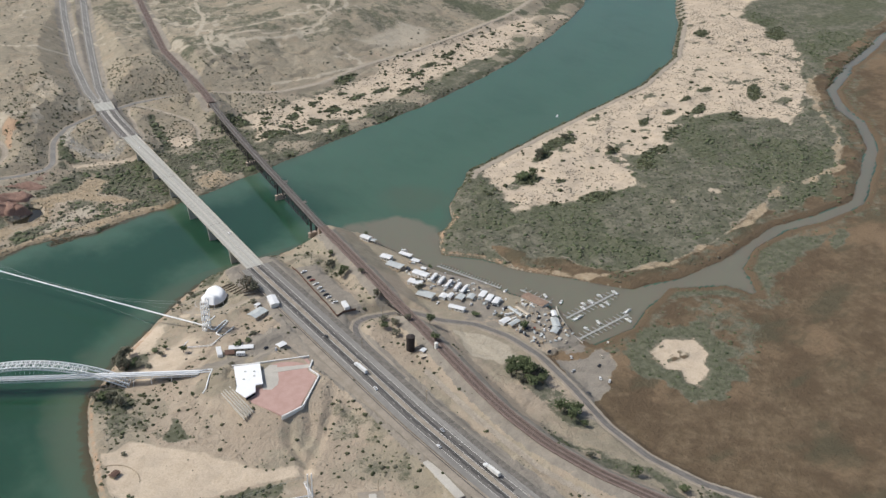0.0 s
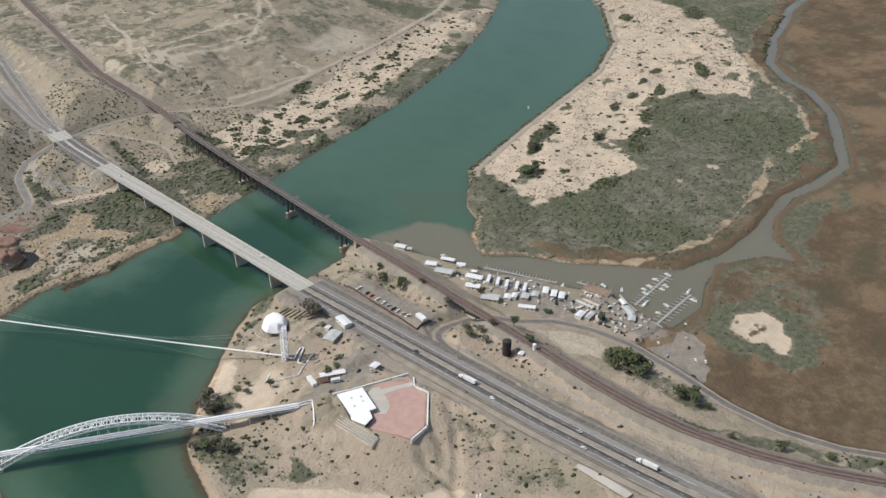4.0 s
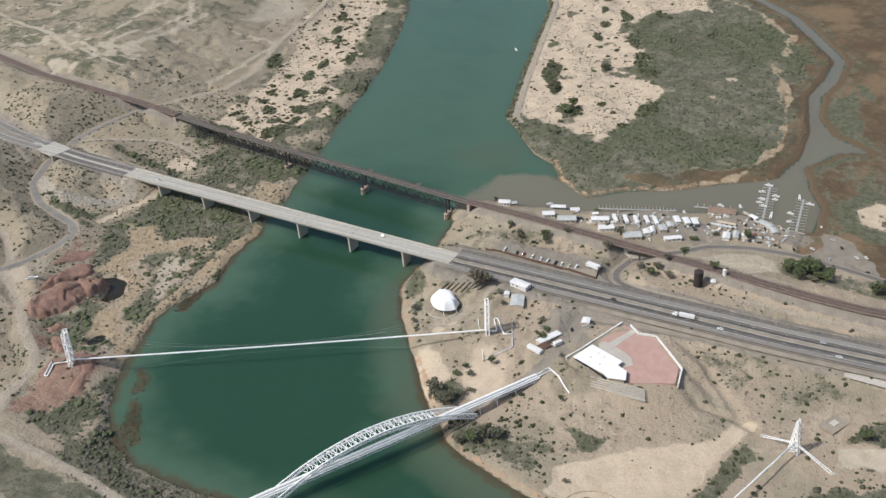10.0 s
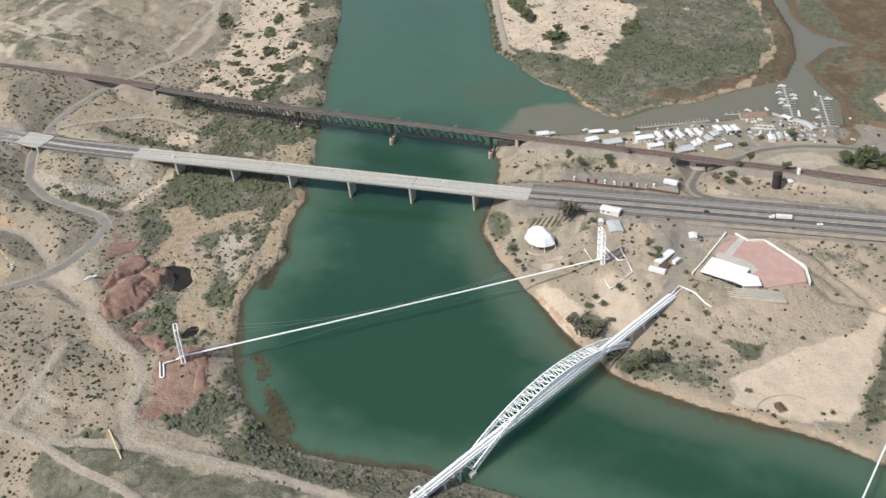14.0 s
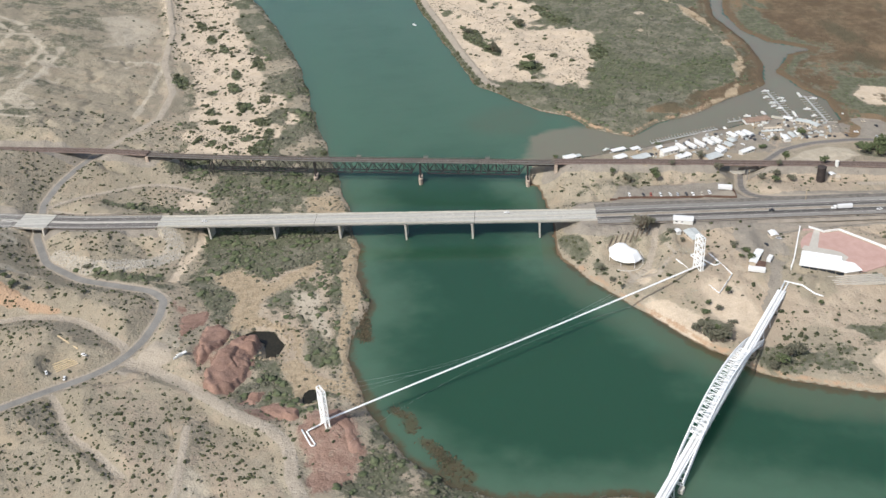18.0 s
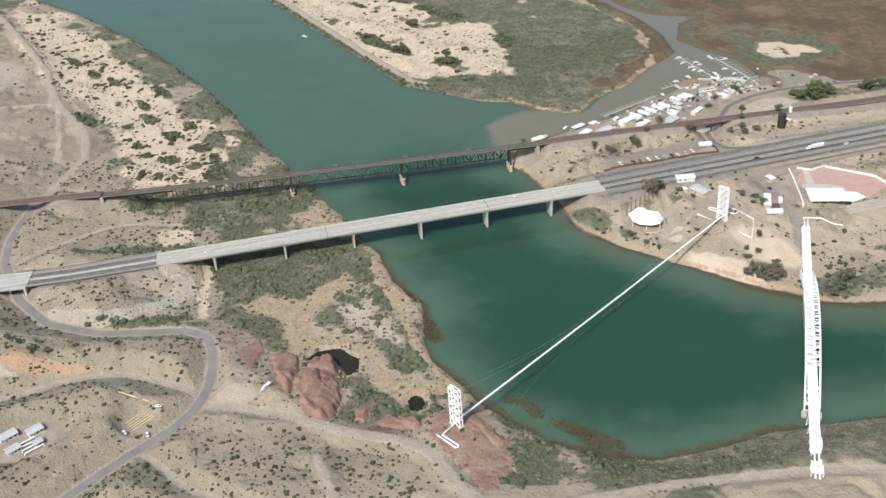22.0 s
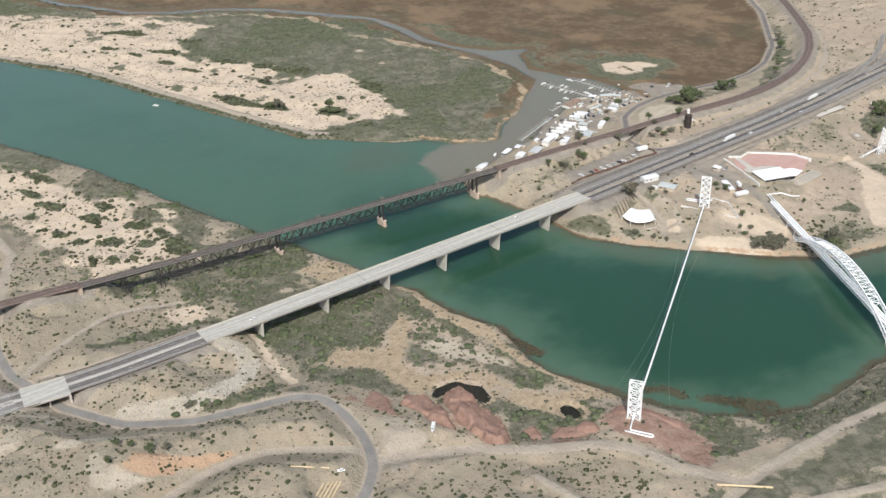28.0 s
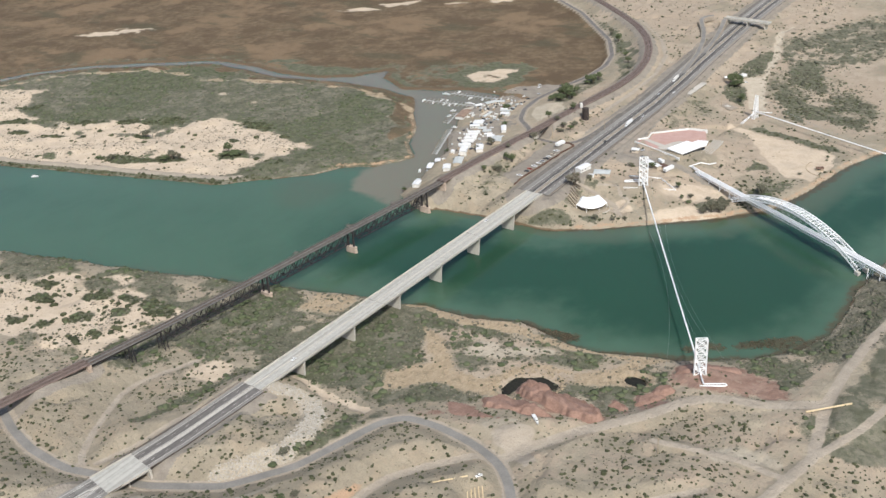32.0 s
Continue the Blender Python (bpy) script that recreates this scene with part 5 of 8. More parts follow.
# ---- arch bridge that carries two pipes ----
PALE_GRATING = plain("pale_steel_grating", (0.62, 0.63, 0.62), (0.74, 0.75, 0.73), 0.1, 1.5, 0.6)


def arch_bridge():
    top = thing("arch_bridge", "white steel trussed-arch bridge that carries two pipes over the river", "bridge")
    east_end, west_end = Vector((279, 746.5, 15.5)), Vector((-6, 910.5, 14.0))
    d = (west_end - east_end)
    d.z = 0
    d.normalize()
    s = Vector((d.y, -d.x, 0))
    up = Vector((0, 0, 1))

    def at(m, z, o=0.0):
        """A point m metres from the eastern end along the axis."""
        p = east_end + d * m + s * o
        p.z = z
        return p

    foot_a, foot_b = 78.0, 253.0
    deck_z = 13.6

    def arch_z(m):
        u = (m - foot_a) / (foot_b - foot_a) * 2 - 1
        return 2.0 + 24.0 * (1 - u * u)

    panels = 44
    for side in (-4.9, 4.9):
        bm = bmesh.new()
        ms = [foot_a + (foot_b - foot_a) * k / panels for k in range(panels + 1)]

        def depth(m):
            u = abs((m - foot_a) / (foot_b - foot_a) * 2 - 1)
            return 2.6 + 2.2 * u * u

        for k, (m, n) in enumerate(zip(ms, ms[1:])):
            a0, a1 = at(m, arch_z(m), side), at(n, arch_z(n), side)
            b0, b1 = a0 + up * depth(m), a1 + up * depth(n)
            beam(bm, a0, a1, 0.85)
            beam(bm, b0, b1, 0.85)
            beam(bm, a0, b0, 0.38)
            beam(bm, a0 if k % 2 else b0, b1 if k % 2 else a1, 0.42)
        part("arch_rib", bm, WHITE_STEEL, top)
    for k in range(panels + 1):
        m = foot_a + (foot_b - foot_a) * k / panels
        z = arch_z(m)
        if abs(z - deck_z) < 3.5:
            continue
        bm = bmesh.new()
        beam(bm, at(m, z + 2.6, -4.9), at(m, z + 2.6, 4.9), 0.5)
        if k < panels:
            n = foot_a + (foot_b - foot_a) * (k + 1) / panels
            o = 4.9 if k % 2 else -4.9
            beam(bm, at(m, z + 2.7, o), at(n, arch_z(n) + 2.7, -o), 0.36)
            beam(bm, at(m, z, -o), at(n, arch_z(n), o), 0.36)
        part("arch_brace", bm, WHITE_STEEL, top)
    for side in (-4.9, 4.9):
        for k in range(3, panels - 2, 2):
            m = foot_a + (foot_b - foot_a) * k / panels
            if arch_z(m) > deck_z + 1.5:
                bm = bmesh.new()
                beam(bm, at(m, arch_z(m), side), at(m, deck_z, side), 0.1)
                part("hanger", bm, WHITE_STEEL, top)
    # deck truss with floor beams
    reach = (east_end - west_end).length
    for side in (-3.0, 3.0):
        bm = bmesh.new()
        beam(bm, at(16, deck_z, side), at(reach - 4, deck_z, side), 0.7)
        beam(bm, at(16, deck_z - 2.2, side), at(reach - 4, deck_z - 2.2, side), 0.5)
        n = 50
        for k in range(n):
            a, b = 16 + (reach - 20) * k / n, 16 + (reach - 20) * (k + 1) / n
            beam(bm, at(a, deck_z - 2.2, side), at(a, deck_z, side), 0.25)
            beam(bm, at(a, deck_z - (2.2 if k % 2 else 0), side), at(b, deck_z - (0 if k % 2 else 2.2), side), 0.25)
        part("deck_girder", bm, WHITE_STEEL, top)
    bm = bmesh.new()
    box(bm, tuple(at(16 + (reach - 20) / 2, deck_z - 0.12, 0)), (reach - 20, 5.9, 0.1), math.degrees(math.atan2(d.y, d.x)))
    part("deck_plate", bm, PALE_GRATING, top)
    n = 60
    for k in range(n + 1):
        m = 16 + (reach - 20) * k / n
        bm = bmesh.new()
        beam(bm, at(m, deck_z - 0.2, -3.0), at(m, deck_z - 0.2, 3.0), 0.4)
        part("floor_beam", bm, WHITE_STEEL, top)
    for o in (-2.75, 2.5):
        bm = bmesh.new()
        box(bm, tuple(at(16 + (reach - 20) / 2, deck_z + 0.05, o)), (reach - 20, 1.1, 0.15), math.degrees(math.atan2(d.y, d.x)))
        part("walkway", bm, WHITE_STEEL, top)
    for o in (-1.7, 1.0):
        bm = bmesh.new()
        tube(bm, [at(-4 if o < 0 else 8, deck_z + 2.0, o), at(16, deck_z + 0.9, o), at(reach - 2, deck_z + 0.9, o), at(reach + 4, deck_z + 0.4, o)], 0.62, 10)
        part("pipe", bm, WHITE_STEEL, top, smooth=True)
    bm = bmesh.new()
    tube(bm, [at(8, deck_z + 2.0, 1.0), at(4, deck_z + 1.6, 2.0), (268, 738, max(14.5, ground_z(268, 738) + 1.2)), (261, 729, ground_z(261, 729) + 1.2), (256, 724, ground_z(256, 724) + 0.8)], 0.62, 10)
    part("branch_pipe", bm, WHITE_STEEL, top, smooth=True)
    for m in (22, 40, 58, 74, 264, 278, 300):
        p = at(m, 0)
        g = ground_z(p.x, p.y)
        bm = bmesh.new()
        for o in (-3.0, 3.0):
            beam(bm, at(m, g - 1, o * 1.25), at(m, deck_z - 2.2, o), 0.45)
        beam(bm, at(m, g + 1, -3.5), at(m, deck_z - 2.6, 3.0), 0.25)
        beam(bm, at(m, g + 1, 3.5), at(m, deck_z - 2.6, -3.0), 0.25)
        beam(bm, at(m, deck_z - 2.4, -3.4), at(m, deck_z - 2.4, 3.4), 0.4)
        part("bent", bm, WHITE_STEEL, top)
    for m in (reach - 34, reach - 8):
        bm = bmesh.new()
        for o in (-3.6, 3.6):
            beam(bm, at(m, deck_z - 2, o), at(m, deck_z + 3.4, o), 0.5)
            beam(bm, at(m + 7, deck_z - 2, o), at(m + 7, deck_z + 3.4, o), 0.5)
            beam(bm, at(m, deck_z + 3.4, o), at(m + 7, deck_z + 3.4, o), 0.5)
        for u in (0, 7):
            beam(bm, at(m + u, deck_z + 3.4, -3.6), at(m + u, deck_z + 3.4, 3.6), 0.5)
        part("portal_frame", bm, WHITE_STEEL, top)
    for m in (foot_a - 1, foot_b + 1):
        for o in (-4.9, 4.9):
            p = at(m, 0, o)
            bm = bmesh.new()
            box(bm, (p.x, p.y, 0.6), (5.0, 3.4, 5.2), math.degrees(math.atan2(d.y, d.x)), 0.3)
            part("footing", bm, CONCRETE, top)


arch_bridge()


# ---- suspended pipeline ----
def lattice_mast(bm, base, across, width, z0, z1, panels, bar, taper=1.0):
    """A flat two-legged lattice frame."""
    a = Vector((*base, 0))
    ax = Vector((*across, 0)).normalized()

    def leg(o, k):
        z = z0 + (z1 - z0) * k / panels
        w = width / 2 * (1 - (1 - taper) * k / panels)
        return Vector((a.x + ax.x * o * w, a.y + ax.y * o * w, z))

    for k in range(panels):
        for o in (-1, 1):
            beam(bm, leg(o, k), leg(o, k + 1), bar * 1.5)
        beam(bm, leg(-1, k + 1), leg(1, k + 1), bar)
        beam(bm, leg(-1, k), leg(1, k + 1), bar)
        beam(bm, leg(1, k), leg(-1, k + 1), bar)


def pipeline():
    top = thing("suspended_pipeline", "thin white pipe hung by cables between two lattice towers", "pipeline")
    w, e = Vector((116, 1110, 13.0)), Vector((300, 816, 14.6))
    d = Vector((e.x - w.x, e.y - w.y, 0)).normalized()
    s = Vector((d.y, -d.x, 0))
    for c, z1 in ((w, 45.0), (e, 46.5)):
        for o in (-1.3, 1.3):
            bm = bmesh.new()
            p = c + d * o
            lattice_mast(bm, (p.x, p.y), (s.x, s.y), 8.6, c.z - 0.6, z1, 5, 0.5)
            part("tower_frame", bm, WHITE_STEEL, top)
        for k in range(6):
            z = c.z - 0.6 + (z1 - c.z + 0.6) * k / 5
            for o in (-4.3, 4.3):
                bm = bmesh.new()
                beam(bm, Vector((c.x, c.y, z)) + s * o - d * 1.3, Vector((c.x, c.y, z)) + s * o + d * 1.3, 0.4)
                part("strut", bm, WHITE_STEEL, top)
        for o in (-4.3, 4.3):
            bm = bmesh.new()
            q = c + s * o
            box(bm, (q.x, q.y, c.z - 0.2), (2.2, 4.4, 1.6), math.degrees(math.atan2(s.y, s.x)), 0.15)
            part("tower_footing", bm, CONCRETE, top)
    z = 17.0
    bm = bmesh.new()
    sag = [Vector((w.x, w.y, z)).lerp(Vector((e.x, e.y, z + 0.6)), k / 16) - Vector((0, 0, 1.0 * (1 - (k / 8 - 1) ** 2))) for k in range(17)]
    tube(bm, [(113.5, 1114, 15.0)] + sag + [(302, 812.5, 16.0)], 0.72, 10)
    part("pipe", bm, WHITE_STEEL, top, smooth=True)
    bm = bmesh.new()
    tube(bm, [(113.5, 1114, 15.0), (108.5, 1121.5, 14.4), (107.5, 1122.3, 14.4), (94.0, 1114.5, 14.4), (92.6, 1115.3, 14.4), (92.8, 1117.2, 14.4), (109.5, 1126.0, 14.4)], 0.62, 10)
    part("expansion_loop", bm, WHITE_STEEL, top, smooth=True)
    bm = bmesh.new()
    tube(bm, [(302, 812.5, 16.0), (304, 809.5, 15.6), (305, 809.3, 15.6), (319, 818.5, 15.6), (321, 818.2, 15.6), (321.4, 816, 15.6), (303.5, 802.5, 15.6), (303.6, 800.5, 15.4), (307, 796, 15.0)], 0.62, 10)
    part("expansion_loop", bm, WHITE_STEEL, top, smooth=True)
    for side in (-3.6, 3.6):
        bm = bmesh.new()
        a, b = Vector((w.x, w.y, 45.0)) + s * side, Vector((e.x, e.y, 46.5)) + s * side
        pts = []
        for k in range(25):
            u = k / 24
            p = a.lerp(b, u)
            p.z = 17.6 + (a.z - 17.6) * (2 * u - 1) ** 2
            p -= s * side * 0.7 * (1 - (2 * u - 1) ** 2)
            pts.append(p)
        tube(bm, pts, 0.07, 4)
        part("main_cable", bm, CABLE, top)
        bm = bmesh.new()
        pts = []
        for k in range(17):
            u = k / 16
            p = w.lerp(e, 0.02 + 0.96 * u) + s * side * (1.4 + 5.6 * (2 * u - 1) ** 2)
            p.z = 15.4 - 3.0 * (2 * u - 1) ** 2
            pts.append(p)
        tube(bm, pts, 0.045, 4)
        part("wind_cable", bm, CABLE, top)
    return top


CABLE = plain("cable_steel", (0.22, 0.25, 0.24), (0.34, 0.37, 0.35), 0.3, 2.0, 0.5, 0.3)
pipeline()
bm = bmesh.new()
fence_pts = [(315, 832), (268, 804), (292, 789), (322, 803)]
for a, b in zip(fence_pts, fence_pts[1:]):
    n = 8
    za, zb = ground_z(*a), ground_z(*b)
    for z in (0.7, 1.6):
        beam(bm, (*a, za + z), (*b, zb + z), 0.34)
    for k in range(n + 1):
        x, y = a[0] + (b[0] - a[0]) * k / n, a[1] + (b[1] - a[1]) * k / n
        beam(bm, (x, y, ground_z(x, y) - 0.5), (x, y, za + (zb - za) * k / n + 1.7), 0.3)
tower_fence = thing("pipe_fence", "low grey pipe fence around the pipeline tower", "fence")
part("rails", bm, WHITE_STEEL, tower_fence)


def tripod_line():
    top = thing("pipeline_pylon", "white lattice mast with two splayed legs that carries a river pipe", "pylon")
    c = Vector((272, 556, ground_z(272, 556)))
    d = Vector((-0.945, 0.327, 0))
    s = Vector((d.y, -d.x, 0))
    for o in (-1.0, 1.0):
        bm = bmesh.new()
        p = c + d * o * 1.5
        lattice_mast(bm, (p.x, p.y), (s.x, s.y), 8.0, c.z - 0.5, 34.5, 7, 0.42, 0.12)
        part("mast_frame", bm, WHITE_STEEL, top)
    for o, reach in ((-1, 31.0), (1, 25.0)):
        bm = bmesh.new()
        foot = c + s * o * reach
        foot.z = ground_z(foot.x, foot.y) + 0.3
        for u in (-1.2, 1.2):
            beam(bm, Vector((c.x, c.y, c.z + 9)) + d * u * 0.4, foot + d * u, 0.5)
        for k in range(1, 6):
            m = Vector((c.x, c.y, c.z + 9)).lerp(foot, k / 6)
            beam(bm, m - d * (0.4 + 0.13 * k), m + d * (0.4 + 0.13 * k), 0.3)
        part("splayed_leg", bm, WHITE_STEEL, top)
        bm = bmesh.new()
        box(bm, (foot.x, foot.y, foot.z), (3.0, 3.4, 1.6), 20, 0.2)
        part("anchor_block", bm, CONCRETE, top)
    bm = bmesh.new()
    tube(bm, [c + d * -2 + Vector((0, 0, 9)), c + d * 30 + Vector((0, 0, 8.4)), c + d * 174 + Vector((0, 0, 6)), c + d * 320 + Vector((0, 0, 9)), c + d * 332 + Vector((0, 0, 4))], 0.62, 10)
    part("pipe", bm, WHITE_STEEL, top, smooth=True)
    for side in (-0.8, 0.8):
        bm = bmesh.new()
        tube(bm, [Vector((c.x, c.y, 34.3)) + s * side] + [c + d * (174 * k / 8) + s * side * (1 + k * 0.2) + Vector((0, 0, 8 + 22 * (1 - k / 8) ** 2)) for k in range(1, 9)], 0.09, 4)
        part("cable", bm, CABLE, top)


tripod_line()


# ---- smaller materials ----
GREY_ROOF = plain("grey_sheet_roof", (0.40, 0.42, 0.41), (0.55, 0.57, 0.55), 0.2, 1.5, 0.5)
TAN_WALL = plain("tan_wall", (0.45, 0.38, 0.29), (0.58, 0.50, 0.40), 0.2, 1.5, 0.85)
PALE_SHEET = plain("pale_metal_siding", (0.62, 0.61, 0.57), (0.76, 0.75, 0.71), 0.2, 1.5, 0.5)
GLASS_DARK = plain("dark_window_glass", (0.02, 0.025, 0.03), (0.04, 0.045, 0.05), 0.5, 2.0, 0.12)
RUST_FENCE = plain("rusty_fence", (0.100, 0.060, 0.045), (0.165, 0.102, 0.076), 0.15, 1.0, 0.9)
TANK_STEEL = plain("rusty_black_tank", (0.030, 0.026, 0.025), (0.062, 0.050, 0.045), 0.2, 1.0, 0.8)
RUBBER = plain("tyre_rubber", (0.02, 0.02, 0.02), (0.035, 0.035, 0.035), 0.5, 3.0, 0.9)
BROWN_DECK = plain("weathered_brown_deck", (0.215, 0.145, 0.105), (0.335, 0.245, 0.185), 0.25, 1.2, 0.9)
WOOD = plain("weathered_timber", (0.30, 0.235, 0.16), (0.44, 0.36, 0.26), 0.2, 1.5, 0.9)
PALE_WOOD = plain("sawn_timber", (0.56, 0.44, 0.27), (0.68, 0.55, 0.36), 0.2, 1.5, 0.85)
DOCK = plain("grey_dock_planks", (0.30, 0.30, 0.28), (0.42, 0.42, 0.39), 0.2, 1.5, 0.85)
BARK = plain("grey_bark", (0.12, 0.095, 0.07), (0.20, 0.165, 0.125), 0.3, 3.0, 0.95)
RED_ROCK = plain("red_rock", (0.215, 0.130, 0.098), (0.335, 0.215, 0.165), 0.10, 0.7, 0.95, relief=0.5)
DARK_WATER = plain("dark_pond_water", (0.016, 0.016, 0.011), (0.040, 0.034, 0.022), 0.05, 0.5, 0.06)
PALE_ROCK = plain("pale_riprap", (0.36, 0.33, 0.28), (0.52, 0.48, 0.41), 0.2, 1.5, 0.95)
LEAF_OLIVE = leafy("olive_foliage", (0.096, 0.096, 0.066), (0.172, 0.164, 0.116))
LEAF_GREEN = leafy("green_foliage", (0.062, 0.082, 0.038), (0.132, 0.155, 0.076))
LEAF_SAGE = leafy("sage_green_foliage", (0.082, 0.103, 0.050), (0.152, 0.172, 0.094))
LEAF_SHRUB = leafy("dark_shrub_foliage", (0.052, 0.060, 0.030), (0.110, 0.115, 0.062))
LEAF_RUST = leafy("drowned_reeds", (0.078, 0.064, 0.036), (0.138, 0.108, 0.060))
LEAF_GREY = leafy("grey_brush", (0.120, 0.110, 0.080), (0.230, 0.212, 0.160))
LEAF_DRY = leafy("dry_cane", (0.355, 0.280, 0.186), (0.465, 0.375, 0.258))
PAINTS = [plain("paint_" + n, a, b, 0.3, 2.0, 0.35) for n, a, b in (
    ("white", (0.72, 0.72, 0.71), (0.80, 0.80, 0.79)), ("silver", (0.42, 0.43, 0.44), (0.50, 0.51, 0.52)), ("red", (0.30, 0.07, 0.05), (0.38, 0.10, 0.07)),
    ("dark", (0.035, 0.04, 0.05), (0.06, 0.065, 0.075)), ("tan", (0.50, 0.44, 0.34), (0.58, 0.52, 0.42)))]


# ---- buildings ----
def shed(name, label, category, x, y, l, w, turn, h, roof, wall, rise=1.2, z=None, group="", openings=2):
    """A small building: walls, a pitched roof with eaves, a door and windows."""
    z = ground_z(x, y) if z is None else z
    top = thing(name, label, category, pose(x, y, z, 0, 0, turn), group)
    bm = bmesh.new()
    box(bm, (0, 0, h / 2 - 0.4), (l, w, h + 0.8))
    part("wall", bm, wall, top)
    bm = bmesh.new()
    e, t = 0.5, 0.25
    for side in (-1, 1):
        a = [(-l / 2 - e, 0, h + rise), (l / 2 + e, 0, h + rise), (l / 2 + e, side * (w / 2 + e), h - 0.05), (-l / 2 - e, side * (w / 2 + e), h - 0.05)]
        lo, hi = [bm.verts.new(p) for p in a], [bm.verts.new((p[0], p[1], p[2] + t)) for p in a]
        bm.faces.new(lo), bm.faces.new(hi)
        for k in range(4):
            bm.faces.new((lo[k], lo[(k + 1) % 4], hi[(k + 1) % 4], hi[k]))
    part("roof", bm, roof, top)
    for end in (-1, 1):
        bm = bmesh.new()
        v = [bm.verts.new((end * (l / 2 - 0.02), s * w / 2, h)) for s in (-1, 1)] + [bm.verts.new((end * (l / 2 - 0.02), 0, h + rise - 0.02))]
        bm.faces.new(v)
        part("gable", bm, wall, top)
    bm = bmesh.new()
    box(bm, (-l * 0.2, -w / 2 - 0.03, 1.05), (1.3, 0.12, 2.1))
    part("door", bm, WOOD, top)
    for k in range(openings):
        for side in (-1, 1):
            bm = bmesh.new()
            box(bm, (l * (0.05 + 0.28 * k), side * (w / 2 + 0.03), h * 0.58), (1.8, 0.12, 1.1))
            part("window", bm, GLASS_DARK, top)
    return top


def camper(x, y, l, w, turn, group="", name="trailer", label="long white caravan trailer parked on gravel", z=None, paint=None):
    z = ground_z(x, y) if z is None else z
    top = thing(name, label, "trailer", pose(x, y, z, 0, 0, turn), group)
    bm = bmesh.new()
    box(bm, (0, 0, 2.3), (l, w, 3.4), 0, 0.35)
    part("body", bm, paint or WHITE_ROOF, top)
    for k in range(3):
        bm = bmesh.new()
        box(bm, (-l * 0.3 + k * l * 0.28, -w / 2 - 0.02, 2.6), (l * 0.13, 0.1, 0.9))
        part("window", bm, GLASS_DARK, top)
    for u in (-0.12, 0.06):
        for v in (-1, 1):
            bm = bmesh.new()
            bmesh.ops.create_cone(bm, cap_ends=True, segments=12, radius1=0.6, radius2=0.6, depth=0.4, matrix=pose(l * u, v * (w / 2 - 0.3), 0.55, 90, 0, 0))
            part("wheel", bm, RUBBER, top)
    bm = bmesh.new()
    box(bm, (l * 0.1, 0, 4.15), (1.6, 1.2, 0.4), 0, 0.1)
    part("roof_vent", bm, PALE_SHEET, top)
    return top


def car(x, y, turn, paint, group="", name="car", label="small parked car on dusty gravel", z=None, l=4.9):
    z = ground_z(x, y) if z is None else z
    top = thing(name, label, "car", pose(x, y, z, 0, 0, turn), group)
    bm = bmesh.new()
    box(bm, (0, 0, 0.85), (l, 2.0, 0.8), 0, 0.18)
    part("body", bm, paint, top)
    bm = bmesh.new()
    box(bm, (-l * 0.06, 0, 1.5), (l * 0.5, 1.75, 0.7), 0, 0.2)
    cabin = part("cabin", bm, GLASS_DARK, top)
    bm = bmesh.new()
    box(bm, (-l * 0.06, 0, 1.88), (l * 0.36, 1.5, 0.1), 0, 0.03)
    part("roof", bm, paint, cabin)
    for u in (-0.32, 0.32):
        for v in (-0.9, 0.9):
            bm = bmesh.new()
            bmesh.ops.create_cone(bm, cap_ends=True, segments=12, radius1=0.42, radius2=0.42, depth=0.3, matrix=pose(l * u, v, 0.42, 90, 0, 0))
            part("wheel", bm, RUBBER, top)
    return top


def truck(x, y, z, turn, label, trailer=WHITE_ROOF, l=19.0):
    top = thing("truck", label, "truck", pose(x, y, z, 0, 0, turn))
    bm = bmesh.new()
    box(bm, (-2.2, 0, 2.7), (l * 0.7, 2.7, 3.2), 0, 0.08)
    part("trailer", bm, trailer, top)
    bm = bmesh.new()
    box(bm, (l * 0.36, 0, 2.2), (2.6, 2.6, 3.0), 0, 0.3)
    cab = part("cab", bm, PAINTS[0], top)
    bm = bmesh.new()
    box(bm, (l * 0.36 + 1.3, 0, 2.8), (0.12, 2.2, 0.9))
    part("windscreen", bm, GLASS_DARK, cab)
    bm = bmesh.new()
    box(bm, (l * 0.36 + 2.2, 0, 1.5), (2.2, 2.2, 1.6), 0, 0.3)
    part("bonnet", bm, PAINTS[0], top)
    bm = bmesh.new()
    box(bm, (0, 0, 0.9), (l * 0.85, 1.2, 0.4))
    part("chassis", bm, RUBBER, top)
    for u in (-8.0, -6.7, 3.2, 4.5, 8.4):
        for v in (-1.15, 1.15):
            bm = bmesh.new()
            bmesh.ops.create_cone(bm, cap_ends=True, segments=12, radius1=0.55, radius2=0.55, depth=0.4, matrix=pose(u, v, 0.55, 90, 0, 0))
            part("wheel", bm, RUBBER, top)
    return top


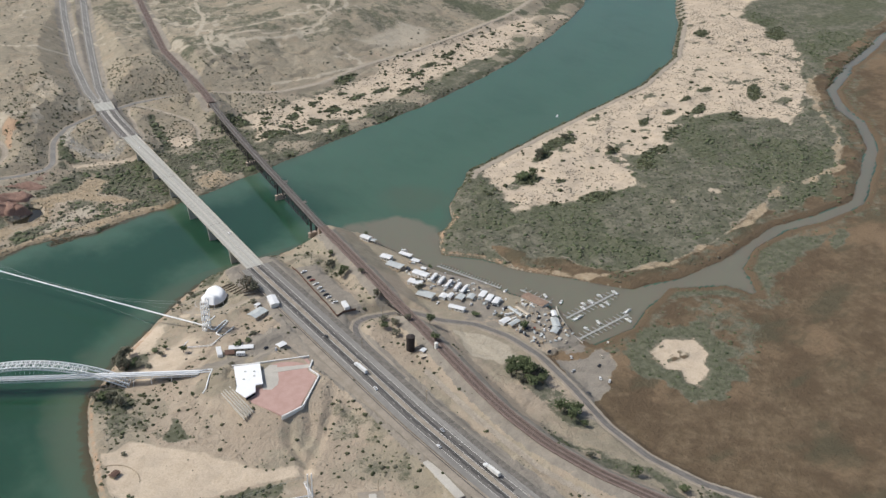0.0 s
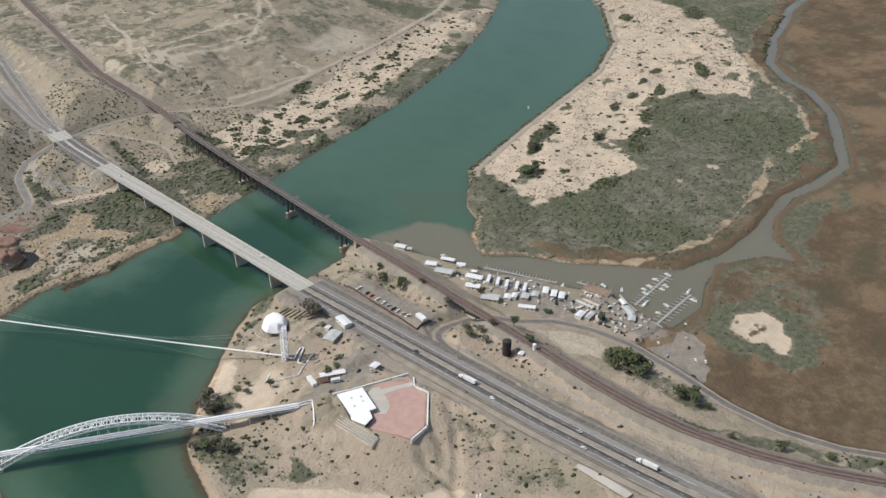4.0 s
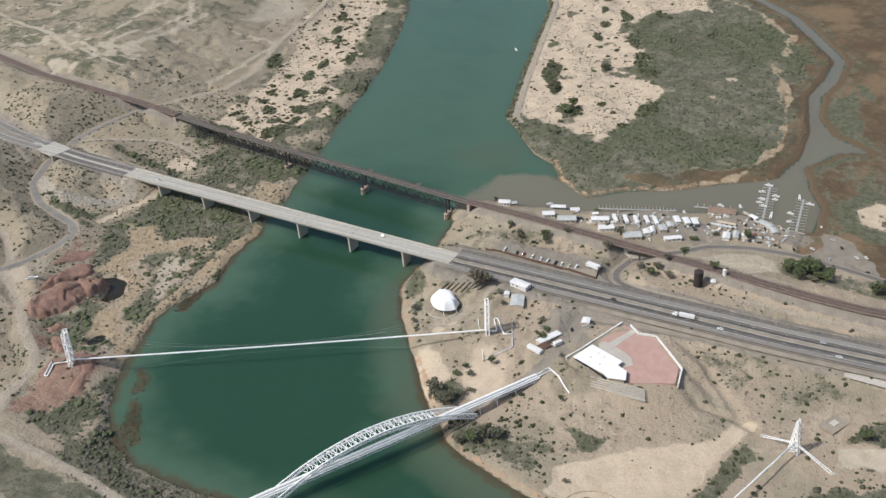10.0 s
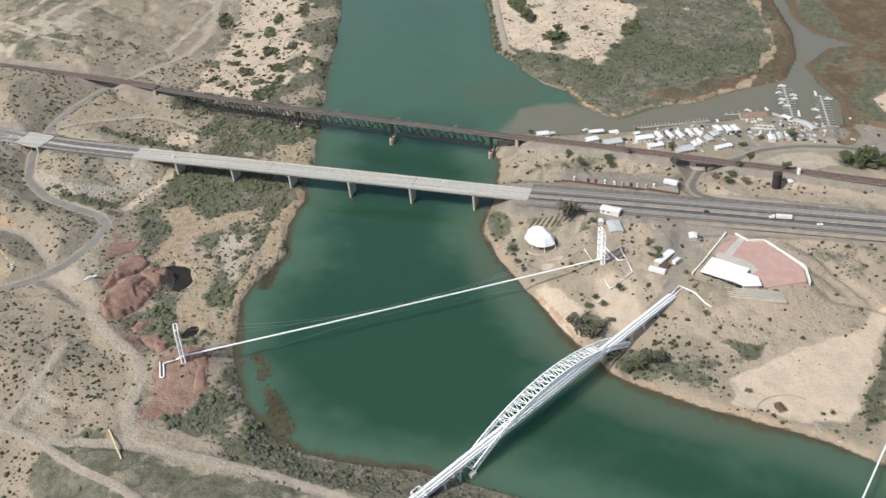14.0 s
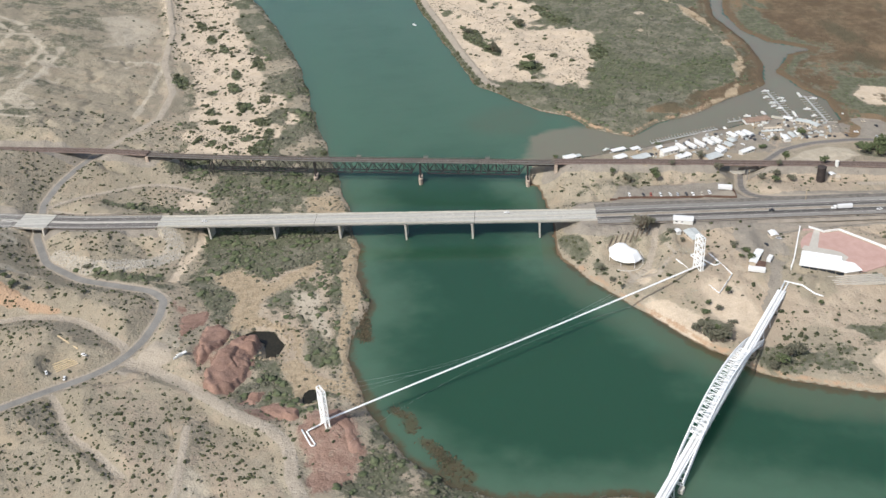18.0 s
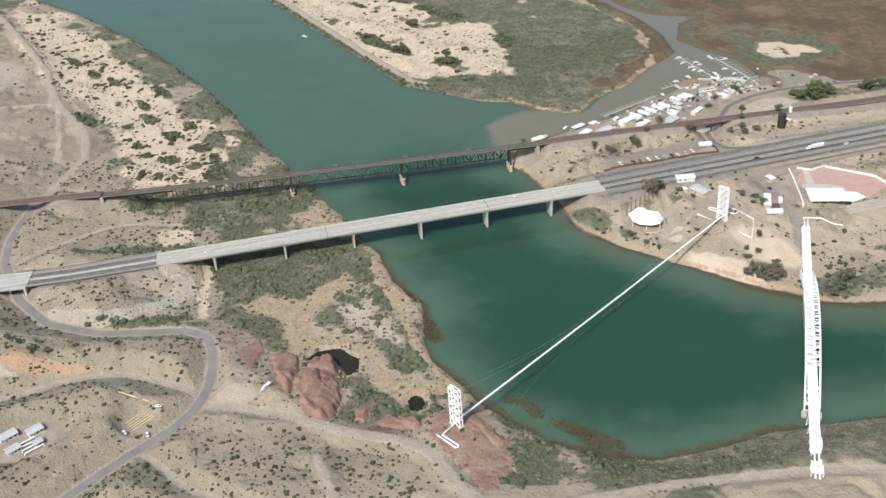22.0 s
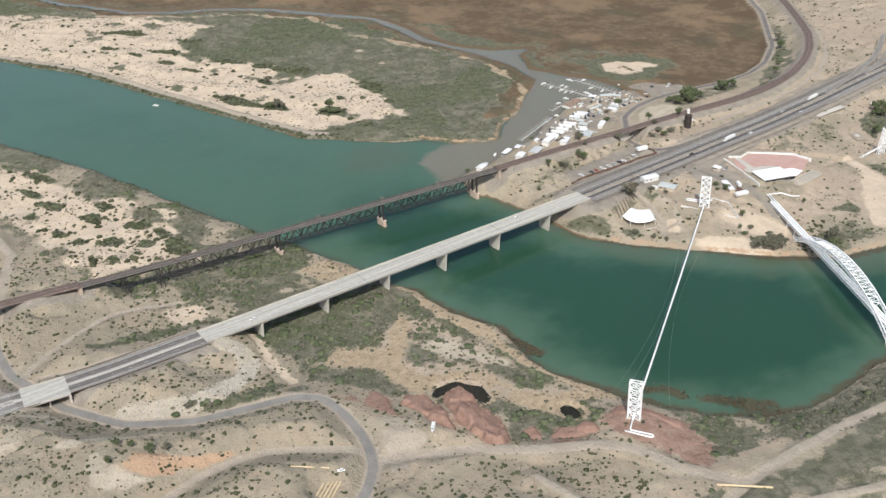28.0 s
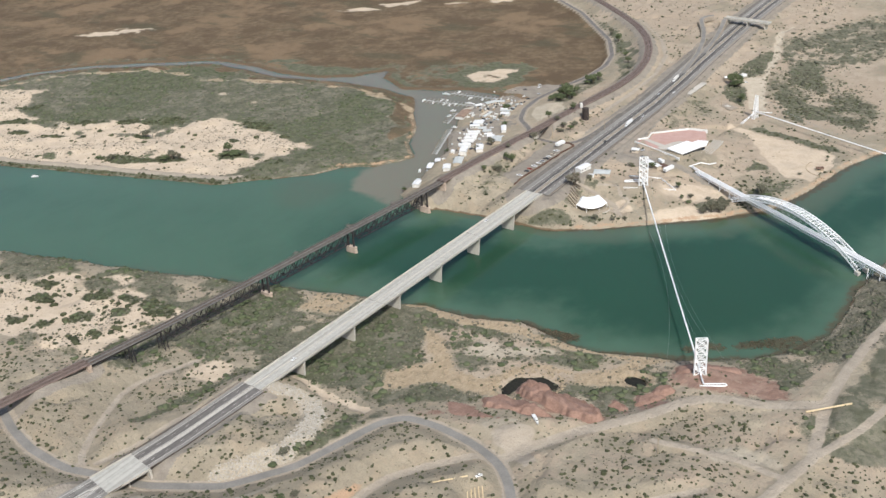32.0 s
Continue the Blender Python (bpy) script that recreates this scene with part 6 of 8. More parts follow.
def boat(x, y, turn, l=8.0, group="boats at the docks", z=0.0, label="small white motorboat moored on brown water"):
    top = thing("boat", label, "boat", pose(x, y, z, 0, 0, turn), group)
    bm = bmesh.new()
    n = 9
    rows = []
    for k in range(n):
        u = k / (n - 1)
        w = 1.35 * (1 - max(0, u - 0.45) ** 2 / 0.31)
        xx = (u - 0.5) * l
        rows.append([bm.verts.new((xx, s * w * f, h)) for s, f, h in ((-1, 1, 1.1), (-1, 0.7, -0.25), (1, 0.7, -0.25), (1, 1, 1.1))])
    for a, b in zip(rows, rows[1:]):
        for k in range(3):
            bm.faces.new((a[k], a[k + 1], b[k + 1], b[k]))
        bm.faces.new((a[3], a[0], b[0], b[3]))
    bm.faces.new(rows[0]), bm.faces.new(rows[-1])
    part("hull", bm, WHITE_ROOF, top)
    bm = bmesh.new()
    box(bm, (l * 0.06, 0, 1.65), (l * 0.36, 2.0, 1.3), 0, 0.3)
    cabin = part("cabin", bm, PALE_SHEET, top)
    bm = bmesh.new()
    box(bm, (l * 0.06 + l * 0.18, 0, 1.8), (0.1, 1.6, 0.6))
    part("windscreen", bm, GLASS_DARK, cabin)
    bm = bmesh.new()
    box(bm, (-l * 0.5 - 0.2, 0, 0.9), (0.6, 0.6, 1.4), 0, 0.1)
    part("outboard_motor", bm, RUBBER, top)
    return top


def dock(a, b, fingers, reach, label, sides=(-1, 1)):
    a, b = Vector((*a, 0)), Vector((*b, 0))
    d = (b - a).normalized()
    s = Vector((d.y, -d.x, 0))
    turn = math.degrees(math.atan2(d.y, d.x))
    top = thing("dock", label, "dock", None, "docks of the marina")
    bm = bmesh.new()
    c = (a + b) / 2
    box(bm, (c.x, c.y, 0.55), ((b - a).length, 2.3, 0.4), turn)
    part("walkway", bm, DOCK, top)
    for k in range(fingers):
        for o in sides:
            c = a.lerp(b, (k + 0.5) / fingers) + s * o * (reach / 2 + 1.0)
            bm = bmesh.new()
            box(bm, (c.x, c.y, 0.5), (0.7, reach, 0.35), turn)
            part("finger", bm, DOCK, top)
            q = a.lerp(b, (k + 0.5) / fingers) + s * o * (reach + 0.8)
            bm = bmesh.new()
            tube(bm, [(q.x, q.y, -3), (q.x, q.y, 2.2)], 0.22, 6)
            part("pile", bm, WOOD, top)
    return top


# visitor plaza
def plaza():
    wall_line = [(292, 741), (306, 735), (357, 717), (356.5, 709), (348, 699), (350.5, 685), (317, 653), (296, 650)]
    floor = thing("plaza", "pink gravel plaza with pale concrete paths", "plaza", kind="structure")
    bm = bmesh.new()
    prism(bm, [(304, 733), (355, 715), (354, 709), (346, 699), (348.5, 686), (316, 655.5), (297, 652.5), (283, 684), (290, 700)], 15.0, 17.45)
    part("gravel", bm, PINK, floor)
    bm = bmesh.new()
    prism(bm, [(304, 731), (318, 727), (327, 721), (318, 700), (314, 694), (306, 690), (300, 694), (301, 700)], 16.0, 17.52)
    part("paving", bm, CONCRETE, floor)
    bm = bmesh.new()
    prism(bm, [(322, 719), (352, 706), (350, 701.5), (319, 712)], 16.0, 17.60)
    part("path", bm, CONCRETE, floor)
    top = thing("plaza_wall", "long white plastered wall around the plaza", "wall")
    for a, b in zip(wall_line, wall_line[1:]):
        if a == (357, 717):
            continue
        bm = bmesh.new()
        ga, gb = min(17.2, ground_z(*a)), min(17.2, ground_z(*b))
        va, vb = Vector((*a, 0)), Vector((*b, 0))
        d = (vb - va).normalized()
        c = (va + vb) / 2
        box(bm, (c.x, c.y, 16.6), ((vb - va).length + 0.8, 0.8, 4.0), math.degrees(math.atan2(d.y, d.x)), 0.06)
        seg = part("wall_panel", bm, WHITE_PLASTER, top)
        bm = bmesh.new()
        box(bm, (c.x, c.y, 18.68), ((vb - va).length + 0.9, 1.1, 0.2), math.degrees(math.atan2(d.y, d.x)))
        part("coping", bm, WHITE_PLASTER, seg)
    house = thing("visitor_building", "white flat-roofed building beside the pink plaza", "building")
    roof_line = [(291, 735), (313, 727), (301.5, 697), (295, 699), (291, 690), (280, 687), (277, 701), (281, 706)]
    mid = Vector((295, 711))
    inner = [tuple(mid + (Vector(p) - mid) * 0.93) for p in roof_line]
    bm = bmesh.new()
    prism(bm, inner, 13.0, 20.6)
    part("wall", bm, TAN_WALL, house)
    bm = bmesh.new()
    prism(bm, roof_line, 20.6, 21.5)
    bmesh.ops.bevel(bm, geom=list(bm.edges), offset=0.12, segments=1, affect="EDGES")
    part("roof", bm, WHITE_STEEL, house)
    # Windows, oversized so their dark glass also imitates the wall's shade under the roof.
    for p, q, n in (((277, 701), (291, 735), 5), ((280, 687), (291, 690), 2), ((301.5, 697), (313, 727), 4)):
        for k in range(n):
            f = (k + 0.5) / n
            c = mid + ((Vector(p).lerp(Vector(q), f)) - mid) * 0.935
            bm = bmesh.new()
            d = Vector(q) - Vector(p)
            box(bm, (c.x, c.y, 18.7), (d.length / n * 0.86, 0.3, 3.0), math.degrees(math.atan2(d.y, d.x)))
            part("window", bm, GLASS_DARK, house)
    for x, y in ((296, 722), (300, 712), (290, 712), (303, 718)):
        bm = bmesh.new()
        box(bm, (x, y, 21.9), (1.6, 1.4, 0.9), 20, 0.1)
        part("roof_vent", bm, PALE_SHEET, house)
    steps_thing = thing("garden_terrace", "stepped low concrete terrace walls on the slope", "terrace")
    for k in range(5):
        x = 277.5 - k * 2.3
        bm = bmesh.new()
        z = ground_z(x, 693)
        a, b = Vector((x - 0.5, 715 - k)), Vector((x + 1.6, 671 - k * 0.8))
        c = (a + b) / 2
        box(bm, (c.x, c.y, z + 0.3), ((b - a).length, 0.8, 2.6), math.degrees(math.atan2(b.y - a.y, b.x - a.x)))
        part("low_wall", bm, CONCRETE, steps_thing)


plaza()


def tent():
    """A white shade tent: a membrane stretched over two peaks, its tips pulled out to short masts and its edges curved inwards."""
    cx, cy, g, turn = 332, 873, 6.0, radians(44)
    tips = [(0.15, 16.5, 6.4), (0.95, 14.5, 5.2), (1.95, 13.5, 5.0), (2.75, 16.5, 6.0), (3.55, 15.5, 4.4), (4.35, 13.0, 4.0), (5.35, 14.0, 4.4)]
    top = thing("shade_tent", "white membrane tent with pulled-out tips on sandy ground", "tent", pose(cx, cy, g))
    rim = []
    for (a, ra, za), (b, rb, zb) in zip(tips, tips[1:] + [(tips[0][0] + 2 * math.pi, *tips[0][1:])]):
        for k in range(8):
            f = k / 8
            dip = 4 * f * (1 - f)
            w, r = a + (b - a) * f, (ra + (rb - ra) * f) * (1 - 0.09 * dip)
            u, v = r * math.cos(w), r * 0.95 * math.sin(w)
            rim.append((u * math.cos(turn) - v * math.sin(turn), u * math.sin(turn) + v * math.cos(turn), za + (zb - za) * f - 1.1 * dip))
    bm = bmesh.new()
    rows, n = 9, len(rim)
    grid = []
    for i in range(1, rows + 1):
        u = i / rows
        row = []
        for x, y, z in rim:
            px, py = x * u, y * u
            m = px * math.cos(turn) + py * math.sin(turn)
            crown = 9.2 + 4.2 * math.exp(-((m - 9) / 3.8) ** 2) + 3.0 * math.exp(-((m + 9) / 3.8) ** 2)
            row.append(bm.verts.new((px, py, z * u ** 5 + crown * (1 - u ** 5))))
        grid.append(row)
    for a, b in zip(grid, grid[1:]):
        for k in range(n):
            bm.faces.new((a[k], a[(k + 1) % n], b[(k + 1) % n], b[k]))
    bm.faces.new(grid[0])
    part("membrane", bm, WHITE_STEEL, top, smooth=True)
    for k in range(0, n, 8):
        x, y, z = rim[k]
        bm = bmesh.new()
        tube(bm, [(x, y, ground_z(cx + x, cy + y) - g - 0.3), (x, y, z + 0.3)], 0.2, 6)
        part("mast", bm, WHITE_STEEL, top)
    bm = bmesh.new()
    tube(bm, [(20 * math.cos(a), 16 * math.sin(a), ground_z(cx + 20 * math.cos(a), cy + 16 * math.sin(a)) - g + 0.2) for a in (2.6 + 2.6 * k / 20 for k in range(21))], 0.4, 6)
    part("kerb", bm, CONCRETE, top)


tent()
shed("house", "white-roofed house beside the highway", "house", 371, 817, 17, 8, 78, 4.2, WHITE_ROOF, PALE_SHEET, 0.8)
shed("house", "low house with a grey sheet roof", "house", 351, 811, 17, 11, 20, 3.6, GREY_ROOF, TAN_WALL, 1.0)
shed("shed", "tiny white outbuilding beside the grey-roofed house", "shed", 357, 824, 5, 4, 20, 2.6, WHITE_ROOF, PALE_SHEET, 0.5)
camper(292, 769, 14, 4.6, 74, label="long white caravan trailer on the dusty yard")
shed("shed", "white open-fronted carport with a flat roof", "shed", 312, 765, 22, 5.5, -28, 3.4, WHITE_ROOF, TAN_WALL, 0.4)
camper(307, 755, 8, 3.6, -30, label="short white rounded tank trailer in the yard")
shed("shed", "brown wooden deck shed between trailers", "shed", 300, 764, 8, 7, -20, 2.4, RUST_FENCE, WOOD, 0.5)
shed("shed", "small pale hut beside the highway", "shed", 343, 744, 8, 6, 10, 3.0, WHITE_ROOF, TAN_WALL, 0.7)
car(336, 741, 60, PAINTS[1], label="silver car parked in a dusty yard")
car(331, 752, 20, PAINTS[3], label="dark car parked in a dusty yard")
shed("beach_hut", "small brown shade hut on the beach", "hut", 158, 672, 7, 5, 30, 2.6, RUST_FENCE, WOOD, 0.6)
bm = bmesh.new()
pts = []
for k in range(15):
    a = radians(-20 + 150 * k / 14)
    pts.append((152 + 22 * math.cos(a), 664 + 24 * math.sin(a), ground_z(152 + 22 * math.cos(a), 664 + 24 * math.sin(a)) + 0.2))
tube(bm, pts, 0.45, 6)
kerb = thing("beach_kerb", "curved low timber kerb on the sand", "kerb")
part("rail", bm, WOOD, kerb)
bm = bmesh.new()
box(bm, (150, 632, 1.2), (30, 8, 1.2), 8)
ramp = thing("boat_ramp", "pale concrete boat ramp at the water", "ramp")
part("slab", bm, CONCRETE, ramp)

# parking lot by the highway
fence = thing("lot_fence", "long rusty brown fence along the parking lot", "fence")
for a, b in (((423, 877), (417.5, 819)), ((417.5, 819), (412, 761)), ((412, 761), (434, 762.5))):
    n = 8
    for k in range(n):
        p, q = Vector(a).lerp(Vector(b), k / n), Vector(a).lerp(Vector(b), (k + 1) / n)
        c = (p + q) / 2
        bm = bmesh.new()
        box(bm, (c.x, c.y, ground_z(c.x, c.y) + 0.9), ((q - p).length - 0.15, 0.35, 2.6), math.degrees(math.atan2(q.y - p.y, q.x - p.x)))
        part("panel", bm, RUST_FENCE, fence)
for k, (x, y) in enumerate(((427, 858), (426, 845), (426, 838), (425.5, 829), (425, 820), (424.5, 813), (424, 805), (424, 799), (423, 791), (422.5, 784))):
    car(x, y, 4 + 8 * math.sin(k * 2.1), PAINTS[(0, 3, 2, 0, 0, 1, 3, 0, 4, 0)[k]], "cars in the parking lot", l=7.2 if k % 3 == 0 else 6.0,
        label=("white", "dark", "red", "white", "white", "silver", "dark", "white", "tan", "white")[k] + " car parked beside a rusty fence")
camper(426, 769, 13, 5, 78, label="white box trailer at the end of the lot")

# camp beside the southern wash
shed("canopy", "small white pitched canopy under a big tree", "canopy", 349, 449, 7, 6, 30, 3.0, WHITE_ROOF, WOOD, 1.2)
car(325, 444, 20, PAINTS[0], label="white pickup parked on the pale wash")
camper(335, 424, 8, 3.4, 60, label="short white camping trailer beside the wash")
junk = thing("scrap_pile", "pile of pale scrap and boards beside the wash", "scrap pile", pose(338, 418, ground_z(338, 418)))
junk_rng = random.Random(3)
for k in range(12):
    bm = bmesh.new()
    box(bm, (junk_rng.uniform(-5, 5), junk_rng.uniform(-4, 4), 0.5 + 0.1 * k), (junk_rng.uniform(1, 4), junk_rng.uniform(0.6, 2), junk_rng.uniform(0.5, 1.4)), junk_rng.uniform(0, 180), 0.06)
    part("board" if k % 2 else "crate", bm, (PALE_SHEET, WOOD, GREY_ROOF)[k % 3], junk)

# water tank by the railway
tank = thing("water_tank", "tall rusty black cylindrical steel tank", "tank", pose(442, 676, ground_z(442, 676)))
bm = bmesh.new()
bmesh.ops.create_cone(bm, cap_ends=True, segments=28, radius1=4.0, radius2=4.0, depth=15.5, matrix=pose(0, 0, 7.4))
part("shell", bm, TANK_STEEL, tank)
for z in (1, 4, 7, 10, 13):
    bm = bmesh.new()
    bmesh.ops.create_cone(bm, cap_ends=False, segments=28, radius1=4.12, radius2=4.12, depth=0.35, matrix=pose(0, 0, z))
    part("hoop", bm, TANK_STEEL, tank)
bm = bmesh.new()
bmesh.ops.create_cone(bm, cap_ends=True, segments=28, radius1=4.25, radius2=0.4, depth=1.4, matrix=pose(0, 0, 15.8))
part("roof", bm, TANK_STEEL, tank)
shed("shed", "small pale shed beside the tank", "shed", 448, 664, 5, 4, 20, 2.6, WHITE_ROOF, TAN_WALL, 0.5)
shed("shed", "low tan ruin beside the railway", "shed", 445, 659, 6, 4, -10, 1.8, TAN_WALL, TAN_WALL, 0.3)
small = thing("water_cistern", "small white upright cistern", "tank", pose(458, 657, ground_z(458, 657)))
bm = bmesh.new()
bmesh.ops.create_cone(bm, cap_ends=True, segments=16, radius1=1.8, radius2=1.8, depth=6, matrix=pose(0, 0, 2.6))
part("shell", bm, PALE_SHEET, small)
bm = bmesh.new()
bmesh.ops.create_cone(bm, cap_ends=True, segments=16, radius1=1.9, radius2=0.2, depth=0.8, matrix=pose(0, 0, 6.0))
part("roof", bm, PALE_SHEET, small)

# railway underpass, highway overpasses and the old slab bridge
under = thing("railway_underpass", "concrete railway bridge over the marina road", "bridge")
for y in (747.5, 730.5):
    bm = bmesh.new()
    box(bm, (471 - (739 - y) * 0.1, y, 16.5), (15, 1.6, 11.5), 84)
    part("abutment", bm, CONCRETE, under)
for o in (-5.2, 5.2):
    bm = bmesh.new()
    box(bm, (469.5 + o, 739, 21.6), (0.8, 20, 2.6), 5)
    part("girder", bm, STEEL_BLACK, under)
over = thing("highway_overpass", "pale concrete highway overpass above the bend road", "bridge")
bm = bmesh.new()
box(bm, (408.5, 1428, 21.35), (25, 33, 1.4), -9)
part("deck", bm, DECK_CONCRETE, over)
for o in (-13.4, 13.4):
    bm = bmesh.new()
    box(bm, (408.5 + o * 0.93, 1428 + o * -0.15, 22.2), (0.6, 33, 1.4), -9)
    part("parapet", bm, CONCRETE, over)
for y in (1412.5, 1443.5):
    bm = bmesh.new()
    box(bm, (405.5 + (y - 1409) * 0.16, y, 17.2), (27, 1.6, 8.4), -9)
    part("abutment", bm, CONCRETE, over)
for o in (-8, 0, 8):
    bm = bmesh.new()
    tube(bm, [(408.5 + o, 1428, 12), (408.5 + o, 1428, 21)], 0.7, 10)
    part("column", bm, CONCRETE, over)
OVER_X, OVER_Y, OVER_TURN = 406, 222, -5
cross = thing("highway_overpass", "concrete overpass that carries a side road across the highway", "bridge")
bm = bmesh.new()
box(bm, (OVER_X, OVER_Y, 25.0), (72, 11, 1.8), OVER_TURN)
part("deck", bm, DECK_CONCRETE, cross)
for o in (-5.3, 5.3):
    bm = bmesh.new()
    box(bm, (OVER_X - o * math.sin(radians(OVER_TURN)), OVER_Y + o * math.cos(radians(OVER_TURN)), 26.4), (72, 0.5, 1.4), OVER_TURN)
    part("parapet", bm, CONCRETE, cross)
for u in (-30, -2, 30):
    bm = bmesh.new()
    box(bm, (OVER_X + u, OVER_Y + u * math.sin(radians(OVER_TURN)), 19.5), (1.6, 9, 9.5), OVER_TURN)
    part("pier", bm, CONCRETE, cross)
slab = thing("slab_bridge", "old pale concrete slab bridge beside the highway", "bridge")
bm = bmesh.new()
box(bm, (366.5, 513, 15.6), (7.5, 50, 1.0), -2, 0.1)
part("deck", bm, CONCRETE, slab)
for y in (492, 506, 520, 534):
    bm = bmesh.new()
    box(bm, (366.5, y, 10), (6.0, 1.2, 11), -2)
    part("pier", bm, CONCRETE, slab)
pad = thing("helipad", "square concrete pad with a mast on the sand", "pad")
bm = bmesh.new()
box(bm, (314, 535, ground_z(314, 535) + 0.4), (21, 13, 1.4), -27)
part("slab", bm, GRAVEL, pad)
bm = bmesh.new()
box(bm, (315, 535, ground_z(314, 535) + 1.4), (6, 5, 0.8), -27)
part("plinth", bm, CONCRETE, pad)
bm = bmesh.new()
tube(bm, [(322, 538, 4), (322, 538, 18)], 0.25, 6)
part("mast", bm, WOOD, pad)

# marina
for k, (x, y) in enumerate(((545.5, 789.5), (548.2, 779), (550.7, 769), (555.2, 759.3), (557.3, 750.6))):
    camper(x, y, 15, 3.7, 32, "trailers of the marina", label="long white caravan trailer on marina gravel")
for x, y in ((568, 732), (569.5, 722.5), (572.6, 715)):
    shed("carport", "white flat-roofed carport at the marina", "carport", x, y, 12, 5.4, 32, 3.2, WHITE_ROOF, PALE_SHEET, 0.3, group="carports of the marina")
for x, y, l, w, turn, h, roof, label in (
        (538, 803, 19, 10, -66, 4.2, WHITE_ROOF, "large white-roofed hall at the marina"), (527, 855, 13, 10, -60, 4.0, WHITE_ROOF, "white-roofed house beside the railway"),
        (525, 834, 20, 12, -66, 3.8, GREY_ROOF, "low marina shed with a grey roof"), (532, 907, 13, 9, -70, 3.8, WHITE_ROOF, "white-roofed house at the railway bridge"),
        (536, 899, 8, 6, -60, 3.0, GREY_ROOF, "small grey-roofed lean-to by the water"), (523, 791, 16, 10, -60, 3.8, WHITE_ROOF, "white-roofed workshop at the marina"),
        (517, 762, 19, 13, -60, 3.8, GREY_ROOF, "marina building with a pale grey roof"), (532, 752, 9, 8, 30, 3.0, WHITE_ROOF, "small white-roofed hut at the marina"),
        (538, 748, 10, 5, 30, 3.0, WHITE_ROOF, "narrow white-roofed hut at the marina"), (545, 740, 11, 9, 30, 3.0, GREY_ROOF, "small marina hut with a pale roof"),
        (530, 725, 18, 7, -58, 3.4, WHITE_ROOF, "long white shed beside the marina road"), (577, 689, 22, 4, -88, 2.2, GREY_ROOF, "long low pale storage rack"),
        (584, 686, 20, 4, -88, 2.2, TAN_WALL, "long low tan storage rack"), (556, 679, 12, 8, 12, 3.2, WHITE_ROOF, "white-roofed workshop at the marina"),
        (561, 671, 14, 6, 12, 3.2, GREY_ROOF, "grey-roofed shed at the marina"), (567, 664, 9, 5, 12, 3.0, WHITE_ROOF, "small white-roofed shed under trees"),
        # The brown one is an open deck; its walls and roof are made up.
        (609, 697, 30, 15, -78, 2.4, BROWN_DECK, "weathered brown open dock deck, built as a low shed"), (597, 650, 16, 9, 60, 3.0, GREY_ROOF, "grey boat repair shed"),
        (588, 640, 12, 8, 30, 2.6, GREY_ROOF, "low grey boat repair shed"), (607, 664, 10, 6, 60, 2.6, WHITE_ROOF, "white hut beside the boat docks"),
        (555, 735, 10, 8, 30, 3.0, GREY_ROOF, "pale hut with a grey roof"), (548, 812, 6, 5, -60, 2.6, WHITE_ROOF, "tiny white hut beside the marina hall")):
    shed("shed", label, "shed", x, y, l * 0.92, w * 0.8, turn, h, roof, TAN_WALL if roof is GREY_ROOF else PALE_SHEET, 0.8)
for x, y, l, turn in ((551.5, 854, 16, -68), (553, 836, 10, -62)):
    raft = thing("boathouse", "white-roofed floating boathouse at the shore", "boathouse", pose(x, y, 0.5, 0, 0, turn))
    bm = bmesh.new()
    box(bm, (0, 0, 0), (l + 2, 7, 0.5))
    part("raft", bm, DOCK, raft)
    for u in (-0.45, 0.45):
        for v in (-2.8, 2.8):
            bm = bmesh.new()
            beam(bm, (u * l, v, 0.2), (u * l, v, 3.2), 0.25)
            part("post", bm, WOOD, raft)
    bm = bmesh.new()
    box(bm, (0, 0, 3.35), (l, 6.6, 0.3), 0, 0.05)
    part("roof", bm, WHITE_ROOF, raft)
dock((618, 657), (691, 666), 12, 6.5, "long grey finger dock in the marina")
dock((602, 621), (676, 628), 12, 6.5, "long grey finger dock beside the marina bank")
dock((569, 817), (598, 741), 22, 5.0, "grey dock along the marina shore", (-1,))
dock((614, 727), (624, 688), 6, 6.0, "short grey dock with a fuel hut", (-1,))
walkway = thing("shore_walkway", "curved pale walkway along the marina bank", "walkway")
bm = bmesh.new()
wpts = [(622, 678), (613, 662), (607, 645), (601, 630), (600, 612)]
for a, b in zip(wpts, wpts[1:]):
    beam(bm, (*a, 1.6), (*b, 1.6), 0.5, 3.0)
part("planks", bm, CONCRETE, walkway)
for k, (x, y, turn, l) in enumerate(((628, 703, 80, 8), (629, 651, 5, 16), (680, 633, 10, 12), (640, 634, 80, 8), (622, 600, 30, 7), (634, 684, 30, 8), (558, 866, -60, 8), (589, 756, 30, 8), (598, 733, 20, 9),
                                     (660, 668, 95, 8), (672, 656, 95, 8), (694, 668, 95, 9), (668, 620, 95, 9), (645, 663, 95, 8))):
    boat(x, y, turn, l)
for x, y, turn, l in ((651, 668, -83, 7), (664, 655, 97, 6.5), (676, 671, -83, 7.5), (622, 631, -84, 7)):
    boat(x, y, turn, l)
boat(974, 1093, 40, 9, "", label="small white motorboat on the open river")
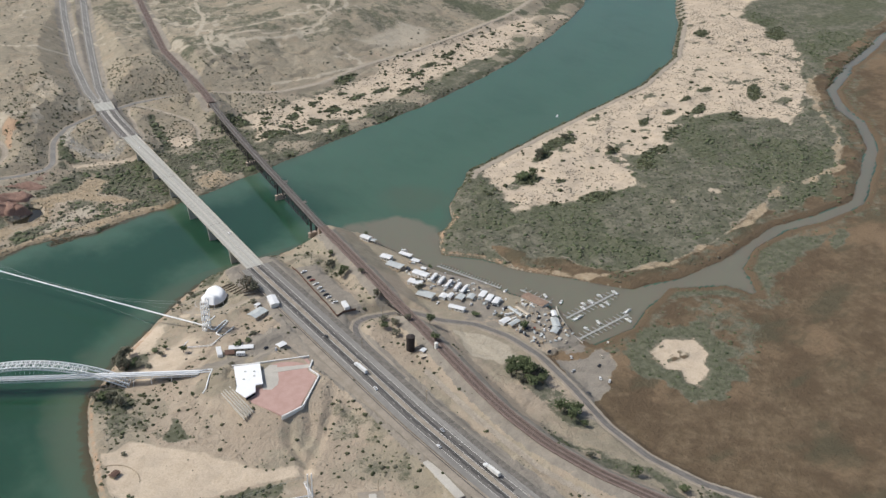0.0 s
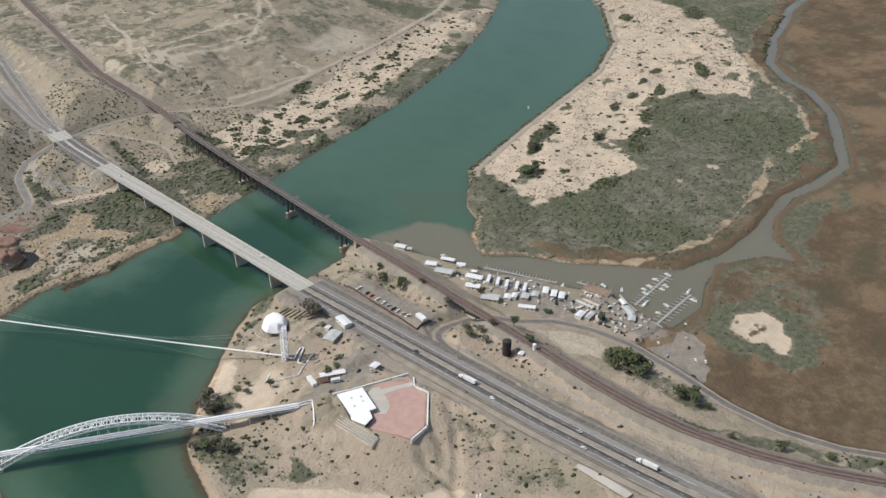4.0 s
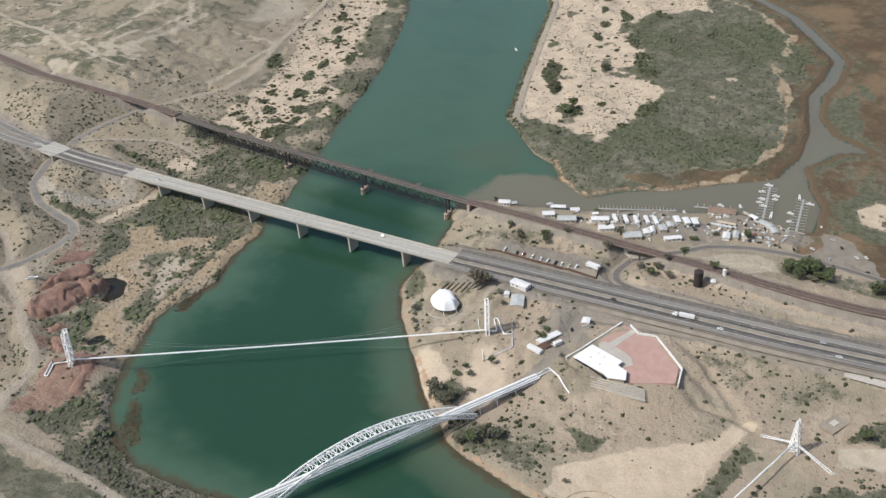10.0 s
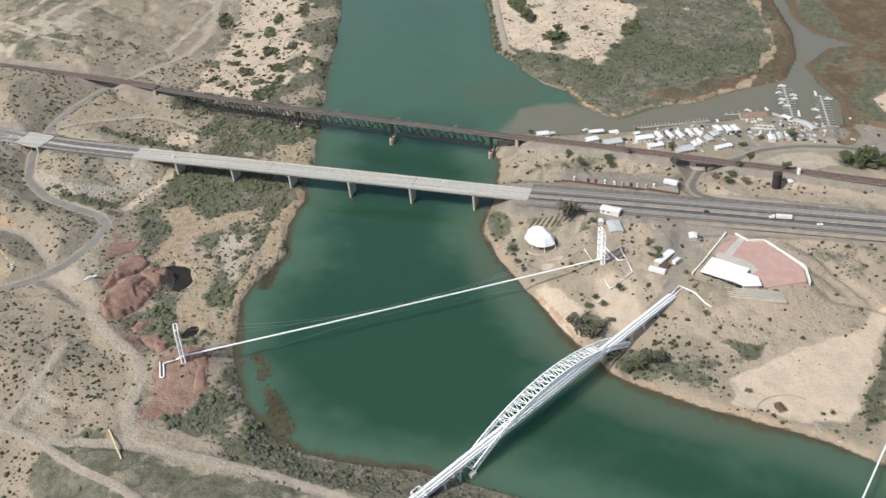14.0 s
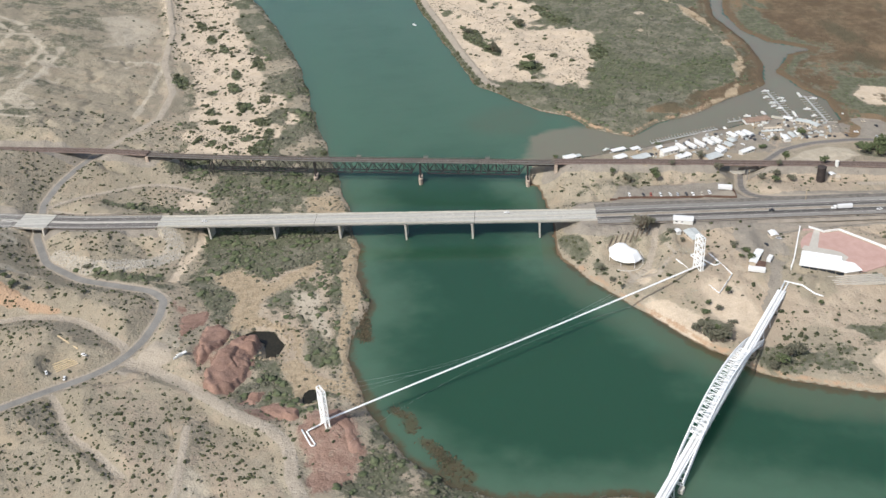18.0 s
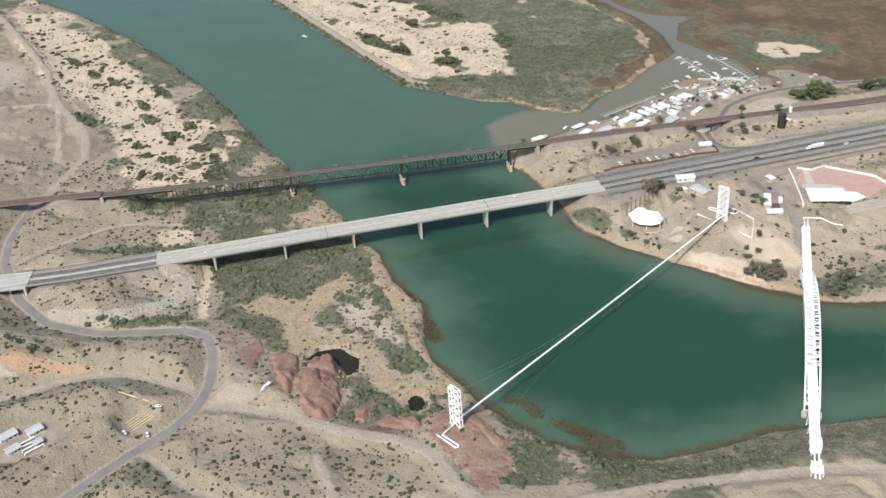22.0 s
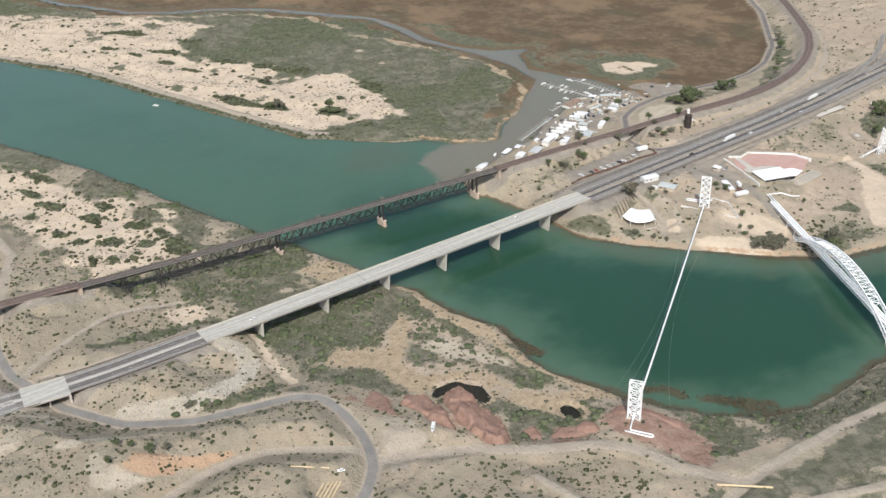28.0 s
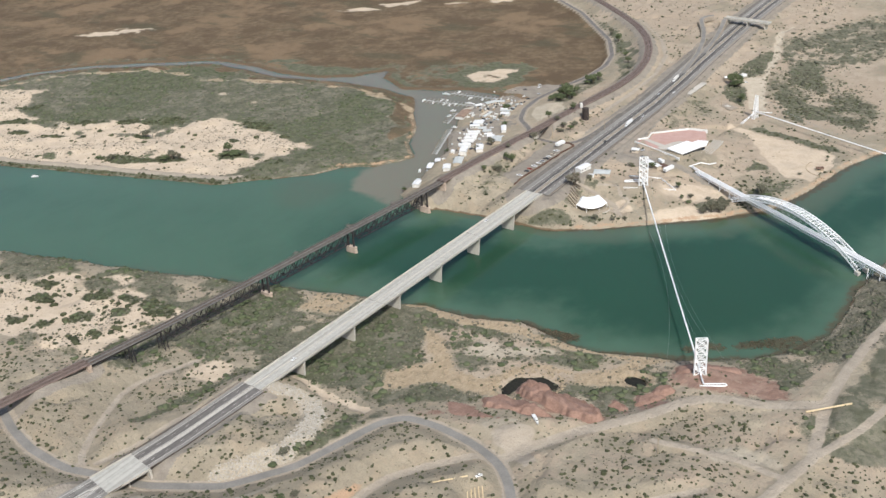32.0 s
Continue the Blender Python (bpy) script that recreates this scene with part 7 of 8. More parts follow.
for k, (x, y, turn) in enumerate(((566, 690, 20), (560, 700, 70), (590, 668, 10), (548, 725, 40), (575, 655, 80), (581, 648, 60), (560, 615, 20), (575, 600, 60), (585, 620, 30), (545, 770, 120), (532, 775, 30), (570, 700, 45), (596, 676, 80), (520, 745, 30))):
    car(x, y, turn, PAINTS[(0, 1, 3, 0, 2, 0, 3, 0, 4, 0, 1, 0, 3, 0)[k]], "cars of the marina", label=("white", "silver", "dark", "white", "red", "white", "dark", "white", "tan", "white", "silver", "white", "dark", "white")[k] + " car parked on marina gravel")

for k, (x, y, turn) in enumerate(((588, 575, 20), (575, 559, 60), (549, 546, 100), (562, 582, 10), (579, 551, 40), (600, 585, 70))):
    car(x, y, turn, PAINTS[(3, 0, 3, 1, 0, 4)[k]], "cars on the marina apron", label=("dark", "white", "dark", "silver", "white", "tan")[k] + " car parked on the pale dirt apron")

# traffic
truck(386, 672, 18.4, 93, "white freight truck on the highway")
truck(402, 497, 17.4, 94, "white tanker truck on the highway", PALE_SHEET)
for x, y, z, turn, k in ((386, 735, 18.8, 90, 3), (384, 545, 17.7, 92, 0), (396, 975, 20.0, 92, 0), (398, 560, 17.8, -88, 1), (398, 1260, 20.9, 88, 0), (382, 640, 18.2, 92, 0)):
    car(x, y, turn, PAINTS[k], "cars on the highway", label=("white", "silver", "red", "dark", "tan")[k] + " car driving on the highway", z=z)

# western bank: yard, pipes, poles, parked boat
for a, b, r, name, label in (((209, 1333), (195, 1313), 0.5, "timber_beam", "long pale sawn timber lying on dirt"), ((31, 1124), (6, 1100), 0.7, "exposed_pipe", "tan pipe that spans a gully")):
    bm = bmesh.new()
    za, zb = ground_z(*a) + 0.7, ground_z(*b) + 0.7
    tube(bm, [(*a, za), (*b, zb)], r, 8)
    part("shaft", bm, PALE_WOOD, thing(name, label, "pipe" if "pipe" in name else "timber"))
stack = thing("timber_stack", "rows of sawn timber laid out in a yard", "timber")
for k in range(5):
    bm = bmesh.new()
    x, y = 180 + k * 2.1, 1318 + k * 1.4
    z = ground_z(x, y)
    beam(bm, (x - 5, y + 7, z + 0.4), (x + 5, y - 7, z + 0.4), 0.8, 0.7)
    part("plank", bm, PALE_WOOD, stack)
for x, y, t in ((172, 1331, 30), (190, 1307, 60), (168, 1316, 10)):
    car(x, y, t, PAINTS[0], "cars in the timber yard", label="white pickup parked beside stacked timber")
boat(190, 1232, 138, 12, "", ground_z(190, 1232) + 0.3, "long white boat parked on dry ground")
for x, y in ((103, 1216), (38, 1163), (404, 700), (409, 600), (452, 741)):
    pole = thing("utility_pole", "weathered wooden utility pole", "pole", pose(x, y, ground_z(x, y)), "utility poles")
    bm = bmesh.new()
    tube(bm, [(0, 0, -0.5), (0, 0, 13)], 0.28, 8)
    part("shaft", bm, WOOD, pole)
    bm = bmesh.new()
    beam(bm, (-1.8, 0, 12.2), (1.8, 0, 12.2), 0.3)
    part("crossarm", bm, WOOD, pole)
yard_z = ground_z(184, 1397)
compound = thing("compound_slab", "pale gravel slab of the equipment compound", "slab", kind="structure")
bm = bmesh.new()
box(bm, (184, 1398, yard_z - 0.2), (40, 50, 1.0), 28)
part("slab", bm, GRAVEL, compound)
for x, y, l, w in ((192, 1409, 12, 7), (192, 1391, 10, 7), (176, 1404, 9, 6), (178, 1388, 6, 5)):
    shed("shed", "grey metal equipment shed on a gravel compound", "shed", x, y, l, w, -60, 3.2, GREY_ROOF, PALE_SHEET, 0.6, yard_z + 0.3)
pipes = thing("pipe_manifold", "white pipework in the equipment compound", "pipework")
for k in range(4):
    bm = bmesh.new()
    x, y = 172 + 3.4 * k, 1390 + 2.0 * k
    tube(bm, [(x - 3, y + 6, yard_z + 0.6), (x - 3, y + 6, yard_z + 2.4), (x + 3, y - 6, yard_z + 2.4), (x + 3, y - 6, yard_z + 0.6)], 0.5, 8)
    part("pipe", bm, WHITE_STEEL, pipes)

# dark pools below the red rocks
def pond(outline, z, label):
    """A flat pool with a softly uneven rim."""
    mid = sum((Vector(p) for p in outline), Vector((0, 0))) / len(outline)
    pts = [mid + 1.35 * (Vector(p) - mid) for p in outline]
    for _ in range(2):
        pts = [q for a, b in zip(pts, pts[1:] + pts[:1]) for q in (a.lerp(b, 0.25), a.lerp(b, 0.75))]
    bm = bmesh.new()
    bm.faces.new([bm.verts.new((p.x, p.y, z)) for p in pts])
    tagged(part("pond", bm, DARK_WATER, None), label, "pond", kind="structure")


pond(POOL, 1.5, "dark still pool among reeds below red rocks")
pond(round_outline(160, 1127, 9, 7), 1.4, "small dark pool in cane beside the pipeline tower")


def heights(x, y):
    i = np.clip(np.searchsorted(GX, x) - 1, 0, len(GX) - 2)
    j = np.clip(np.searchsorted(GY, y) - 1, 0, len(GY) - 2)
    u, v = (x - GX[i]) / (GX[i + 1] - GX[i]), (y - GY[j]) / (GY[j + 1] - GY[j])
    return (HH[i, j] * (1 - u) + HH[i + 1, j] * u) * (1 - v) + (HH[i, j + 1] * (1 - u) + HH[i + 1, j + 1] * u) * v, i, j


def outcrop(poly, h, seed, step=1.3):
    """A weathered mass of red rock with ledges and fissures on a plan outline."""
    xs = np.arange(min(q[0] for q in poly) - 5, max(q[0] for q in poly) + 5, step)
    ys = np.arange(min(q[1] for q in poly) - 5, max(q[1] for q in poly) + 5, step)
    x, y = np.meshgrid(xs, ys, indexing="ij")
    d = line_distance(x, y, poly + poly[:1])[0]
    d = np.where(inside(x, y, poly), d, -d) + 7 * (fbm(x, y, 9, 3, 0.6, seed) - 0.5)
    knobs = soft(fbm(x, y, 30, 5, 0.45, seed + 3.0), 0.25, 0.75)
    bed = (0.8 * x + 0.6 * y) / 11 + 1.6 * fbm(x, y, 26, 3, 0.5, seed + 5.0)
    slab = bed - np.floor(bed)
    crack = 1 - soft(np.abs(fbm(x, y, 22, 3, 0.5, seed + 8.0) - 0.5), 0.0, 0.04)
    lift = soft(d, 0, 4) * h * (0.45 + 0.7 * knobs + 0.22 * slab) * (1 - 0.35 * crack)
    z = heights(x, y)[0] + lift - 0.5
    keep = d > -1.0
    idx = -np.ones(x.shape, int)
    idx[keep] = np.arange(keep.sum())
    verts = np.stack([x[keep], y[keep], z[keep]], 1)
    c = Vector((verts[:, 0].mean(), verts[:, 1].mean(), verts[:, 2].min()))
    quads = np.stack([idx[:-1, :-1], idx[1:, :-1], idx[1:, 1:], idx[:-1, 1:]], -1).reshape(-1, 4)
    quads = quads[(quads >= 0).all(1)]
    me = quick_mesh("rock", verts - np.array(c), quads)
    me.materials.append(RED_ROCK)
    top = thing("rock_outcrop", "weathered brownish-red rock outcrop with fissures and ledges", "rock", Matrix.Translation(c), "red rock outcrops")
    rock = new("rock", me)
    rock.parent = top


outcrop(ROCK_MAIN, 6.5, 1.7, 1.0)
outcrop(ROCK_WEST, 4.0, 9.4, 1.1)
outcrop(ROCK_BACK, 2.2, 5.1)
outcrop([(162, 1174), (162, 1162), (146, 1167), (143, 1182)], 3.0, 23.3)
outcrop([(146, 1166), (152, 1149), (135, 1133), (128, 1146), (136, 1158)], 3.0, 12.2)
outcrop(round_outline(134, 1139, 9, 7, 30), 4.5, 15.8)
outcrop([(134, 1118), (139, 1104), (122, 1090), (94, 1082), (88, 1090), (112, 1098), (122, 1112)], 2.2, 19.5)

# added dark bars for the eroded ridge lines above the dome, and loose gear in the marina yards
ridge_bars = thing("timber_terrace", "dark bars that stand in for eroded ridge lines on the slope above the dome", "terrace")
for k in range(8):
    bm = bmesh.new()
    x, y = 350 + 1.6 * k, 884 - 5.0 * k
    z = ground_z(x, y)
    beam(bm, (x - 6, y + 3, ground_z(x - 6, y + 3) + 0.6), (x + 5, y - 2, ground_z(x + 5, y - 2) + 0.6), 1.0, 1.0)
    part("ridge_bar", bm, BARK, ridge_bars)
gear_rng = random.Random(7)
for material, name in ((PALE_SHEET, "white"), (WOOD, "brown"), (PAINTS[3], "dark"), (GREY_ROOF, "grey")):
    bm = bmesh.new()
    for k in range(44):
        if k % 2:
            f = gear_rng.random()
            x, y = 532 + 44 * f + gear_rng.uniform(-16, 16), 830 - 120 * f + gear_rng.uniform(-12, 12)
        else:
            x, y = gear_rng.uniform(556, 606), gear_rng.uniform(625, 705)
        if ground_z(x, y) > 1.5:
            box(bm, (x, y, ground_z(x, y) + 0.7), (gear_rng.uniform(1, 5), gear_rng.uniform(1, 2.6), gear_rng.uniform(1.2, 2.4)), gear_rng.uniform(0, 180))
    tagged(part("yard_gear", bm, material, None), name + " crates and loose gear in the marina yards", "gear", kind="stuff")


# ---- trees and brush ----
def leaf_cloud(bm, rng, n, rx, ry, rz, zc, leaf):
    """Many small bent tufts on and inside an uneven crown."""
    lobes = [(Vector((rng.uniform(-0.55, 0.55) * rx, rng.uniform(-0.55, 0.55) * ry, zc + rng.uniform(-0.35, 0.4) * rz)), rng.uniform(0.38, 0.62)) for _ in range(7)]
    for _ in range(n):
        c, r = rng.choice(lobes)
        a, b = rng.uniform(0, 2 * math.pi), math.acos(rng.uniform(-0.6, 1))
        k = rng.uniform(0.7, 1.05)
        p = c + Vector((math.cos(a) * math.sin(b) * rx, math.sin(a) * math.sin(b) * ry, math.cos(b) * rz)) * r * k
        m = Matrix.Translation(p) @ Euler((rng.uniform(-0.7, 0.7), rng.uniform(-0.7, 0.7), rng.uniform(0, 6.3))).to_matrix().to_4x4() @ Matrix.Diagonal((leaf * rng.uniform(0.6, 1.4), leaf * rng.uniform(0.6, 1.4), leaf * 0.55, 1))
        bmesh.ops.create_icosphere(bm, subdivisions=1, radius=1, matrix=m)


def tree_kind(name, label, material, seed, n=130, leaf=0.75, bare=False):
    """A tree of about 9 units in height and 10 across: forked trunk, limbs, crown."""
    rng = random.Random(seed)
    top = thing(name, label, "tree", pose(0, 0, -400))
    bm = bmesh.new()
    tube(bm, [(0, 0, -0.6), (0.1, 0, 1.5), (0.0, 0.2, 3.2)], 0.42, 7)
    for k in range(6):
        a = k * 1.05 + rng.uniform(-0.3, 0.3)
        tip = (math.cos(a) * rng.uniform(2.0, 3.6), math.sin(a) * rng.uniform(2.0, 3.6), rng.uniform(4.5, 7.2))
        tube(bm, [(0, 0.1, rng.uniform(1.0, 2.6)), (tip[0] * 0.5, tip[1] * 0.5, tip[2] * 0.66), tip], 0.2 if not bare else 0.3, 5)
        if bare:
            for _ in range(6):
                d = Vector((rng.uniform(-1.6, 1.6), rng.uniform(-1.6, 1.6), rng.uniform(0.6, 2.4)))
                q = Vector(tip) * rng.uniform(0.6, 1.0)
                tube(bm, [q, q + d], 0.14, 4)
    part("trunk", bm, BARK, top)
    bm = bmesh.new()
    leaf_cloud(bm, rng, n, 5.0, 5.0, 3.6, 5.2, leaf)
    part("crown", bm, material, top)
    return top


TREES = [tree_kind("tree", "rounded green desert tree with dense foliage", LEAF_GREEN, 3), tree_kind("tree", "broad olive-green desert tree", LEAF_OLIVE, 8),
         tree_kind("tree", "rounded green desert tree with dense foliage", LEAF_GREEN, 12), tree_kind("tree", "sparse grey-brown tree beside the highway", LEAF_GREY, 21, 90, 0.6, True)]
PLANTED = [(508, 600, 1.5, 0), (514, 588, 1.6, 2), (507, 577, 1.4, 0), (519, 602, 1.5, 2), (522, 588, 1.3, 1), (512, 612, 1.3, 0), (518, 575, 1.3, 2), (526, 598, 1.2, 0), (503, 589, 1.1, 1), (524, 612, 1.3, 2), (516, 595, 1.7, 0), (511, 583, 1.7, 2), (527, 584, 1.2, 0), (502, 600, 1.2, 2), (518, 527, 1.2, 0), (505, 534, 1.3, 0), (511, 524, 1.4, 2), (504, 519, 1.1, 0),
           (514, 536, 1.1, 2), (509, 508, 0.9, 0), (447, 731, 0.85, 1), (451, 716, 0.95, 1), (462, 711, 0.7, 1), (464, 667, 0.9, 0), (189, 766, 1.25, 1), (183, 774, 1.1, 0), (194, 757, 1.0, 1), (178, 781, 0.8, 1), (222, 811, 1.0, 0), (216, 816, 1.1, 1), (228, 805, 0.9, 1),
           (268, 797, 0.85, 0), (250, 808, 0.8, 1), (257, 815, 0.7, 0), (332, 779, 0.8, 1), (322, 772, 1.0, 0), (316, 777, 0.7, 2), (361, 856, 1.7, 3), (365, 850, 1.2, 1), (440, 719, 1.0, 2), (444, 703, 1.1, 1), (455, 854, 0.8, 1), (455, 828, 1.0, 0), (462, 768, 0.8, 1), (294, 746, 0.6, 1), (460, 831, 0.9, 0), (459, 858, 0.9, 1)]
PLANTED_BEND = [(221, 824, 1.3, 1), (214, 820, 1.2, 1), (211, 812, 1.1, 1), (227, 830, 0.8, 1), (218, 808, 1.1, 1), (234, 800, 0.7, 1), (248, 819, 0.75, 0), (300, 887, 0.5, 1), (316, 895, 0.6, 1), (290, 880, 0.45, 1), (248, 728, 0.55, 0), (311, 770, 0.95, 0), (227, 814, 0.8, 0), (298, 1415, 0.6, 2), (292, 1407, 0.7, 0), (284, 1398, 0.9, 2), (281, 1388, 0.8, 1), (282, 1427, 0.5, 0), (326, 1350, 1.0, 1), (173, 693, 0.5, 1), (159, 643, 0.4, 2), (160, 637, 0.4, 2)]
PLANTED_FAR = [(306, 511, 1.0, 0), (312, 494, 0.9, 2), (327, 466, 1.5, 0), (332, 456, 1.6, 2), (334, 470, 1.2, 0), (340, 462, 1.3, 2), (345, 441, 0.9, 0), (500, 436, 1.0, 0), (520, 402, 1.1, 2), (560, 345, 1.2, 0), (585, 318, 1.1, 1), (482, 470, 0.9, 1), (785, 939, 1.8, 0), (793, 945, 1.5, 2), (799, 936, 1.4, 0), (849, 983, 1.3, 1),
               (858, 988, 1.2, 0), (842, 978, 1.0, 1), (922, 1016, 1.4, 1), (938, 1024, 1.2, 0), (940, 945, 1.1, 1), (566, 661, 1.0, 0), (557, 690, 0.9, 1), (540, 706, 0.9, 0), (517, 774, 0.9, 1), (527, 792, 0.7, 1),
               (540, 921, 0.7, 0), (356, 830, 0.7, 1), (344, 822, 0.7, 1), (470, 812, 0.6, 1), (466, 870, 0.7, 0), (480, 700, 0.9, 0), (556, 812, 0.6, 0)]
for x, y, size, k in PLANTED + PLANTED_BEND + PLANTED_FAR:
    h = 0.8 + 0.4 * math.sin(x * 3.1 + y)
    copy_thing(TREES[k], pose(x, y, ground_z(x, y) - 0.1, 0, 0, (x * 37 + y * 11) % 360) @ Matrix.Diagonal((size, size * (0.85 + 0.3 * math.sin(y)), size * 0.85 * h / 0.8, 1)))
for t in TREES:
    for o in t.children_recursive:
        bpy.data.objects.remove(o)
    bpy.data.objects.remove(t)


def clump_shapes(seed, count, level):
    """Templates of a shrub: uneven low domes."""
    rng = np.random.RandomState(seed)
    out = []
    for _ in range(count):
        bm = bmesh.new()
        bmesh.ops.create_icosphere(bm, subdivisions=level, radius=1)
        v = np.array([p.co[:] for p in bm.verts])
        f = np.array([[w.index for w in g.verts] for g in bm.faces])
        bm.free()
        v *= (0.45 + 0.75 * rng.rand(len(v), 1))
        v[:, 2] = np.maximum(v[:, 2], -0.25) * 0.75
        out.append((v, f))
    return out


SHAPES = clump_shapes(4, 6, 2)
SHAPES_LOW = clump_shapes(9, 6, 1)
SHAPES_WIDE = [(v * np.array([1, 1, 0.62]), f) for v, f in clump_shapes(14, 6, 2)]


def scatter(name, label, category, material, area, tries, chance, size, seed, tall=0.8, shapes=SHAPES_LOW, smooth=True):
    """Shrubs over an area of the plan; chance gives their likelihood from the cover at each point."""
    rng = np.random.RandomState(seed)
    x, y = rng.uniform(area[0], area[1], tries), rng.uniform(area[2], area[3], tries)
    z, i, j = heights(x, y)
    keep = rng.rand(tries) < chance(i, j, x, y)
    x, y, z = x[keep], y[keep], np.maximum(z[keep], 0.0)
    r = size[0] + (size[1] - size[0]) * rng.rand(len(x)) ** 2.2
    pick = rng.randint(len(shapes), size=len(x))
    turn = rng.uniform(0, 2 * np.pi, len(x))
    verts, faces, base = [], [], 0
    for k, (v, f) in enumerate(shapes):
        sel = np.nonzero(pick == k)[0]
        if not len(sel):
            continue
        c, s = np.cos(turn[sel])[:, None], np.sin(turn[sel])[:, None]
        e = (0.8 + 0.5 * rng.rand(len(sel)))[:, None]
        px = (v[None, :, 0] * c - v[None, :, 1] * s * e) * r[sel][:, None] + x[sel][:, None]
        py = (v[None, :, 0] * s + v[None, :, 1] * c * e) * r[sel][:, None] + y[sel][:, None]
        pz = v[None, :, 2] * r[sel][:, None] * tall + z[sel][:, None] + 0.1 * r[sel][:, None]
        verts.append(np.stack([px, py, pz], -1).reshape(-1, 3))
        faces.append((f[None] + (np.arange(len(sel)) * len(v))[:, None, None] + base).reshape(-1, 3))
        base += len(sel) * len(v)
    me = quick_mesh(name, np.concatenate(verts), np.concatenate(faces))
    me.materials.append(material)
    if smooth:
        me.shade_smooth()
    return tagged(new(name, me), label, category, kind="stuff")


C = dict(zip(("sand", "brush", "marsh", "red", "gravel", "dirt", "reed", "silt", "orange", "tan", "pale", "green"), COVER))
DRY = (DD > 2.5) * (1 - C["dirt"]) * (1 - np.clip(C["gravel"] * 1.2, 0, 1) * 0.9)
for line, half in ((HIGHWAY_EAST, 17), (HIGHWAY_WEST, 14), (HIGHWAY_UP, 8), (HIGHWAY_DOWN, 8), (RAIL_EAST, 6), (RAIL_WEST, 6), (BEND_ROAD, 5), (MARINA_ROAD, 5), (FRONTAGE, 4)):
    DRY = DRY * (line_distance(XX, YY, line)[0] > half)
for cx, cy, rx, ry, turn in ((228, 1172, 20, 10, 50), (318, 694, 40, 28, 38), (425, 815, 14, 62, 4), (305, 768, 24, 18, 0), (345, 815, 30, 14, 0), (332, 872, 22, 18, 30), (560, 760, 30, 92, -12), (590, 650, 32, 50, 0), (184, 1398, 26, 30, 0)):
    DRY = DRY * (spot(XX, YY, cx, cy, rx, ry, turn) < 0.5)
PATCHY = soft(fbm(XX, YY, 45, 4, 0.55, 3.3), 0.38, 0.62)
PATCHY2 = soft(fbm(XX, YY, 18, 3, 0.55, 8.8), 0.45, 0.62)
P_BRUSH = DRY * C["brush"]
P_SAND = DRY * C["sand"]
P_OPEN = DRY * (1 - C["brush"]) * (1 - C["marsh"]) * (1 - C["reed"]) * (1 - 0.7 * C["sand"])
P_GREEN = DRY * C["green"] * (C["brush"] > 0.3)
THICKET = np.zeros(XX.shape)
for cx, cy, rx, ry, turn in ISLAND_THICKETS + DUNE_THICKETS:
    THICKET = np.maximum(THICKET, spot(XX, YY, cx, cy, rx, ry, turn))
scatter("brush_thicket", "dense green riverside brush on the island", "brush", LEAF_SAGE, (560, 1700, 640, 1350), 42000, lambda i, j, x, y: P_BRUSH[i, j] * ISLAND[i, j] * (0.10 + 0.7 * C["green"][i, j]), (1.0, 3.4), 1, 0.42)
scatter("brush_thicket", "grey-olive brush on the island", "brush", LEAF_OLIVE, (540, 1500, 640, 1250), 26000, lambda i, j, x, y: P_BRUSH[i, j] * ISLAND[i, j] * (1 - 0.7 * C["green"][i, j]) * 0.5, (0.8, 2.6), 2, 0.36)
scatter("brush_thicket", "grey leafless brush among the green", "brush", LEAF_GREY, (540, 1500, 640, 1250), 16000, lambda i, j, x, y: P_BRUSH[i, j] * ISLAND[i, j] * (1 - 0.8 * C["green"][i, j]) * (0.08 + 0.28 * PATCHY2[i, j]), (0.9, 3.0), 22, 0.38)
scatter("dune_shrubs", "dense dark green thickets on pale sand", "shrub", LEAF_SHRUB, (540, 1700, 820, 1480), 90000, lambda i, j, x, y: DRY[i, j] * soft(THICKET[i, j], 0.35, 0.7) * 0.8, (1.2, 3.6), 3, 1.0, SHAPES_WIDE)
scatter("dune_shrubs", "scattered dark green shrubs on pale dunes", "shrub", LEAF_SHRUB, (540, 1500, 840, 1480), 34000, lambda i, j, x, y: P_SAND[i, j] * (ISLAND[i, j] * 0.02 + ON_WEST[i, j] * (0.04 + 0.20 * PATCHY2[i, j])), (1.5, 4.2), 23, 0.75, SHAPES)
scatter("dune_scrub", "small grey twigs on pale dunes", "shrub", LEAF_GREY, (540, 1700, 840, 1500), 130000, lambda i, j, x, y: P_SAND[i, j] * (0.10 + 0.6 * PATCHY[i, j] * (0.5 + 0.5 * PATCHY2[i, j])), (0.4, 1.7), 4, 0.5)
scatter("flood_brush", "olive brush on the flood plain", "brush", LEAF_OLIVE, (20, 900, 930, 1420), 40000, lambda i, j, x, y: P_BRUSH[i, j] * ON_WEST[i, j] * (0.2 + 0.5 * PATCHY2[i, j]) * (1 - 0.5 * C["green"][i, j]), (0.7, 3.0), 5, 0.6)
scatter("flood_brush", "green brush on the flood plain", "brush", LEAF_SAGE, (20, 900, 930, 1420), 26000, lambda i, j, x, y: P_GREEN[i, j] * ON_WEST[i, j] * 0.6, (1.2, 4.2), 25, 0.8, SHAPES_WIDE)
scatter("flood_brush", "grey dry brush on the flood plain", "brush", LEAF_GREY, (40, 900, 1080, 1420), 36000, lambda i, j, x, y: np.maximum(P_BRUSH[i, j] * 0.4, DRY[i, j] * soft(60 - WEST_D[i, j], 0, 40) * 0.3) * (1 - C["red"][i, j]) * ON_WEST[i, j], (0.5, 2.2), 6, 0.6)
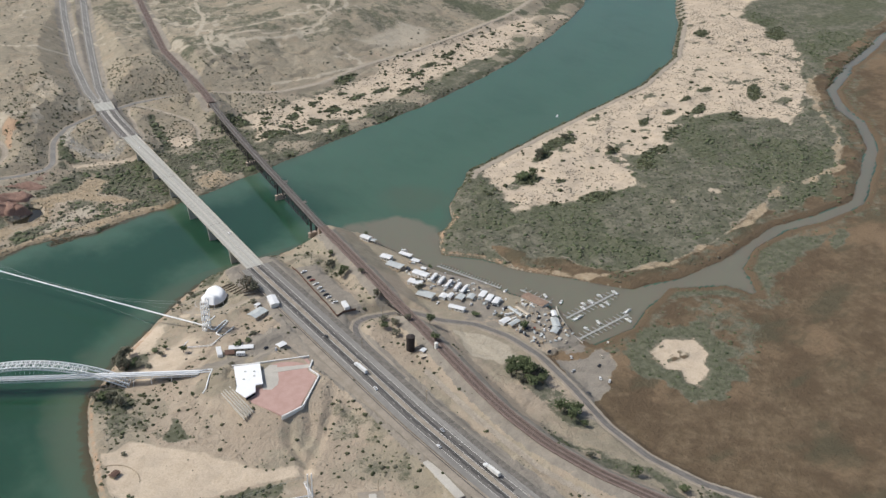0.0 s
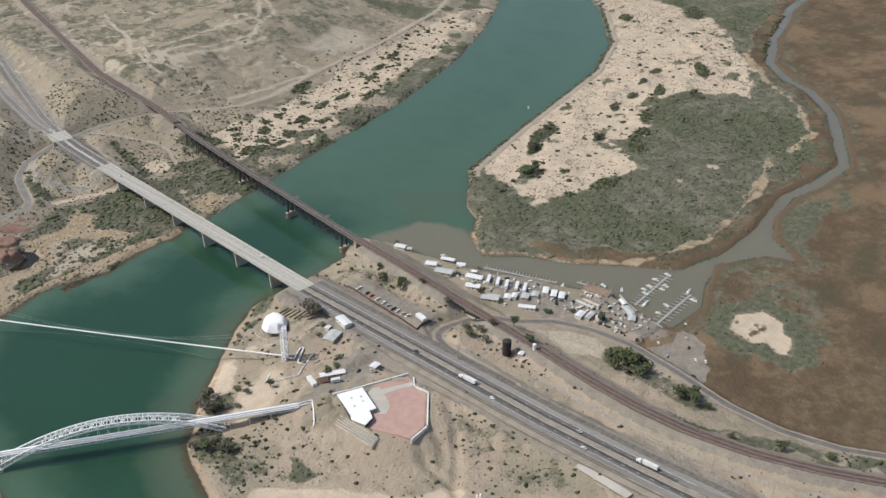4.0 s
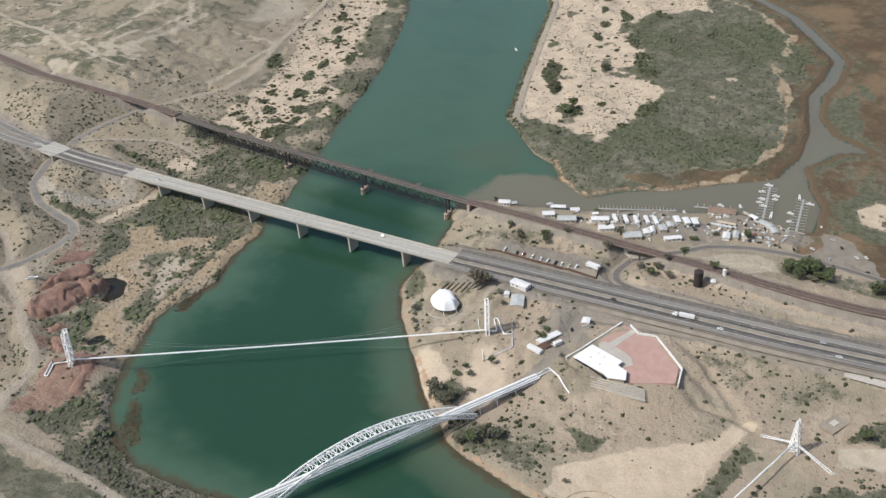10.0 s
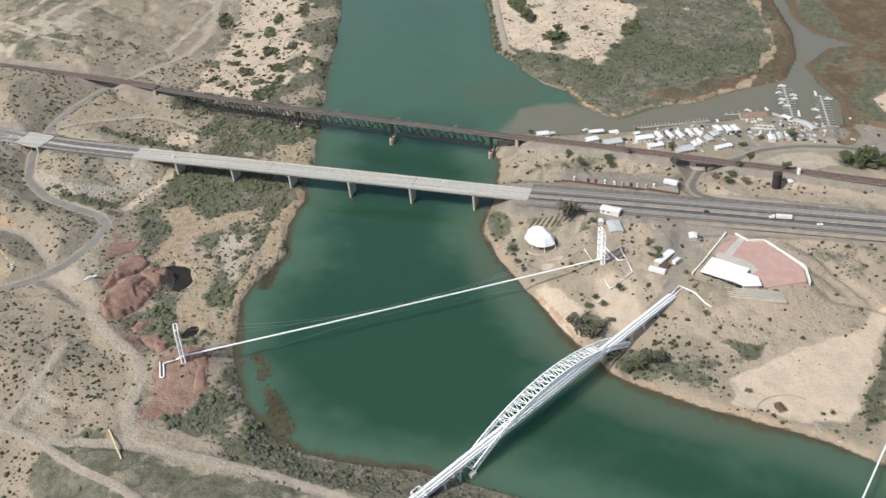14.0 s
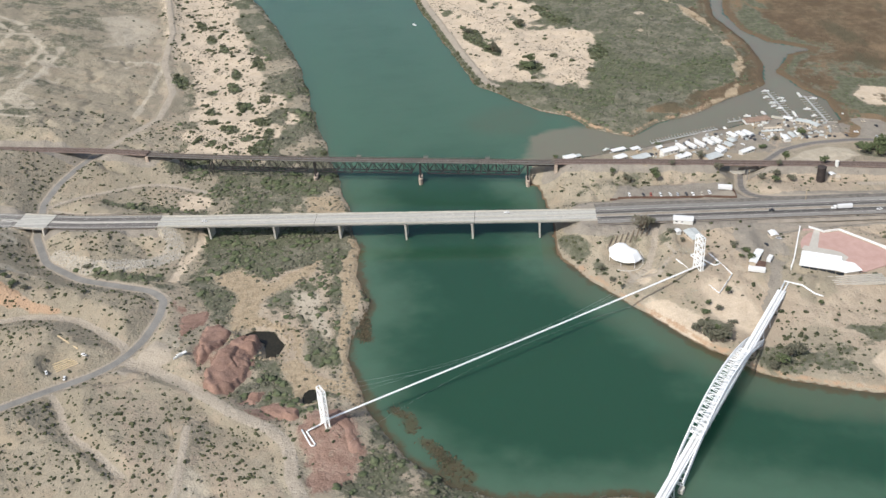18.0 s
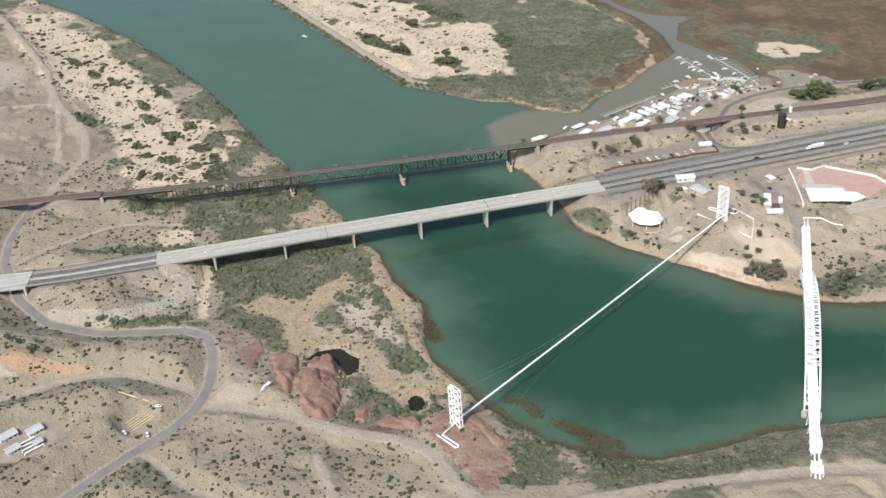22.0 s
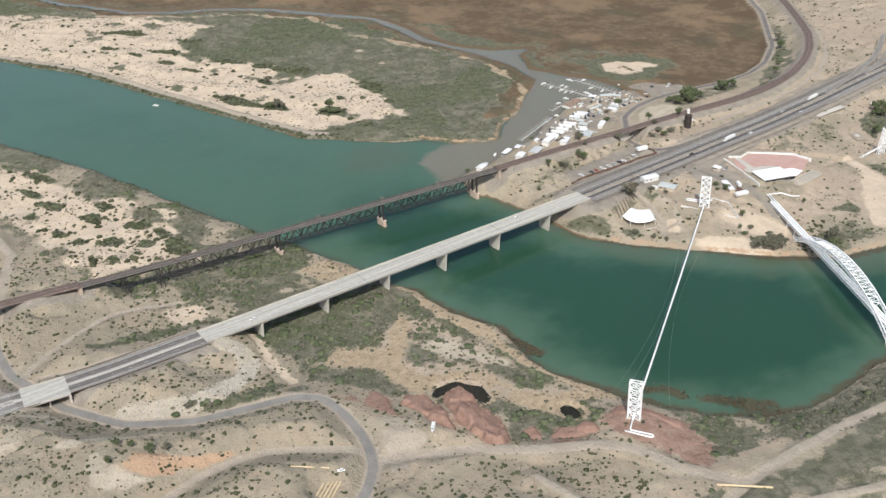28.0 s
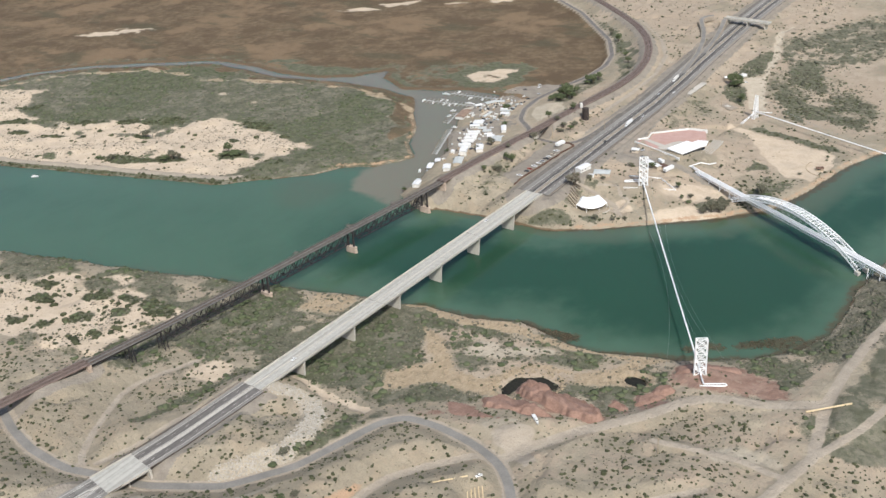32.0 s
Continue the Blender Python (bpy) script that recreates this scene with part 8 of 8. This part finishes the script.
scatter("cane_reeds", "dry tan cane reeds on the bank", "reeds", LEAF_DRY, (40, 520, 1040, 1260), 44000, lambda i, j, x, y: C["reed"][i, j] * (DD[i, j] > 0.5) * (region(x, y, POOL, 2) < 0.3) * 0.5, (0.4, 1.1), 7, 0.4)
scatter("desert_bushes", "separate small dark bushes on stony ground", "shrub", LEAF_SHRUB, (-60, 660, 1100, 1560), 44000, lambda i, j, x, y: P_OPEN[i, j] * ON_WEST[i, j] * (1 - C["red"][i, j]) * (1 - 0.8 * C["pale"][i, j]) * (0.14 + 0.34 * PATCHY[i, j]), (0.55, 2.2), 8, 0.85)
scatter("desert_bushes", "pale grey tufts on stony ground", "shrub", LEAF_GREY, (-60, 660, 1000, 1560), 12000, lambda i, j, x, y: P_OPEN[i, j] * ON_WEST[i, j] * (1 - C["red"][i, j]) * (0.1 + 0.4 * PATCHY2[i, j]), (0.5, 1.6), 28, 0.6)
scatter("desert_bushes", "small dark desert bushes on far stony ground", "shrub", LEAF_OLIVE, (300, 1500, 1400, 2200), 8000, lambda i, j, x, y: P_OPEN[i, j] * ON_WEST[i, j] * (0.1 + 0.5 * PATCHY[i, j]), (0.9, 3.2), 9, 0.7)
scatter("bank_bushes", "scattered olive bushes on the sandy bank", "shrub", LEAF_SHRUB, (120, 480, 380, 930), 26000, lambda i, j, x, y: DRY[i, j] * EAST[i, j] * (~MARSH[i, j]) * ((0.018 + 0.26 * PATCHY2[i, j] * (0.35 + 0.65 * PATCHY[i, j]) * (0.6 + 0.6 * soft(y, 640, 760))) * (1 - C["sand"][i, j]) ** 3 + 0.22 * C["brush"][i, j]), (0.55, 2.2), 10, 0.8, SHAPES)
scatter("bank_bushes", "grey dry bushes on the sandy bank", "shrub", LEAF_GREY, (120, 480, 380, 930), 16000, lambda i, j, x, y: DRY[i, j] * EAST[i, j] * (~MARSH[i, j]) * ((0.05 + 0.16 * PATCHY[i, j]) * (1 - C["sand"][i, j]) + 0.3 * C["brush"][i, j]), (0.4, 1.5), 11, 0.7)
scatter("bank_bushes", "olive thickets in the hollows of the bank", "shrub", LEAF_SAGE, (120, 680, 240, 930), 16000, lambda i, j, x, y: DRY[i, j] * EAST[i, j] * (~MARSH[i, j]) * C["brush"][i, j] * 0.7, (0.6, 1.9), 30, 0.7)
scatter("bank_bushes", "dark bushes beside the southern highway", "shrub", LEAF_SHRUB, (300, 700, -200, 400), 9000, lambda i, j, x, y: DRY[i, j] * EAST[i, j] * (~MARSH[i, j]) * (0.10 + 0.5 * PATCHY2[i, j] * PATCHY[i, j]), (0.8, 2.8), 33, 0.8)
scatter("riprap_stones", "pale grey riprap stones round the bridge bench", "stones", PALE_ROCK, (305, 400, 1268, 1402), 26000, lambda i, j, x, y: band(x, y, RIPRAP, 7, 3) * (1 - C["dirt"][i, j]) * 0.85, (0.35, 1.1), 41, 0.8, SHAPES_LOW, False)
scatter("pool_reeds", "tan cane reeds round the dark pool", "reeds", LEAF_DRY, (200, 270, 1140, 1205), 5000, lambda i, j, x, y: region(x, y, POOL, 14) * (region(x, y, POOL, 2) < 0.3) * (1 - C["red"][i, j]) * 0.6, (0.6, 1.7), 31, 1.1)
scatter("far_brush", "olive brush in the southern wash", "brush", LEAF_OLIVE, (100, 420, -300, 560), 12000, lambda i, j, x, y: P_BRUSH[i, j] * EAST[i, j] * 0.7, (1.2, 4.0), 12, 0.7)
scatter("marsh_reeds", "olive reed tufts in the brown marsh", "reeds", LEAF_SAGE, (520, 1500, 380, 1000), 20000, lambda i, j, x, y: MARSH[i, j] * C["brush"][i, j] * (DD[i, j] > 2) * 0.7, (0.7, 2.2), 13, 0.45)
scatter("shore_fringe", "dark olive fringe of brush at the waterline", "brush", LEAF_SHRUB, (560, 1700, 960, 1600), 90000, lambda i, j, x, y: (DD[i, j] > 0.6) * (DD[i, j] < 6.5) * (ISLAND[i, j] * 0.75 + ON_WEST[i, j] * 0.12), (1.0, 2.8), 14, 0.9, SHAPES)
scatter("bank_fringe", "dense olive shrubs along the western shore", "brush", LEAF_OLIVE, (-20, 130, 760, 1130), 9000, lambda i, j, x, y: (DD[i, j] > 1) * (DD[i, j] < 40) * ON_WEST[i, j] * (1 - C["reed"][i, j]) * (1 - C["red"][i, j]) * (1 - C["dirt"][i, j]) * (x < 110) * 0.16, (0.7, 2.2), 15, 0.55, SHAPES)
scatter("bank_fringe", "pale grey brush along the western shore", "brush", LEAF_GREY, (-20, 130, 760, 1130), 9000, lambda i, j, x, y: (DD[i, j] > 1) * (DD[i, j] < 44) * ON_WEST[i, j] * (1 - C["reed"][i, j]) * (1 - C["red"][i, j]) * (1 - C["dirt"][i, j]) * (x < 110) * 0.5, (0.5, 1.9), 35, 0.6)
scatter("water_reeds", "brown drowned reeds in the shallows", "reeds", LEAF_RUST, (40, 330, 990, 1130), 60000, lambda i, j, x, y: join(*[band(x, y, line, 4.5, 4.5) for line in DROWNED]) * (DD[i, j] < 1.5) * (0.15 + 0.6 * PATCHY2[i, j]), (0.4, 1.3), 16, 0.18)


# ---- from plan units to metres ----
for me in bpy.data.meshes:
    me.transform(Matrix.Scale(PLAN, 4))
for ob in scene.objects:
    if ob.type != "CAMERA":
        ob.location = ob.location * PLAN
